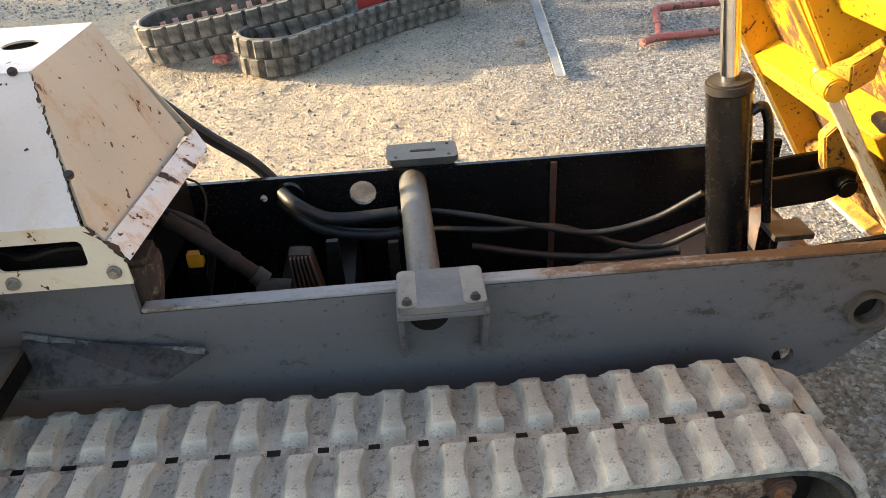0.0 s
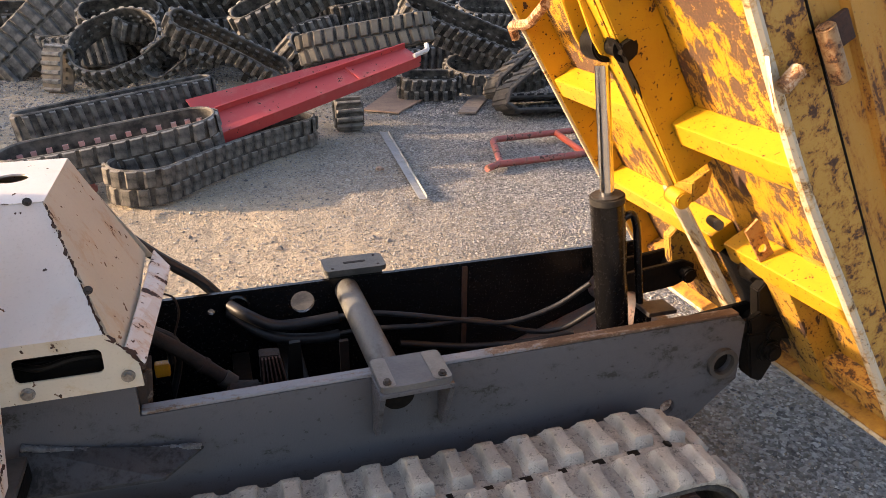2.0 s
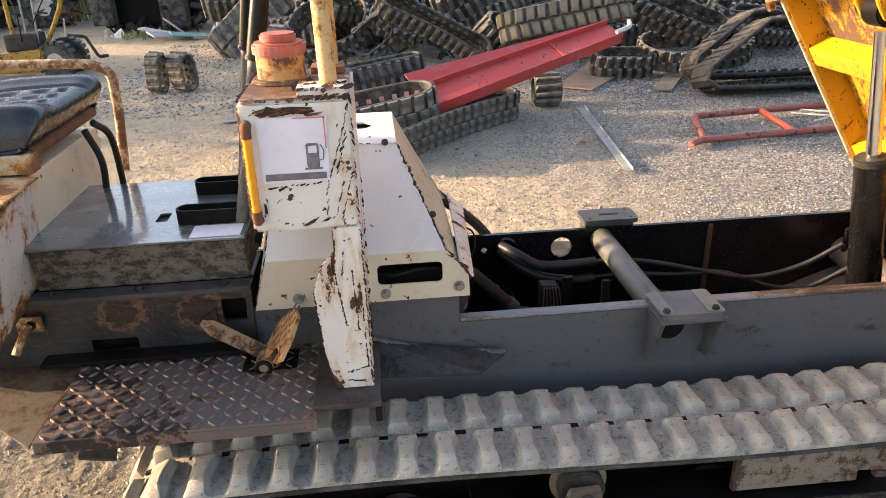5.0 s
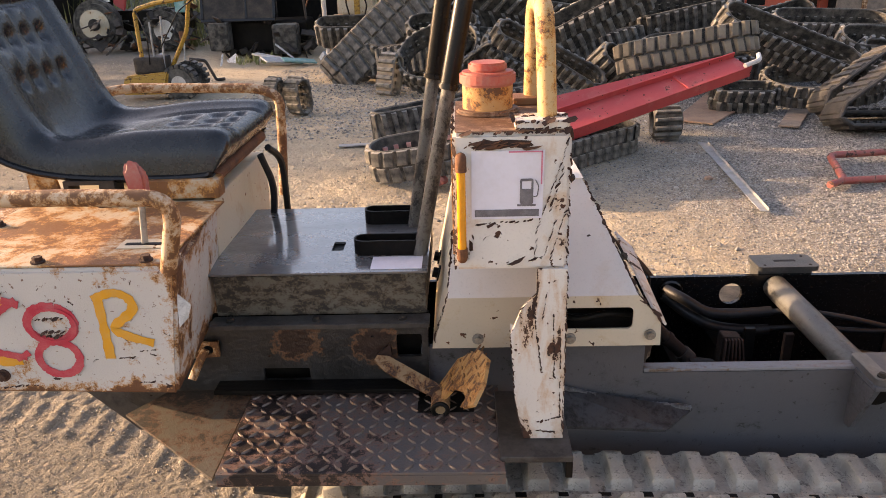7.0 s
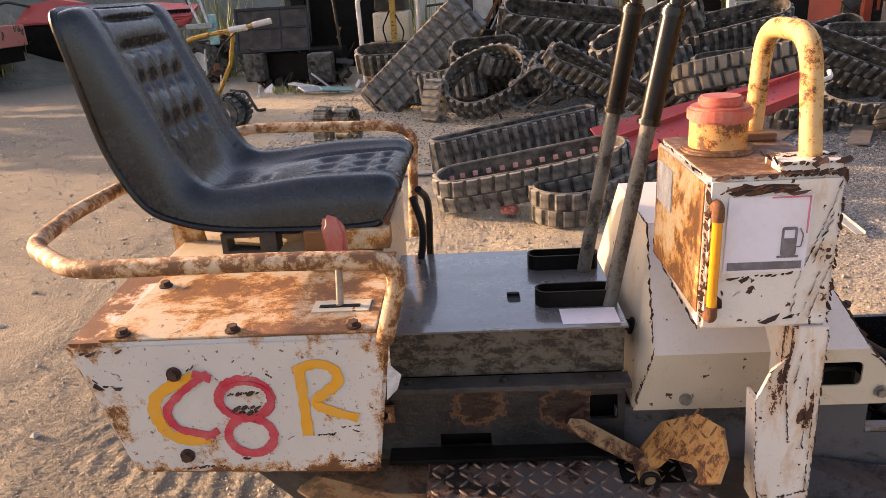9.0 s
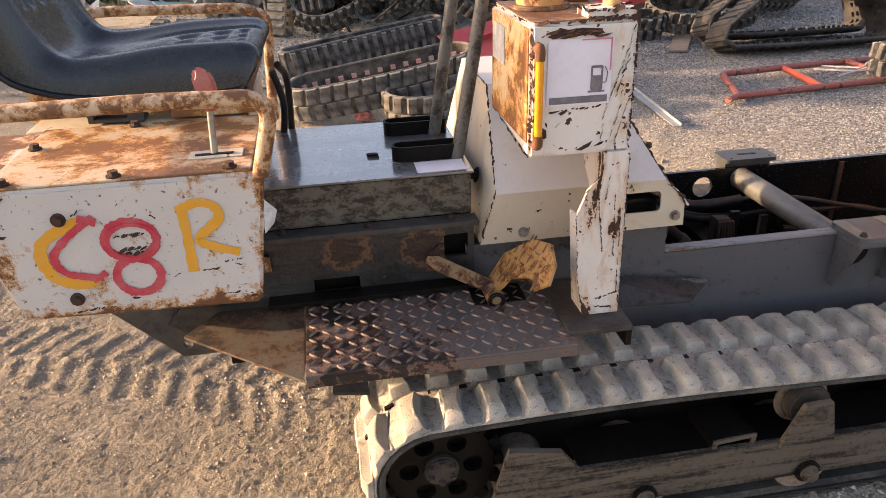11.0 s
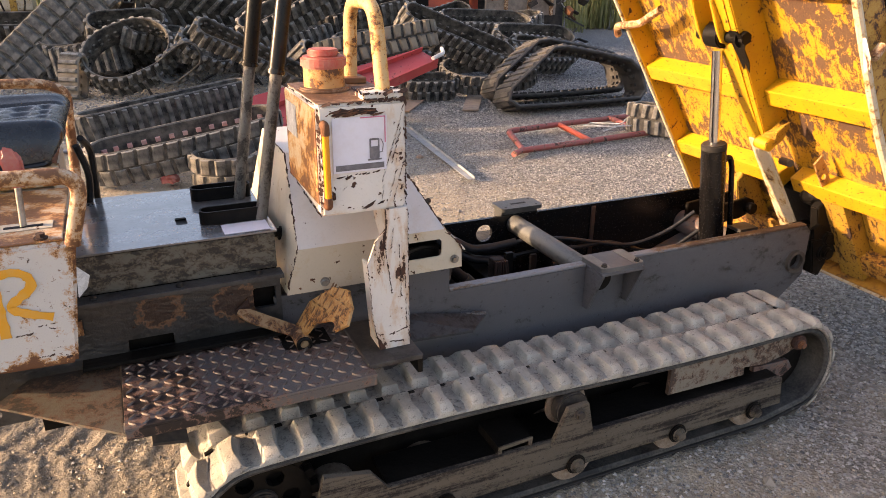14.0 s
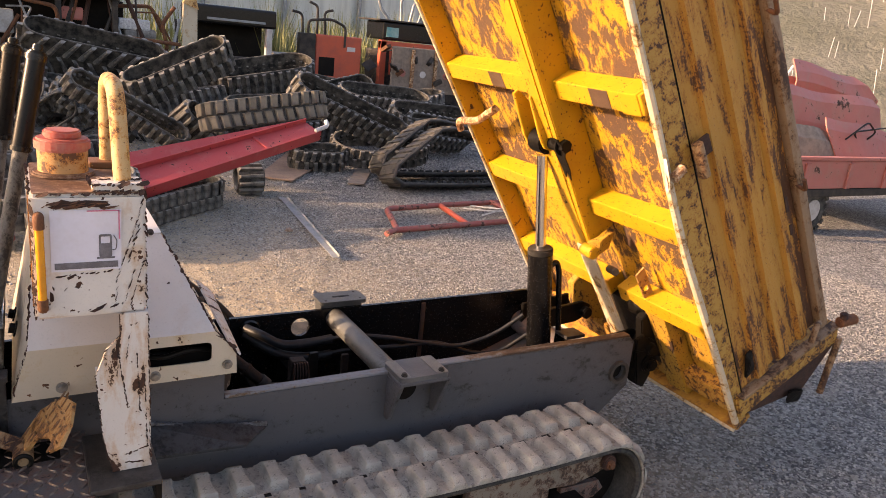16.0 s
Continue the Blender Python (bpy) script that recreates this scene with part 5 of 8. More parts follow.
    ragged(tank, [[(-0.656, yy, 0.985), (-0.668, yy, 0.94), (-0.690, yy, 0.875), (-0.703, yy, 0.835)], [(-0.660, yy, 0.955), (-0.672, yy, 0.905), (-0.680, yy, 0.875)], [(-0.656, yy, 0.875), (-0.668, yy, 0.835), (-0.676, yy, 0.800)], [(-0.672, yy, 0.86), (-0.688, yy, 0.80)], [(-0.700, yy, 0.83), (-0.705, yy, 0.795)]], 0.0042, 6, RUST_DARK, label="dark scratch down to rust", gap=0.12)
    ragged(tank, [[(-0.748, yy, 0.790), (-0.695, yy, 0.796)], [(-0.795, yy, 0.850), (-0.72, yy, 0.858)], [(-0.775, yy, 0.835), (-0.782, yy, 0.825)]], 0.008, 7, RUST_DARK, gap=0.25)
    ragged(tank, [[(-0.827, yy, 0.785), (-0.827, yy, 0.985)], [(-0.828, 0.91, 0.776), (-0.828, 1.16, 0.800)], [(-0.826, 1.163, 0.80), (-0.826, 1.163, 0.99)], [(-0.82, 0.906, 0.993), (-0.66, 0.906, 0.993)], [(-0.653, 0.906, 0.78), (-0.653, 0.906, 0.99)], [(-0.828, 0.91, 0.992), (-0.828, 1.16, 0.992)]], 0.0048, 8, RUST_DARK, gap=0.3)
    ragged(tank, [[(-0.735, 0.909, 1.008), (-0.655, 0.909, 1.008)], [(-0.736, 0.91, 1.008), (-0.736, 0.965, 1.008)], [(-0.735, 0.909, 0.997), (-0.655, 0.909, 0.997)], [(-0.73, 0.93, 1.0105), (-0.70, 0.94, 1.0105), (-0.66, 0.935, 1.0105)]], 0.006, 43, RUST_DARK, gap=0.15)
    ragged(tank, [[(-0.818, yy, 0.80), (-0.820, yy, 0.95)], [(-0.808, yy, 0.795), (-0.800, yy, 0.83)]], 0.007, 9, RUST_DARK, gap=0.2)
    # sight tube
    part("sight_tube", tube([(-0.816, 0.893, 0.805), (-0.816, 0.893, 0.955)], 0.0068, 10), AMBER, tank, "amber fuel sight tube", True)
    for z in (0.800, 0.957):
        part("elbow", tube(bent([(-0.816, 0.906, z), (-0.816, 0.893, z), (-0.816, 0.893, z + (0.018 if z < 0.9 else -0.018))], 0.006), 0.0085, 10), RUST, tank, "rusty pipe elbow", True)
    # post
    outline = [(-0.700, 0.778), (-0.652, 0.778), (-0.650, 0.462), (-0.718, 0.462), (-0.733, 0.545), (-0.741, 0.662), (-0.722, 0.712), (-0.700, 0.735)]
    post = part("post", plate(outline, 0.006, upright(0.8985)), WHITE, dumper, "chipped white sheet post")
    flank = hull([(-0.652, 0.905, 0.778), (-0.650, 0.905, 0.462), (-0.650, 0.975, 0.462), (-0.652, 1.16, 0.80), (-0.657, 0.905, 0.778), (-0.655, 0.905, 0.462), (-0.655, 0.975, 0.462), (-0.657, 1.16, 0.80)])
    part("flank", flank, WHITE, post)
    flank = hull([(-0.739, 0.9055, 0.662), (-0.718, 0.9055, 0.462), (-0.718, 0.965, 0.462), (-0.739, 0.94, 0.662), (-0.734, 0.9055, 0.662), (-0.713, 0.9055, 0.462), (-0.713, 0.965, 0.462), (-0.734, 0.94, 0.662)])
    part("flank", flank, WHITE, post)
    yy = 0.8978
    ragged(post, [[(-0.702, yy, 0.735), (-0.722, yy, 0.712), (-0.741, yy, 0.662), (-0.733, yy, 0.545), (-0.719, yy, 0.470)], [(-0.652, yy, 0.77), (-0.651, yy, 0.47)]], 0.0036, 10, RUST_DARK, gap=0.2)
    ragged(post, [[(-0.705, yy, 0.72), (-0.698, yy, 0.66), (-0.690, yy, 0.60)], [(-0.672, yy, 0.70), (-0.668, yy, 0.58)], [(-0.683, yy, 0.74), (-0.690, yy, 0.69)], [(-0.660, yy, 0.66), (-0.657, yy, 0.50)], [(-0.700, yy, 0.48), (-0.665, yy, 0.475)], [(-0.695, yy, 0.495), (-0.66, yy, 0.505)]], 0.0030, 11, RUST_DARK, label="dark scratch down to rust", gap=0.25)
    ragged(post, [[(-0.649, 0.91, 0.49), (-0.649, 0.97, 0.50)], [(-0.649, 0.95, 0.72), (-0.649, 0.93, 0.55)], [(-0.650, 1.10, 0.80), (-0.649, 0.97, 0.50)]], 0.0035, 12, RUST_DARK, gap=0.55)
    part("foot", box((-0.760, 0.850, 0.448), (-0.638, 1.05, 0.4605), 0.003), OILY_GREY, post, "dirty black foot plate")
    part("foot", box((-0.650, 0.852, 0.415), (-0.638, 1.05, 0.4475), 0.002), DARK, post)


def bar_mesh(name, material, long, wide, high):
    """One raised bar of tread plate, pointed at both ends."""
    ring = [(-long, 0), (-long * 0.4, -wide), (long * 0.4, -wide), (long, 0), (long * 0.4, wide), (-long * 0.4, wide)]
    verts = [(x, y, -0.001) for x, y in ring] + [(x * 0.78, y * 0.45, high) for x, y in ring]
    faces = [tuple(range(6, 12))] + [(k, (k + 1) % 6, 6 + (k + 1) % 6, 6 + k) for k in range(6)]
    me = bpy.data.meshes.new(name)
    me.from_pydata(verts, [], faces)
    me.materials.append(material)
    return me


def plank_deck():
    deck = part("deck_box", box((-1.290, 1.100, 0.604), (-0.886, 1.470, 0.686), 0.003), MOSS, dumper, "stained grey control deck box")
    part("deck_top", plate([(-1.300, 1.092), (-0.882, 1.092), (-0.882, 1.475), (-1.300, 1.475)], 0.004, Matrix.Translation((0, 0, 0.6905)), [rounded(-1.079, 1.202, -1.055, 1.252, 0.006)]), DECK_TOP, deck, "wet-looking grey deck plate")
    # Black slab stands in for the shade inside the square hole.
    part("hole_shade", box((-1.095, 1.19, 0.6862), (-1.04, 1.265, 0.6885), 0), DARK, deck)
    part("deck_flange", box((-1.295, 1.062, 0.5975), (-0.880, 1.0995, 0.6035), 0.001), OILY_GREY, deck)
    part("flange_lip", box((-1.295, 1.0585, 0.594), (-0.880, 1.0615, 0.6035), 0.001), OILY_GREY, deck)
    for x in (-1.258, -1.094, -0.931):
        bolt((x, 1.078, 0.6035), (0, 0, 1), deck, 0.006, "bolt", DARK_METAL)
    part("patch", box((-0.990, 1.104, 0.6947), (-0.893, 1.165, 0.6955), 0), PAPER, deck, "pale scraped patch")
    # lever gates
    for y in (1.195, 1.375):
        bm = plate(rounded(-1.030, y - 0.022, -0.888, y + 0.022, 0.021, 6), 0.030, Matrix.Translation((0, 0, 0.6947)), [rounded(-1.026, y - 0.018, -0.892, y + 0.018, 0.017, 6)])
        part("lever_gate", bm, DARK, deck, "black steel lever gate")
    for p, q in (((-0.905, 1.175, 0.665), (-0.798, 1.222, 1.197)), ((-0.925, 1.345, 0.665), (-0.838, 1.335, 1.200))):
        p, q = Vector(p), Vector(q)
        lever = part("control_lever", rod(p, q, 0.0135, 14), LEVER_STEEL, dumper, "tall steel control lever", True)
        part("grip", rod(p.lerp(q, 0.66), q, 0.0175, 18, bevel=0.003), GRIP, lever, "black rubber grip", True)
        part("collar", rod(p.lerp(q, 0.645), p.lerp(q, 0.665), 0.0205, 18, bevel=0.002), BLACK, lever, "", True)
        part("collar", rod(p.lerp(q, 0.965), p.lerp(q, 0.99), 0.0205, 18, bevel=0.002), BLACK, lever, "", True)
        part("knob", rod(q, q + (q - p).normalized() * 0.012, 0.010, 14, bevel=0.002), BLACK, lever, "", True)
    # frame under the deck
    part("sub_frame", plate([(-1.50, 0.43), (-1.36, 0.596), (-0.885, 0.596), (-0.885, 0.30), (-1.30, 0.30)], 0.010, upright(1.085), [rounded(-0.946, 0.518, -0.897, 0.567, 0.005), rounded(-1.21, 0.468, -1.119, 0.496, 0.003)]), BURNT, dumper, "oily black frame with burnt paint")
    part("frame_back", box((-1.40, 1.12, 0.30), (-0.885, 1.13, 0.596), 0), DARK, dumper)
    part("scorch_plate", hull([(-0.985, 1.078, 0.525), (-0.955, 1.078, 0.515), (-0.958, 1.078, 0.550), (-0.985, 1.0835, 0.525), (-0.955, 1.0835, 0.515), (-0.958, 1.0835, 0.550)]), RUST_DARK, dumper, "torn bracket stub")
    part("eye_plate", plate([(-1.335, 0.528), (-1.287, 0.531), (-1.287, 0.563), (-1.335, 0.563)], 0.006, upright(1.072), [circle(-1.308, 0.546, 0.010, 12)]), TUBE_RUST, dumper, "pale rusty eye plate")
    part("frame_ledge", box((-1.30, 1.045, 0.462), (-0.885, 1.0845, 0.470), 0.001), DARK, dumper)
    part("shift_eye", tube(bent([(-1.335, 1.04, 0.50), (-1.325, 1.06, 0.525), (-1.312, 1.07, 0.548)], 0.01), 0.008, 8), TUBE_RUST, dumper, "small rusty lug", True)
    # foot board
    fb = part("foot_board", box((-1.230, 0.822, 0.448), (-0.752, 1.082, 0.4535), 0.001), TREAD, dumper, "brown diamond tread foot board")
    part("board_lip", box((-1.230, 0.822, 0.428), (-0.752, 0.828, 0.4478), 0.001), TREAD, fb)
    bar = bar_mesh("tread_bar", TREAD_WORN, 0.0112, 0.0029, 0.0029)
    for i in range(21):
        for j in range(11):
            x, y = -1.217 + 0.0236 * i, 0.834 + 0.0236 * j
            if x > -0.76:
                continue
            a = 45 if (i + j) % 2 else -45
            piece("tread_bar", bar, fb, pose(x, y, 0.4540, 0, 0, a))
    # plate behind the foot board
    part("heel_plate", plate([(-1.233, 0.815), (-1.233, 1.08), (-1.40, 1.08), (-1.455, 1.0)], 0.005, Matrix.Translation((0, 0, 0.446))), HEEL, dumper, "bent rusty heel plate with shade painted towards its back")
    tail = [(-1.70, 0.56), (-1.487, 0.345), (-1.42, 0.345), (-1.28, 0.42), (-1.23, 0.55)]
    part("tail_bracket", plate(tail, 0.012, upright(1.10), [circle(-1.475, 0.372, 0.010)]), OILY_GREY, dumper, "dark tail bracket with a pin hole")
    part("drip_tray", hull([(-1.19, 0.875, 0.375), (-1.125, 0.875, 0.365), (-1.13, 0.95, 0.425), (-1.19, 0.95, 0.425), (-1.19, 0.875, 0.369), (-1.125, 0.875, 0.359), (-1.13, 0.95, 0.418)]), DARK_METAL, dumper)
    # pedal
    foot, tip = Vector((-0.862, 1.03, 0.472)), Vector((-0.783, 0.93, 0.590))
    u = (tip - foot).normalized()
    w = (Vector((0, 1, 0)) - u * u.y).normalized()
    n = u.cross(w)
    base = Matrix(((u.x, w.x, n.x, foot.x), (u.y, w.y, n.y, foot.y), (u.z, w.z, n.z, foot.z), (0, 0, 0, 1)))
    pad = plate([(-0.018, 0.020), (0.035, 0.060), (0.131, 0.045), (0.190, 0.004), (0.207, -0.050), (0.194, -0.086), (0.152, -0.078), (0.146, -0.056), (0.128, -0.040), (0.066, -0.014), (0.044, -0.024), (-0.010, -0.022)], 0.006, base @ Matrix.Translation((0, 0, -0.003)))
    pedal = part("pedal", pad, PEDAL, dumper, "worn orange tread plate pedal with a notch")
    bar = bar_mesh("tread_bar", PEDAL_BAR, 0.0105, 0.0022, 0.0022)
    for i in range(9):
        for j in range(6):
            at = Vector((0.010 + 0.0235 * i, 0.048 - 0.0235 * j, 0))
            keep = at.y < 0.052 - max(0, at.x - 0.13) * 0.7 and at.y > (-0.012 if at.x < 0.13 else -0.072) and not (at.x < 0.02 and at.y > 0.03)
            if keep and at.x < 0.19:
                for up in (0.003, -0.003):
                    piece("tread_bar", bar, pedal, base @ Matrix.Translation((at.x, at.y, up)) @ pose(0, 0, 0, 0 if up > 0 else 180, 0, 45 if (i + j) % 2 else -45))
    arm_to, arm_from = Vector((-0.868, 1.028, 0.474)), Vector((-0.985, 1.062, 0.530))
    au = (arm_to - arm_from).normalized()
    aw = (Vector((0, -0.75, -0.6)) - au * au.dot(Vector((0, -0.75, -0.6)))).normalized()
    an = au.cross(aw)
    ab = Matrix(((au.x, aw.x, an.x, arm_from.x), (au.y, aw.y, an.y, arm_from.y), (au.z, aw.z, an.z, arm_from.z), (0, 0, 0, 1)))
    long = (arm_to - arm_from).length
    arm = part("pedal_arm", plate([(0.0, -0.006), (0.02, -0.016), (long, -0.015), (long + 0.006, 0.013), (0.03, 0.015), (0.0, 0.006)], 0.006, ab), PEDAL_ARM, pedal, "rusty tread plate arm")
    for i in range(5):
        for j in range(1):
            for up, flip in ((0.006, 0), (0.0, 180)):
                piece("tread_bar", bar, arm, ab @ Matrix.Translation((0.018 + 0.025 * i, 0.0, up)) @ pose(0, 0, 0, flip, 0, 45 if (i + j) % 2 else -45))
    part("pedal_boss", rod((-0.862, 0.985, 0.463), (-0.862, 1.045, 0.463), 0.018, 20, bevel=0.002), PEDAL_ARM, pedal, "", True)
    part("boss_ring", tube([(-0.862 + 0.0135 * math.cos(k * math.pi / 8), 0.984, 0.463 + 0.0135 * math.sin(k * math.pi / 8)) for k in range(17)], 0.0045, 8), DARK, pedal, "greasy black bush", True)
    part("pedal_opening", box((-0.905, 0.990, 0.4537), (-0.800, 1.060, 0.4552), 0), DARK, dumper, "black slot in the foot board")


def stroke(parent, pts, r, y, material, name="letter_stroke", label=""):
    """A brushed line of paint on an upright face."""
    line = smooth_path([(x, 0, z) for x, z in pts], 6)
    bm = bmesh.new()
    rng = random.Random(len(pts))
    prev = None
    for i, p in enumerate(line):
        t = (line[min(i + 1, len(line) - 1)] - line[max(i - 1, 0)]).normalized()
        n = Vector((-t.z, 0, t.x)) * r * rng.uniform(0.8, 1.15)
        pair = [bm.verts.new(p + n + Vector((0, y, 0))), bm.verts.new(p - n + Vector((0, y, 0)))]
        if prev:
            bm.faces.new((prev[0], prev[1], pair[1], pair[0]))
        prev = pair
    geo = bmesh.ops.extrude_face_region(bm, geom=list(bm.faces))["geom"]
    bmesh.ops.translate(bm, vec=(0, -0.0006, 0), verts=[g for g in geo if isinstance(g, bmesh.types.BMVert)])
    return part(name, bm, material, parent, label)


def side_box():
    xl, xr, y0, y1, zt = -1.712, -1.253, 0.866, 1.185, 0.806
    bm = hull([(xl, y0, zt), (xr, y0, zt), (xl - 0.03, y1, zt), (-1.288, y1, zt), (-1.648, y0, 0.590), (-1.285, y0, 0.580), (-1.648, y1, 0.60), (-1.315, y1, 0.58)], 0.006)
    b = part("battery_box", bm, BOX_EDGE_RUST, dumper, "chipped white steel side box with hand-painted marks", True)
    part("box_lid", box((xl + 0.05, y0 + 0.006, 0.8065), (xr - 0.02, y1, 0.8105), 0.002), RUSTY_TOP, b, "rust-stained lid")
    for x, y in ((-1.632, 0.885), (-1.475, 0.885), (-1.305, 0.885), (-1.64, 1.06), (-1.50, 1.165)):
        bolt((x, y, 0.8105), (0, 0, 1), b, 0.0075, "bolt", RUST_DARK)
    for x, z in ((-1.561, 0.757), (-1.565, 0.622)):
        bolt((x, y0 - 0.0005, z), (0, -1, 0), b, 0.0075, "bolt", RUST_DARK)
    y = y0 - 0.0008
    stroke(b, [(-1.530, 0.752), (-1.560, 0.742), (-1.592, 0.722), (-1.600, 0.693), (-1.586, 0.660), (-1.555, 0.648), (-1.528, 0.650)], 0.0095, y, SPRAY_YELLOW, label="hand-painted yellow C stroke")
    stroke(b, [(-1.513, 0.757), (-1.532, 0.745), (-1.562, 0.722), (-1.582, 0.697), (-1.572, 0.670), (-1.545, 0.660), (-1.518, 0.655)], 0.0062, y - 0.0008, SPRAY_RED, label="hand-painted red C stroke")
    stroke(b, [(-1.510, 0.748), (-1.535, 0.757)], 0.006, y - 0.0016, SPRAY_RED)
    stroke(b, [(-1.512, 0.664), (-1.535, 0.652)], 0.005, y - 0.0016, SPRAY_RED)
    c8 = lambda cx, cz, rx, rz: [(cx + rx * math.sin(k * math.pi / 6 + 0.3), cz + rz * math.cos(k * math.pi / 6 + 0.3)) for k in range(13)]
    stroke(b, c8(-1.467, 0.714, 0.038, 0.031), 0.0068, y, SPRAY_RED, label="hand-painted red 8 loop")
    stroke(b, c8(-1.464, 0.711, 0.036, 0.029), 0.003, y - 0.0016, SPRAY_RED)
    stroke(b, c8(-1.466, 0.653, 0.033, 0.030), 0.0068, y - 0.0008, SPRAY_RED, label="hand-painted red 8 loop")
    stroke(b, [(-1.384, 0.757), (-1.383, 0.71), (-1.383, 0.650)], 0.0078, y, SPRAY_YELLOW, label="hand-painted yellow R stroke")
    stroke(b, [(-1.392, 0.755), (-1.360, 0.766), (-1.336, 0.757), (-1.333, 0.735), (-1.366, 0.706), (-1.345, 0.690), (-1.308, 0.677)], 0.0078, y - 0.0008, SPRAY_YELLOW, label="hand-painted yellow R stroke")
    yy = y0 - 0.0004
    for k, (runs, size, gap) in enumerate((([[(-1.490, yy - 0.002, 0.722), (-1.447, yy - 0.002, 0.724)], [(-1.488, yy - 0.002, 0.697), (-1.450, yy - 0.002, 0.700)], [(-1.480, yy - 0.002, 0.692), (-1.455, yy - 0.002, 0.693)]], 0.0055, 0.05),
                            ([[(-1.376, yy, 0.650), (-1.345, yy, 0.652)], [(-1.335, yy, 0.662), (-1.31, yy, 0.664)], [(-1.345, yy, 0.604), (-1.32, yy, 0.606)]], 0.003, 0.2),
                            ([[(-1.692, yy, 0.792), (-1.635, yy, 0.796)], [(-1.668, yy, 0.742), (-1.650, yy, 0.738)], [(-1.680, yy, 0.752), (-1.668, yy, 0.735)], [(-1.57, yy, 0.600), (-1.51, yy, 0.602)]], 0.0055, 0.15))):
        ragged(b, runs, size, 13 + k, RUST_DARK, "rust_scab", "bare brown rust patch", gap)
    rng = random.Random(15)
    for _ in range(20):
        x, z = rng.uniform(-1.66, -1.29), rng.uniform(0.60, 0.795)
        ragged(b, [[(x, yy, z), (x + rng.uniform(-0.012, 0.012), yy, z + rng.uniform(-0.006, 0.006))]], rng.uniform(0.0016, 0.0036), rng.randrange(999), RUST_DARK, "rust_fleck", "small rust fleck", 0.2)
    # rails round the seat
    front = [(-1.258, 0.852, 0.806), (-1.225, 0.838, 0.925), (-1.40, 0.835, 0.930), (-1.66, 0.845, 0.925), (-1.775, 0.95, 0.925), (-1.80, 1.12, 0.925), (-1.79, 1.31, 0.925), (-1.77, 1.42, 0.87)]
    part("guard_rail", tube(bent(front, 0.045, 8), 0.0125, 12), TUBE_RUST, dumper, "rusty bent tube rail", True)
    back = [(-1.79, 1.50, 0.86), (-1.78, 1.68, 0.93), (-1.68, 1.74, 0.945), (-1.33, 1.715, 0.94), (-1.275, 1.71, 0.92), (-1.285, 1.73, 0.80), (-1.29, 1.70, 0.66)]
    part("guard_rail", tube(bent(back, 0.045, 8), 0.0125, 12), TUBE_RUST, dumper, "rusty bent tube rail", True)
    part("rail_post", plate([(-1.72, 0.79), (-1.655, 0.79), (-1.675, 0.90), (-1.72, 0.93)], 0.008, upright(1.30)), RUSTY_TOP, dumper, "rusty bracket")
    # throttle
    lev = part("throttle_lever", rod((-1.336, 0.955, 0.80), (-1.332, 0.965, 0.885), 0.0055, 12), STEEL, dumper, "steel lever rod", True)
    part("knob", hull([(-1.343, 0.955, 0.880), (-1.319, 0.955, 0.880), (-1.343, 0.976, 0.880), (-1.319, 0.976, 0.880), (-1.352, 0.957, 0.935), (-1.317, 0.957, 0.925), (-1.352, 0.976, 0.935), (-1.317, 0.976, 0.925), (-1.345, 0.966, 0.952), (-1.328, 0.966, 0.950)], 0.004), RED_PLASTIC, lev, "worn red knob", True)
    part("lever_slot", box((-1.375, 0.935, 0.8106), (-1.290, 0.975, 0.8125), 0.001), CREAM, lev)
    part("lever_slot", box((-1.365, 0.947, 0.8126), (-1.305, 0.957, 0.8135), 0), DARK, lev)
    # seat base
    part("seat_base", box((-1.70, 1.19, 0.62), (-1.30, 1.60, 0.806), 0.004), CREAM, dumper, "rust-stained white seat base")
    part("seat_frame", box((-1.44, 1.195, 0.812), (-1.285, 1.235, 0.850), 0.003), RUSTY_TOP, dumper, "rusty seat frame")
    part("seat_runner", plate([(-1.59, 0.811), (-1.49, 0.811), (-1.49, 0.85), (-1.59, 0.85)], 0.04, upright(1.20), [[(-1.58, 0.817), (-1.52, 0.817), (-1.52, 0.842), (-1.58, 0.842)]]), DARK_METAL, dumper, "dark steel seat runner")
    for pts in ([(-1.25, 1.45, 0.85), (-1.235, 1.50, 0.80), (-1.24, 1.53, 0.66)], [(-1.26, 1.42, 0.84), (-1.245, 1.44, 0.76), (-1.26, 1.46, 0.66)]):
        part("cable", tube(smooth_path(pts), 0.008, 8), HOSE, dumper, "", True)
    part("rag", hull([(-1.262, 0.872, 0.758), (-1.243, 0.875, 0.738), (-1.250, 0.875, 0.716), (-1.266, 0.872, 0.700), (-1.262, 0.876, 0.758), (-1.245, 0.879, 0.738)]), OLD_STICKER, dumper, "torn white paper tag")


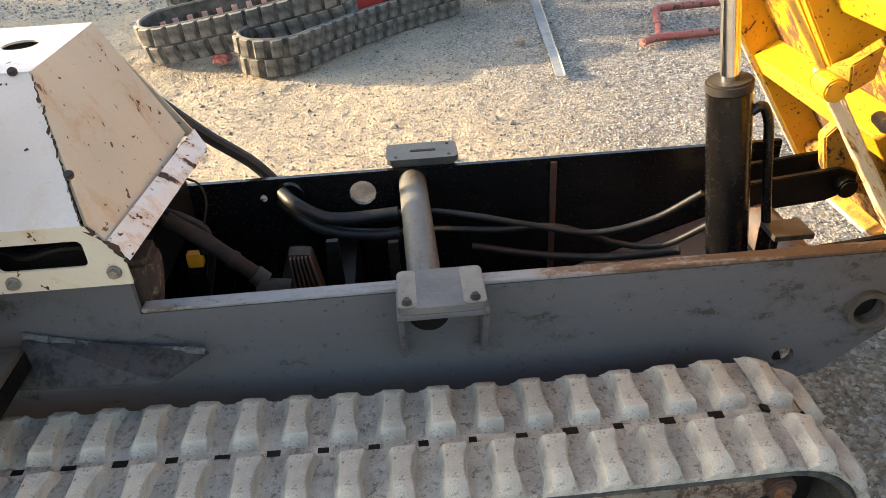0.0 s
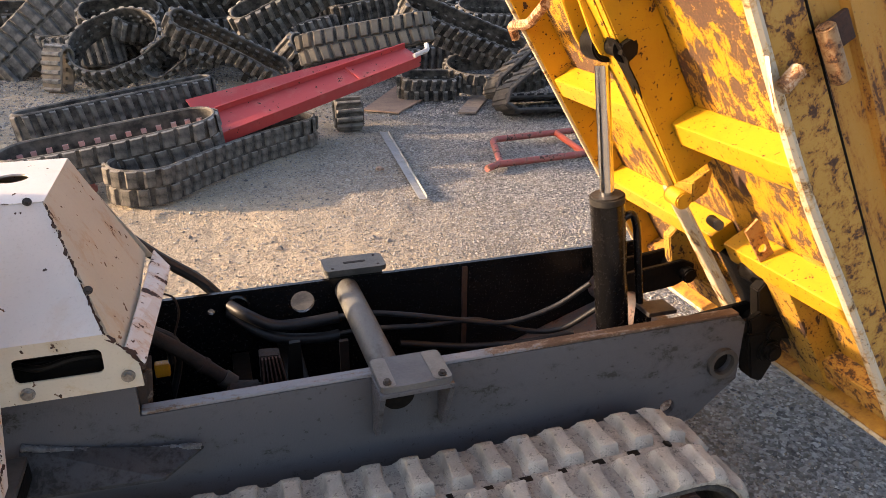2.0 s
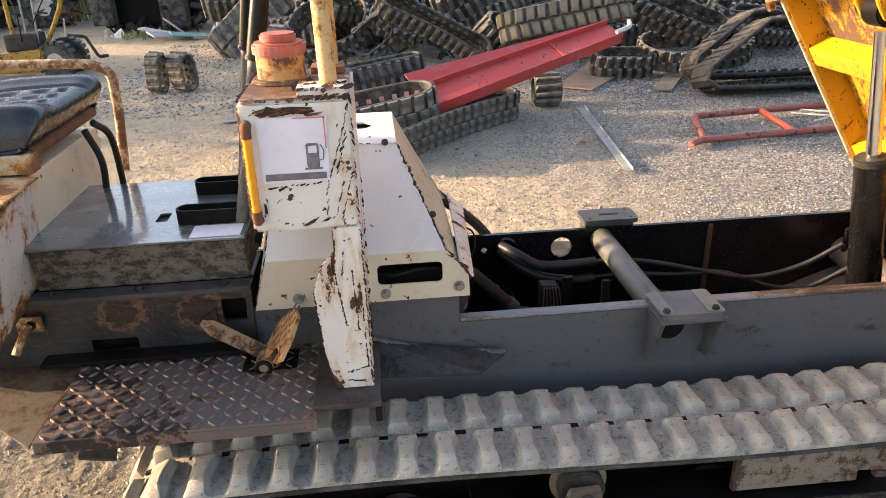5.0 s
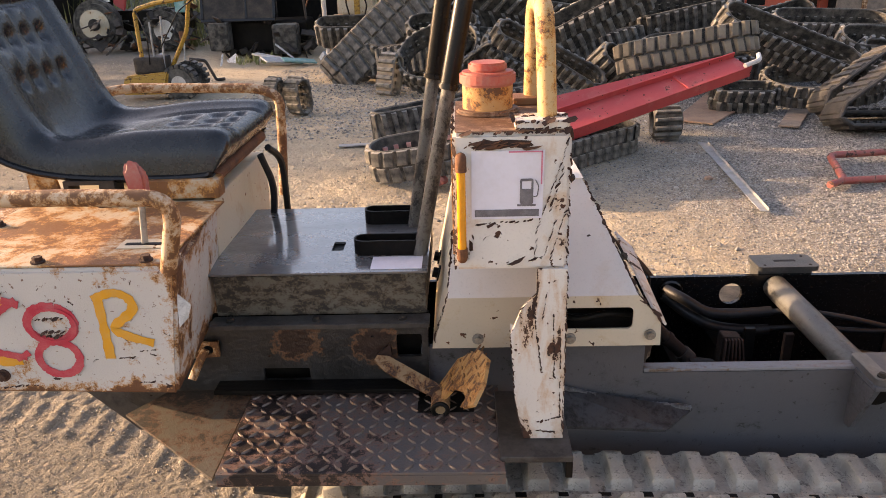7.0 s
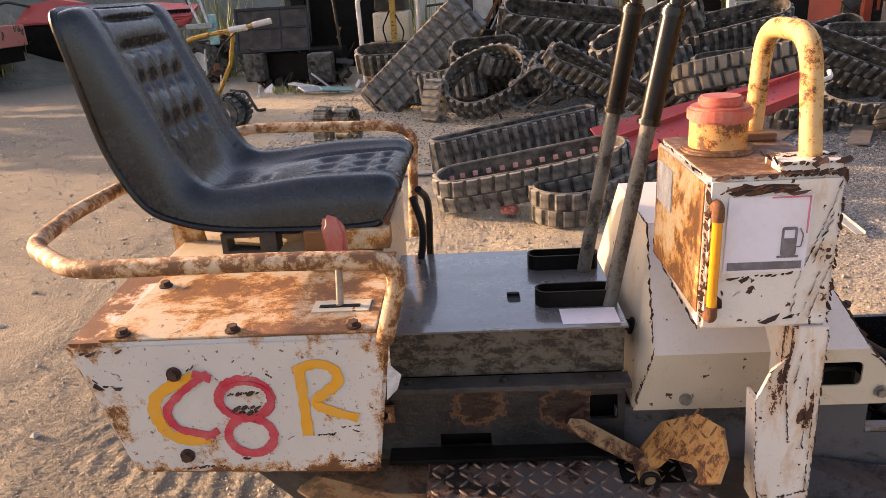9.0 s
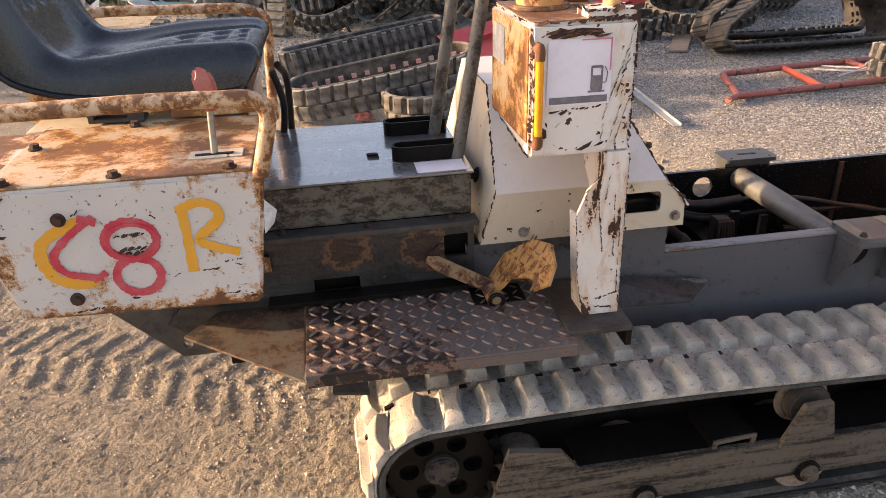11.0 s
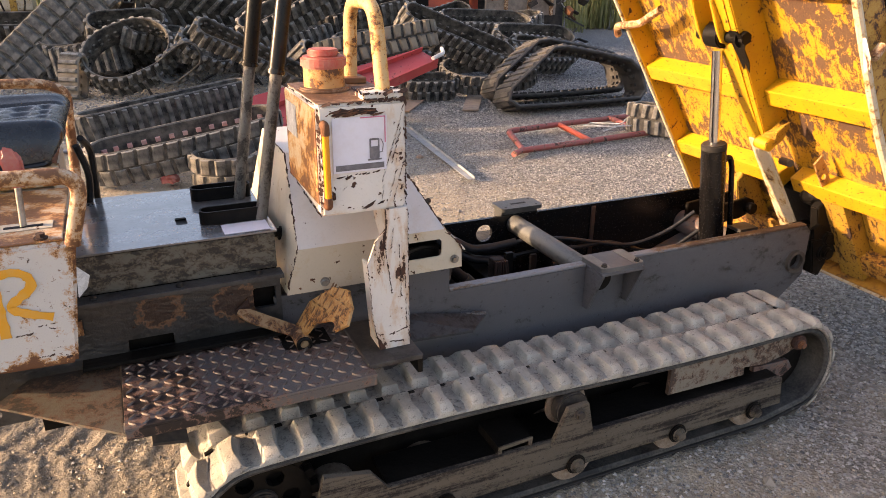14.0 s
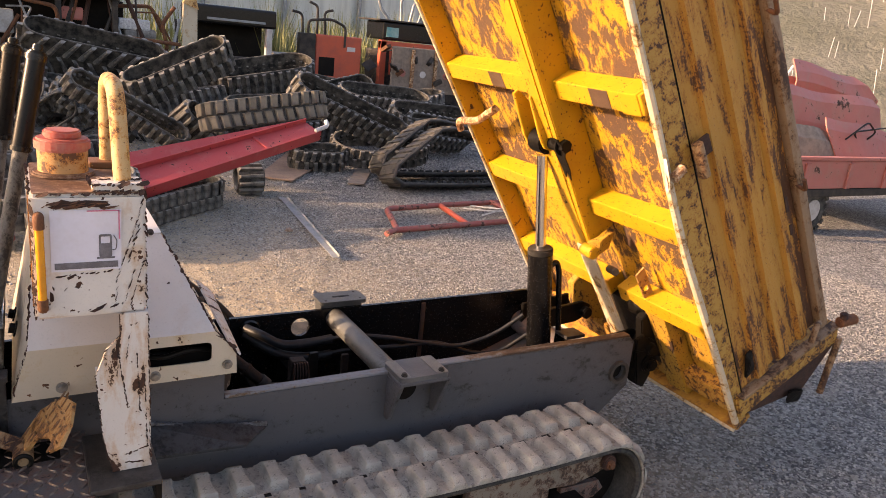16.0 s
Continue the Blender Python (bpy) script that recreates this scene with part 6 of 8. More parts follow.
def seat():
    """A moulded tractor seat: a padded face rolled over to a rim, with a shell behind."""
    s = thing("seat", "black moulded vinyl tractor seat", "")
    s.parent = dumper
    # padded face and rim in the xz plane, from the front lip back and up
    face = smooth_path([(-1.279, 0, 0.880), (-1.264, 0, 0.908), (-1.284, 0, 0.932), (-1.34, 0, 0.937), (-1.45, 0, 0.935), (-1.56, 0, 0.924), (-1.622, 0, 0.928), (-1.655, 0, 0.965), (-1.690, 0, 1.05), (-1.725, 0, 1.13), (-1.758, 0, 1.208), (-1.782, 0, 1.243), (-1.808, 0, 1.248)], 13)
    rim = smooth_path([(-1.297, 0, 0.860), (-1.300, 0, 0.856), (-1.312, 0, 0.853), (-1.36, 0, 0.850), (-1.47, 0, 0.850), (-1.58, 0, 0.856), (-1.66, 0, 0.873), (-1.72, 0, 0.908), (-1.765, 0, 1.0), (-1.786, 0, 1.10), (-1.804, 0, 1.20), (-1.812, 0, 1.235), (-1.818, 0, 1.243)], 13)
    n, cols, yc = len(face), 81, 1.418
    pad = lambda f, v, f0, v0, wf, wv: math.exp(-((f - f0) / wf) ** 4 - ((v - v0) / wv) ** 4)
    bm = bmesh.new()
    grid = []
    for i, (p, q) in enumerate(zip(face, rim)):
        f = i / (n - 1)
        half = 0.207 - 0.045 * max(0, (f - 0.80) / 0.20) ** 3 - 0.016 * (1 - min(1, f * 9)) ** 2
        deep = (q - p).length
        down = (q - p).normalized()
        row = []
        for k in range(cols):
            v = 2 * k / (cols - 1) - 1
            a = abs(v)
            # a dished middle between bolsters
            dish = 0.026 * (1 - min(1, a / 0.66) ** 4) * max(0, 1 - abs(f - 0.50) * 2.2) + 0.006 * (1 - min(1, a / 0.7) ** 4)
            h = dish
            for f0 in (0.205, 0.260, 0.315):
                for c in (-0.27, 0.0, 0.27):
                    h += 0.0085 * pad(f, v, f0, c, 0.018, 0.085)
            for c in (-0.46, 0.46):
                h += 0.0075 * pad(f, v, 0.26, c, 0.115, 0.030)
            h += 0.012 * pad(f, v, 0.405, -0.1, 0.012, 0.20)
            for f0 in (0.655, 0.735):
                for c in (-0.39, -0.13, 0.13, 0.39):
                    h += 0.0085 * pad(f, v, f0, c, 0.016, 0.060) - 0.005 * pad(f, v, f0 + 0.032, c, 0.022, 0.11)
            for f0 in (0.795, 0.862, 0.930):
                h += 0.0085 * pad(f, v, f0, 0, 0.007, 0.50)
            for f0 in (0.828, 0.896):
                h -= 0.0065 * pad(f, v, f0, 0, 0.026, 0.48)
            h += 0.005 * math.exp(-((a - 0.60) / 0.025) ** 2) * (1 if 0.56 < f < 0.95 else 0)
            roll = 0.0
            if a > 0.80:
                roll = 1 - math.sqrt(max(0, 1 - ((a - 0.80) / 0.20) ** 2))
            at = p + down * (h * (1 - roll) + deep * roll)
            row.append(bm.verts.new(at + Vector((0, yc + half * math.copysign(a ** 0.97, v), 0))))
        grid.append(row)
    for a, b in zip(grid, grid[1:]):
        for k in range(cols - 1):
            bm.faces.new((a[k], a[k + 1], b[k + 1], b[k]))
    # the closed front lip, top and underside
    for row, q in ((grid[0], rim[0]), (grid[-1], rim[-1])):
        low = [bm.verts.new((q.x, v.co.y, q.z)) for v in row]
        for k in range(cols - 1):
            bm.faces.new((row[k], row[k + 1], low[k + 1], low[k]))
    shell = part("seat_cushion", bm, VINYL, s, "black vinyl cushion with pressed hollows")
    shell.data.shade_smooth()
    bm = bmesh.new()
    rows = []
    for i in range(0, n, 4):
        q, f = rim[i], i / (n - 1)
        half = 0.205 - 0.045 * max(0, (f - 0.80) / 0.20) ** 3
        rows.append([bm.verts.new((q.x - 0.010 * f, yc + half * v, q.z - 0.012 * (1 - f))) for v in (-1, -0.8, 0.8, 1)])
    for a, b in zip(rows, rows[1:]):
        for k in range(3):
            bm.faces.new((a[k], a[k + 1], b[k + 1], b[k]))
    back = part("seat_shell", bm, BLACK, s, "black pressed back shell")
    mod = back.modifiers.new("depth", "SOLIDIFY")
    mod.thickness = 0.010
    # stitched rim: a row of small teeth along the near and far edge
    for side in (-1, 1):
        line = []
        for i in range(0, n, 3):
            q, f = rim[i], i / (n - 1)
            half = 0.207 - 0.045 * max(0, (f - 0.80) / 0.20) ** 3
            line.append((q.x - 0.004, yc + side * half, q.z))
        part("rim_piping", tube(line, 0.0065, 8), BLACK, s, "black rim piping", True)
    part("seat_hinge", rod((-1.305, 1.235, 0.842), (-1.305, 1.60, 0.842), 0.013, 16), RUST, s, "rusty hinge tube", True)
    part("seat_pan", box((-1.62, 1.26, 0.838), (-1.33, 1.58, 0.852), 0.004), DARK_METAL, s)


hood()
fuel_tank()
plank_deck()
side_box()
seat()


# ---- the raised bed, in its own tilted axes: x up along the floor, y across, z towards the load ----
BED = Matrix(((-0.54, 0, 0.8417, 1.03), (0, 1, 0, 1.33), (0.8417, 0, 0.54, 0.247), (0, 0, 0, 1)))
BED_LONG, BED_HALF = 1.62, 0.49


def tip_bed():
    bed = thing("dump_bed", "raised yellow steel tipper bed with peeling paint", "")
    bed.parent = dumper
    bed.matrix_basis = BED
    L, H = BED_LONG, BED_HALF
    far = 0.43
    # floor sheet with shallow long ribs
    part("floor_sheet", box((0.0, -H + 0.012, 0.055), (L, far - 0.01, 0.060), 0), YELLOW_BARE, bed, "floor underside with peeling yellow paint")
    for k, x in enumerate((0.390, 0.738, 1.132, 1.49)):
        for y0, y1 in ((-H + 0.010, -0.118 if k == 0 else -0.074 - 0.068 * x), (-0.048 - 0.068 * x, far - 0.008)):
            rib = part("cross_rib", box((x - 0.028, y0, -0.010), (x + 0.028, y1, 0.0545), 0.004), YELLOW, bed, "yellow folded steel cross rib")
            if k == 2:
                part("bare_patch", box((x - 0.025, (y0 + y1) / 2 - 0.05, -0.0112), (x + 0.025, (y0 + y1) / 2 + 0.02, -0.0102), 0), BARE_STEEL, rib, "bare brown square patch")
                part("rib_sleeve", box((x - 0.030, y0 + 0.01, -0.013), (x + 0.030, y0 + 0.075, 0.054), 0.003), YELLOW, rib)
    # longeron: a deep channel
    right = lambda u: -0.072 - 0.068 * u
    def strip(name, u0, u1, r0, r1, l0, l1, d0, d1, mat, word, parent):
        pts = [(u, y, d) for u, r, l in ((u0, r0, l0), (u1, r1, l1)) for y in (r, l) for d in (d0, d1)]
        return part(name, hull(pts, 0.003), mat, parent, word)
    lon = strip("longeron", 0.62, L, right(0.62), right(L), right(0.62) + 0.022, right(L) + 0.024, -0.046, 0.0545, YELLOW, "deep yellow steel longeron", bed)
    strip("front_flange", 0.99, L, right(0.99) + 0.023, right(L) + 0.025, -0.062, -0.108, -0.046, -0.038, YELLOW, "", lon)
    strip("far_web", 0.62, L, -0.056, -0.112, -0.048, -0.102, -0.036, 0.0545, YELLOW, "", lon)
    strip("brace", 0.60, 0.985, -0.098, -0.112, -0.044, -0.052, -0.048, -0.041, YELLOW, "yellow flange strip", lon)
    strip("brace", 0.17, 0.598, -0.140, -0.116, -0.055, -0.043, -0.052, -0.045, SCUFFED, "pale worn flange strip", lon)
    part("brace_gusset", hull([(0.575, -0.135, -0.045), (0.64, -0.165, -0.035), (0.625, -0.10, -0.050), (0.585, -0.09, -0.050), (0.575, -0.135, 0.0), (0.64, -0.165, 0.02)], 0.003), MUSTARD, lon, "rusty welded gusset with shade in its paint")
    part("gusset_boss", rod((0.60, -0.09, -0.058), (0.60, -0.145, -0.062), 0.020, 14, bevel=0.003), YELLOW, lon, "", True)
    # rims
    part("near_rim", hull([(0, -H - 0.010, -0.012), (0.75, -H - 0.010, -0.018), (L, -H - 0.010, 0.030), (0, -H - 0.010, 0.034), (L, -H - 0.010, 0.102), (0, -H + 0.006, -0.012), (0.75, -H + 0.006, -0.018), (L, -H + 0.006, 0.030), (0, -H + 0.006, 0.034), (L, -H + 0.006, 0.102)], 0.002), SIDE_RIM, bed, "speckled rusty yellow rim plate")
    part("pale_edge", tube(smooth_path([(0.03, -H - 0.004, -0.006), (0.45, -H - 0.006, -0.014), (0.75, -H - 0.005, -0.018), (1.12, -H - 0.006, 0.002), (1.378, -H - 0.004, 0.017), (L, -H - 0.004, 0.030)], 6), 0.011, 8), SCUFFED, bed, "pale scuffed edge", True)
    part("far_rim", box((0, far - 0.008, -0.014), (L, far + 0.006, 0.062), 0.003), YELLOW, bed)
    part("far_edge", tube([(0, far + 0.002, -0.016), (L, far + 0.002, -0.016)], 0.007, 8), SCUFFED, bed, "pale scuffed edge", True)
    part("end_rim", box((-0.010, -H, -0.014), (0.006, far, 0.058), 0.003), YELLOW_RUST, bed, "rusty lower edge")
    part("end_edge", tube([(-0.004, -H, -0.016), (-0.004, far, -0.016)], 0.006, 8), SCUFFED, bed, "", True)
    smear = [(1.0, -0.135), (0.985, -0.155), (0.955, -0.158), (0.94, -0.150), (0.90, -0.153), (0.862, -0.142), (0.895, -0.136), (0.868, -0.122), (0.91, -0.118), (0.95, -0.110), (1.0, -0.112)]
    part("grease", plate(smear, 0.003, Matrix.Translation((0, 0, -0.0515))), DARK, bed, "smear of black grease")
    # Lower bed: the darker mustard carries shade as well as grime.
    part("corner_post", box((0.02, -0.30, -0.005), (0.365, -0.215, 0.0545), 0.004), MUSTARD, bed, "short upright channel, shade in its mustard paint")
    part("lower_sheet", box((0.012, -H + 0.014, 0.0505), (0.43, -0.305, 0.0545), 0), MUSTARD, bed, "speckled lower sheet, grime and shade in its mustard paint")
    part("hinge_plate", box((0.07, -0.213, 0.004), (0.359, -0.040, 0.0545), 0.012), DARK, bed, "black greasy hinge plate")
    # near drop side: pressed sheet
    bm = bmesh.new()
    top = -H - 0.004
    prof = [(0.0, top), (0.055, top), (0.062, top - 0.014), (0.105, top - 0.014), (0.112, top), (0.150, top), (0.158, top - 0.015), (0.200, top - 0.015), (0.208, top), (0.248, top), (0.256, top - 0.014), (0.282, top - 0.014), (0.290, top + 0.002), (0.345, top + 0.002)]
    rows = []
    for x in (0.130, 0.5, 1.0, L):
        foot = 0.040 + 0.043 * x
        fit = (0.395 - foot) / 0.345
        rows.append([bm.verts.new((x, y, foot + z * fit)) for z, y in prof] + [bm.verts.new((x, y + 0.006, foot + z * fit)) for z, y in prof[::-1]])
    for a, b in zip(rows, rows[1:]):
        m = len(a)
        for k in range(m):
            bm.faces.new((a[k], a[(k + 1) % m], b[(k + 1) % m], b[k]))
    bm.faces.new(rows[0][::-1])
    bm.faces.new(rows[-1])
    side = part("drop_side", bm, SIDE_RUST, bed, "ribbed rusty yellow drop side")
    part("seam", tube([(0.10, -H - 0.009, 0.0385), (L, -H - 0.009, 0.104)], 0.0024, 6), DARK, bed, "dark gap")
    part("top_rail", box((0.115, -H - 0.028, 0.384), (L, -H + 0.004, 0.418), 0.009), RAIL_BROWN, side, "brown tube along the top", True)
    part("inner_side", box((0.13, -H + 0.010, 0.061), (L, -H + 0.014, 0.40), 0), YELLOW_RUST, bed)
    for x in (0.955,):
        part("hinge_pin", rod((x - 0.062, -H - 0.036, 0.075), (x + 0.035, -H - 0.036, 0.075), 0.0145, 16, bevel=0.003), PEDAL_ARM, bed, "rusty hinge pin", True)
        part("hinge_strap", box((x - 0.02, -H - 0.028, 0.07), (x + 0.03, -H - 0.019, 0.125), 0.002), RUST_DARK, side, "dark rusty hinge strap")
        part("catch_hook", hull([(x - 0.05, -H - 0.022, -0.03), (x + 0.04, -H - 0.022, -0.012), (x + 0.01, -H - 0.05, -0.040), (x - 0.02, -H - 0.045, -0.042), (x - 0.05, -H - 0.012, -0.03), (x + 0.04, -H - 0.012, -0.012)]), WHITE, bed, "welded catch plate")
        part("catch_bolt", rod((x - 0.01, -H - 0.035, -0.02), (x + 0.0, -H - 0.035, 0.020), 0.013, 12, bevel=0.003), TUBE_RUST, bed, "rusty catch bolt", True)
    for x in (0.66, 1.17):
        part("rope_hook", tube(bent([(x, -H - 0.018, 0.39), (x - 0.01, -H - 0.05, 0.385), (x + 0.03, -H - 0.055, 0.38)], 0.012), 0.006, 8), RUST, side, "bent rusty rope hook", True)
    part("far_side", box((0.0, far - 0.004, 0.063), (L, far + 0.003, 0.40), 0), SIDE_RUST, bed)
    part("floor_top", box((0.0, -H + 0.015, 0.0605), (L, far - 0.005, 0.064), 0), YELLOW_RUST, bed)
    # lower end gate with its latch
    y = -H - 0.022
    gate = part("end_gate", hull([(0.126, y, 0.006), (0.050, y, 0.0), (0.072, y, 0.470), (0.006, y, 0.452), (0.126, far, 0.006), (0.050, far, 0.0), (0.072, far, 0.470), (0.006, far, 0.452)], 0.005), SIDE_RIM, bed, "rusty yellow end gate")
    part("gate_ledge", hull([(0.130, y - 0.012, 0.02), (0.121, y - 0.012, 0.02), (0.078, y - 0.012, 0.46), (0.070, y - 0.012, 0.46), (0.130, y + 0.02, 0.02), (0.121, y + 0.02, 0.02), (0.078, y + 0.02, 0.46), (0.070, y + 0.02, 0.46)]), RAIL_BROWN, gate, "rusty ledge")
    part("gate_side", hull([(0.048, y + 0.006, 0.02), (0.006, y + 0.006, 0.45), (-0.055, y + 0.02, 0.36), (-0.085, y + 0.02, 0.28), (0.048, y + 0.012, 0.02), (0.006, y + 0.012, 0.45), (-0.055, y + 0.026, 0.36), (-0.085, y + 0.026, 0.28)]), RUST_DARK, gate, "dark hanging end plate")
    part("gate_strut", tube([(0.02, y - 0.004, 0.455), (-0.15, y + 0.01, 0.345)], 0.011, 8), RAIL_BROWN, gate, "rusty strut", True)
    part("grease_lump", hull([(-0.01, y - 0.004, 0.20), (-0.04, y - 0.012, 0.26), (-0.09, y, 0.24), (-0.05, y, 0.18), (-0.02, y + 0.01, 0.22), (-0.07, y + 0.01, 0.28)], 0.004), DARK, gate, "greasy black lump")
    part("gate_latch", rod((0.092, y - 0.012, 0.452), (0.070, y - 0.026, 0.512), 0.017, 14, bevel=0.004), RUST, gate, "rusty latch barrel", True)
    part("latch_lug", rod((0.098, y - 0.020, 0.470), (0.120, y - 0.020, 0.474), 0.012, 12, bevel=0.003), RUST_DARK, gate, "rusty latch lug", True)
    part("latch_arm", tube(bent([(0.15, y - 0.006, 0.375), (0.165, y - 0.02, 0.350), (0.12, y - 0.016, 0.320)], 0.012), 0.010, 8), RAIL_BROWN, gate, "", True)
    part("bracket_tab", hull([(0.172, y + 0.002, 0.062), (0.180, y + 0.002, 0.10), (0.252, y + 0.002, 0.108), (0.262, y + 0.002, 0.078), (0.225, y - 0.006, 0.085), (0.172, y + 0.012, 0.062), (0.252, y + 0.012, 0.108)], 0.002), DARK, side, "black tar patch")
    for at, long in ((0.60, 0.05), (0.52, 0.035)):
        part("bare_patch", box((at, y + 0.001, 0.335), (at + long, y + 0.003, 0.345), 0), RUST_DARK, side)
    # side hook at the far rim, hinge arms and their pins
    part("far_hook", tube(bent([(1.02, far - 0.22, -0.012), (0.965, far - 0.10, -0.028), (0.945, far + 0.035, -0.030), (0.905, far + 0.050, -0.030)], 0.02), 0.013, 8), TUBE_RUST, bed, "rusty rope hook on the rim", True)
    for y in (-0.088, -0.010):
        sec = [(1.13, -0.034), (1.125, -0.052), (1.05, -0.056), (1.00, -0.066), (0.965, -0.064), (0.950, -0.05), (0.945, -0.03), (0.965, 0.0), (1.0, 0.02)]
        part("ear", hull([(u, y, d) for u, d in sec] + [(u, y + 0.012, d) for u, d in sec], 0.002), YELLOW, bed, "yellow cylinder ear plate")
    for y in (-0.225, 0.115):
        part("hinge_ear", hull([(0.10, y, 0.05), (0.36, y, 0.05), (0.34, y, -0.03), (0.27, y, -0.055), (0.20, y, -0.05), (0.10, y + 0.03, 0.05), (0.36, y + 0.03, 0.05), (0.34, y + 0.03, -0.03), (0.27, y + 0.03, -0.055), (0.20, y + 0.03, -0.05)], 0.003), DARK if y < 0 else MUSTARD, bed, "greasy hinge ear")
    part("stop_pin", rod((0.480, -0.100, -0.004), (0.494, -0.150, -0.016), 0.0125, 14, bevel=0.002), OILY_GREY, bed, "greasy bolt stub", True)
    part("tie_tab", plate([(0.4185, -0.006), (0.512, -0.010), (0.520, 0.026), (0.4185, 0.030)], 0.006, upright(-0.240), [circle(0.448, 0.010, 0.0105, 14)]), PEDAL, bed, "rusty tie tab with a hole")
    rng = random.Random(31)
    for u, y, d, r in ((0.385, -0.128, 0.0, 0.022), (0.352, -0.175, -0.006, 0.034), (0.26, -0.175, 0.0, 0.030)):
        clot = bmesh.new()
        bmesh.ops.create_icosphere(clot, subdivisions=2, radius=1.0)
        for v in clot.verts:
            v.co = Vector((u, y, d)) + Vector((v.co.x * 1.1, v.co.y, v.co.z * 0.55)) * r * rng.uniform(0.65, 1.2)
        part("grease_clot", clot, DARK, bed, "lump of black grease", True)


tip_bed()
# hinge arms at the beams' ends
for y in (1.098, 1.165, 1.420, 1.500):
    part("hinge_arm", hull([(0.66, y, 0.435), (0.66, y, 0.365), (0.84, y, 0.382), (0.895, y, 0.405), (0.895, y, 0.440), (0.86, y, 0.455), (0.66, y + 0.014, 0.435), (0.66, y + 0.014, 0.365), (0.84, y + 0.014, 0.382), (0.895, y + 0.014, 0.405), (0.895, y + 0.014, 0.440), (0.86, y + 0.014, 0.455)], 0.002), DARK, dumper, "greasy black hinge arm")
for y0, y1 in ((1.075, 1.195), (1.395, 1.535)):
    part("hinge_pin", rod((0.868, y0, 0.418), (0.868, y1, 0.418), 0.021, 18, bevel=0.004), DARK, dumper, "greasy hinge pin", True)
part("stop_block", hull([(0.80, 1.085, 0.42), (0.865, 1.085, 0.42), (0.885, 1.085, 0.33), (0.862, 1.085, 0.285), (0.83, 1.085, 0.30), (0.80, 1.13, 0.42), (0.865, 1.13, 0.42), (0.885, 1.13, 0.33), (0.862, 1.13, 0.285), (0.83, 1.13, 0.30)], 0.004), DARK, dumper, "greasy black stop block")
part("rear_tube", rod((0.70, 1.106, 0.345), (0.70, 1.558, 0.345), 0.042, 22), TREAD, dumper, "dirty rear cross tube", True)
for y, r in ((1.060, 0.020), (1.075, 0.030), (1.150, 0.034)):
    part("knuckle", rod((0.862, y, 0.372), (0.862, y + 0.018 + r * 0.6, 0.372), r, 18, bevel=0.004), DARK, dumper, "greasy black hinge knuckle", True)
part("knuckle_link", hull([(0.80, 1.09, 0.455), (0.83, 1.09, 0.470), (0.905, 1.09, 0.400), (0.895, 1.09, 0.350), (0.83, 1.09, 0.350), (0.80, 1.105, 0.455), (0.83, 1.105, 0.470), (0.905, 1.105, 0.400), (0.895, 1.105, 0.350), (0.83, 1.105, 0.350)], 0.003), DARK, dumper, "greasy black link plate")


# ---- scrap in the yard ----
def between(p, q, w):
    """The pose of a loop that reaches from p to q, its band's width along w."""
    p, q = Vector(p), Vector(q)
    x = (q - p).normalized()
    y = (Vector(w) - x * x.dot(Vector(w))).normalized()
    z = x.cross(y)
    c = (p + q) / 2
    return Matrix(((x.x, y.x, z.x, c.x), (x.y, y.y, z.y, c.y), (x.z, y.z, z.z, c.z), (0, 0, 0, 1)))


def loose_track(label, p, q, w, wide, r, sag=0.0, **more):
    long = (Vector(q) - Vector(p)).length
    r = min(r, long / 2 - 0.01)
    return rubber_track("rubber_track", label, stadium(long - 2 * r, r, 14, sag), wide, between(p, q, w), **more)


UP = (0, 0, 1)
loose_track("long narrow rubber track lying on its edge on gravel", (-0.77, 3.70, 0.10), (0.30, 4.82, 0.10), UP, 0.19, 0.19, 0.05, pitch=0.085, high=0.011, skew=0.0, lug=0.72, lug_material=RUBBER_DUST)
loose_track("rubber track with pinkish iron teeth lying on its edge", (-1.36, 4.06, 0.12), (-0.25, 4.16, 0.27), (0, -0.1, 1), 0.20, 0.15, -0.03, pitch=0.08, high=0.011, lug=0.86, tooth_material=TOOTH_PINK)
loose_track("flattened dark rubber track lying behind others on sand", (-1.42, 4.85, 0.15), (-0.25, 5.32, 0.26), UP, 0.24, 0.085, pitch=0.075, high=0.013, rows=1, skew=0.03)
loose_track("wide worn rubber track leaning against the heap", (-2.20, 8.0, 0.02), (-1.12, 7.9, 0.98), (0.6, -0.25, -0.75), 0.46, 0.13, pitch=0.125, high=0.030, rows=2, skew=0.02, lug=0.84, material=RUBBER_DUST, lug_material=RUBBER_DULL)
loose_track("open round rubber track leaning back on the heap", (-1.38, 7.1, 0.22), (-0.62, 7.15, 0.50), (-0.15, -0.62, 0.78), 0.24, 0.33, pitch=0.085, skew=0.02)
loose_track("short bent rubber track piece on the heap", (-0.75, 6.95, 0.18), (-0.38, 6.8, 0.46), (0.3, -0.8, 0.4), 0.26, 0.13, pitch=0.09)
loose_track("thin toothed rubber track folded over the heap", (-0.52, 6.0, 0.70), (0.36, 6.0, 0.22), (0, -0.62, 0.78), 0.16, 0.10, 0.03, pitch=0.07, rows=1, skew=0.0)
loose_track("dark curled rubber track end under the heap", (0.34, 6.2, 0.46), (0.68, 6.2, 0.18), (0.4, -0.6, 0.7), 0.26, 0.11, pitch=0.07, rows=1)
loose_track("double-row rubber track slanting up the heap", (0.04, 7.0, 0.50), (0.95, 7.0, 0.94), (-0.3, -0.45, 0.85), 0.32, 0.12, pitch=0.10, high=0.03)
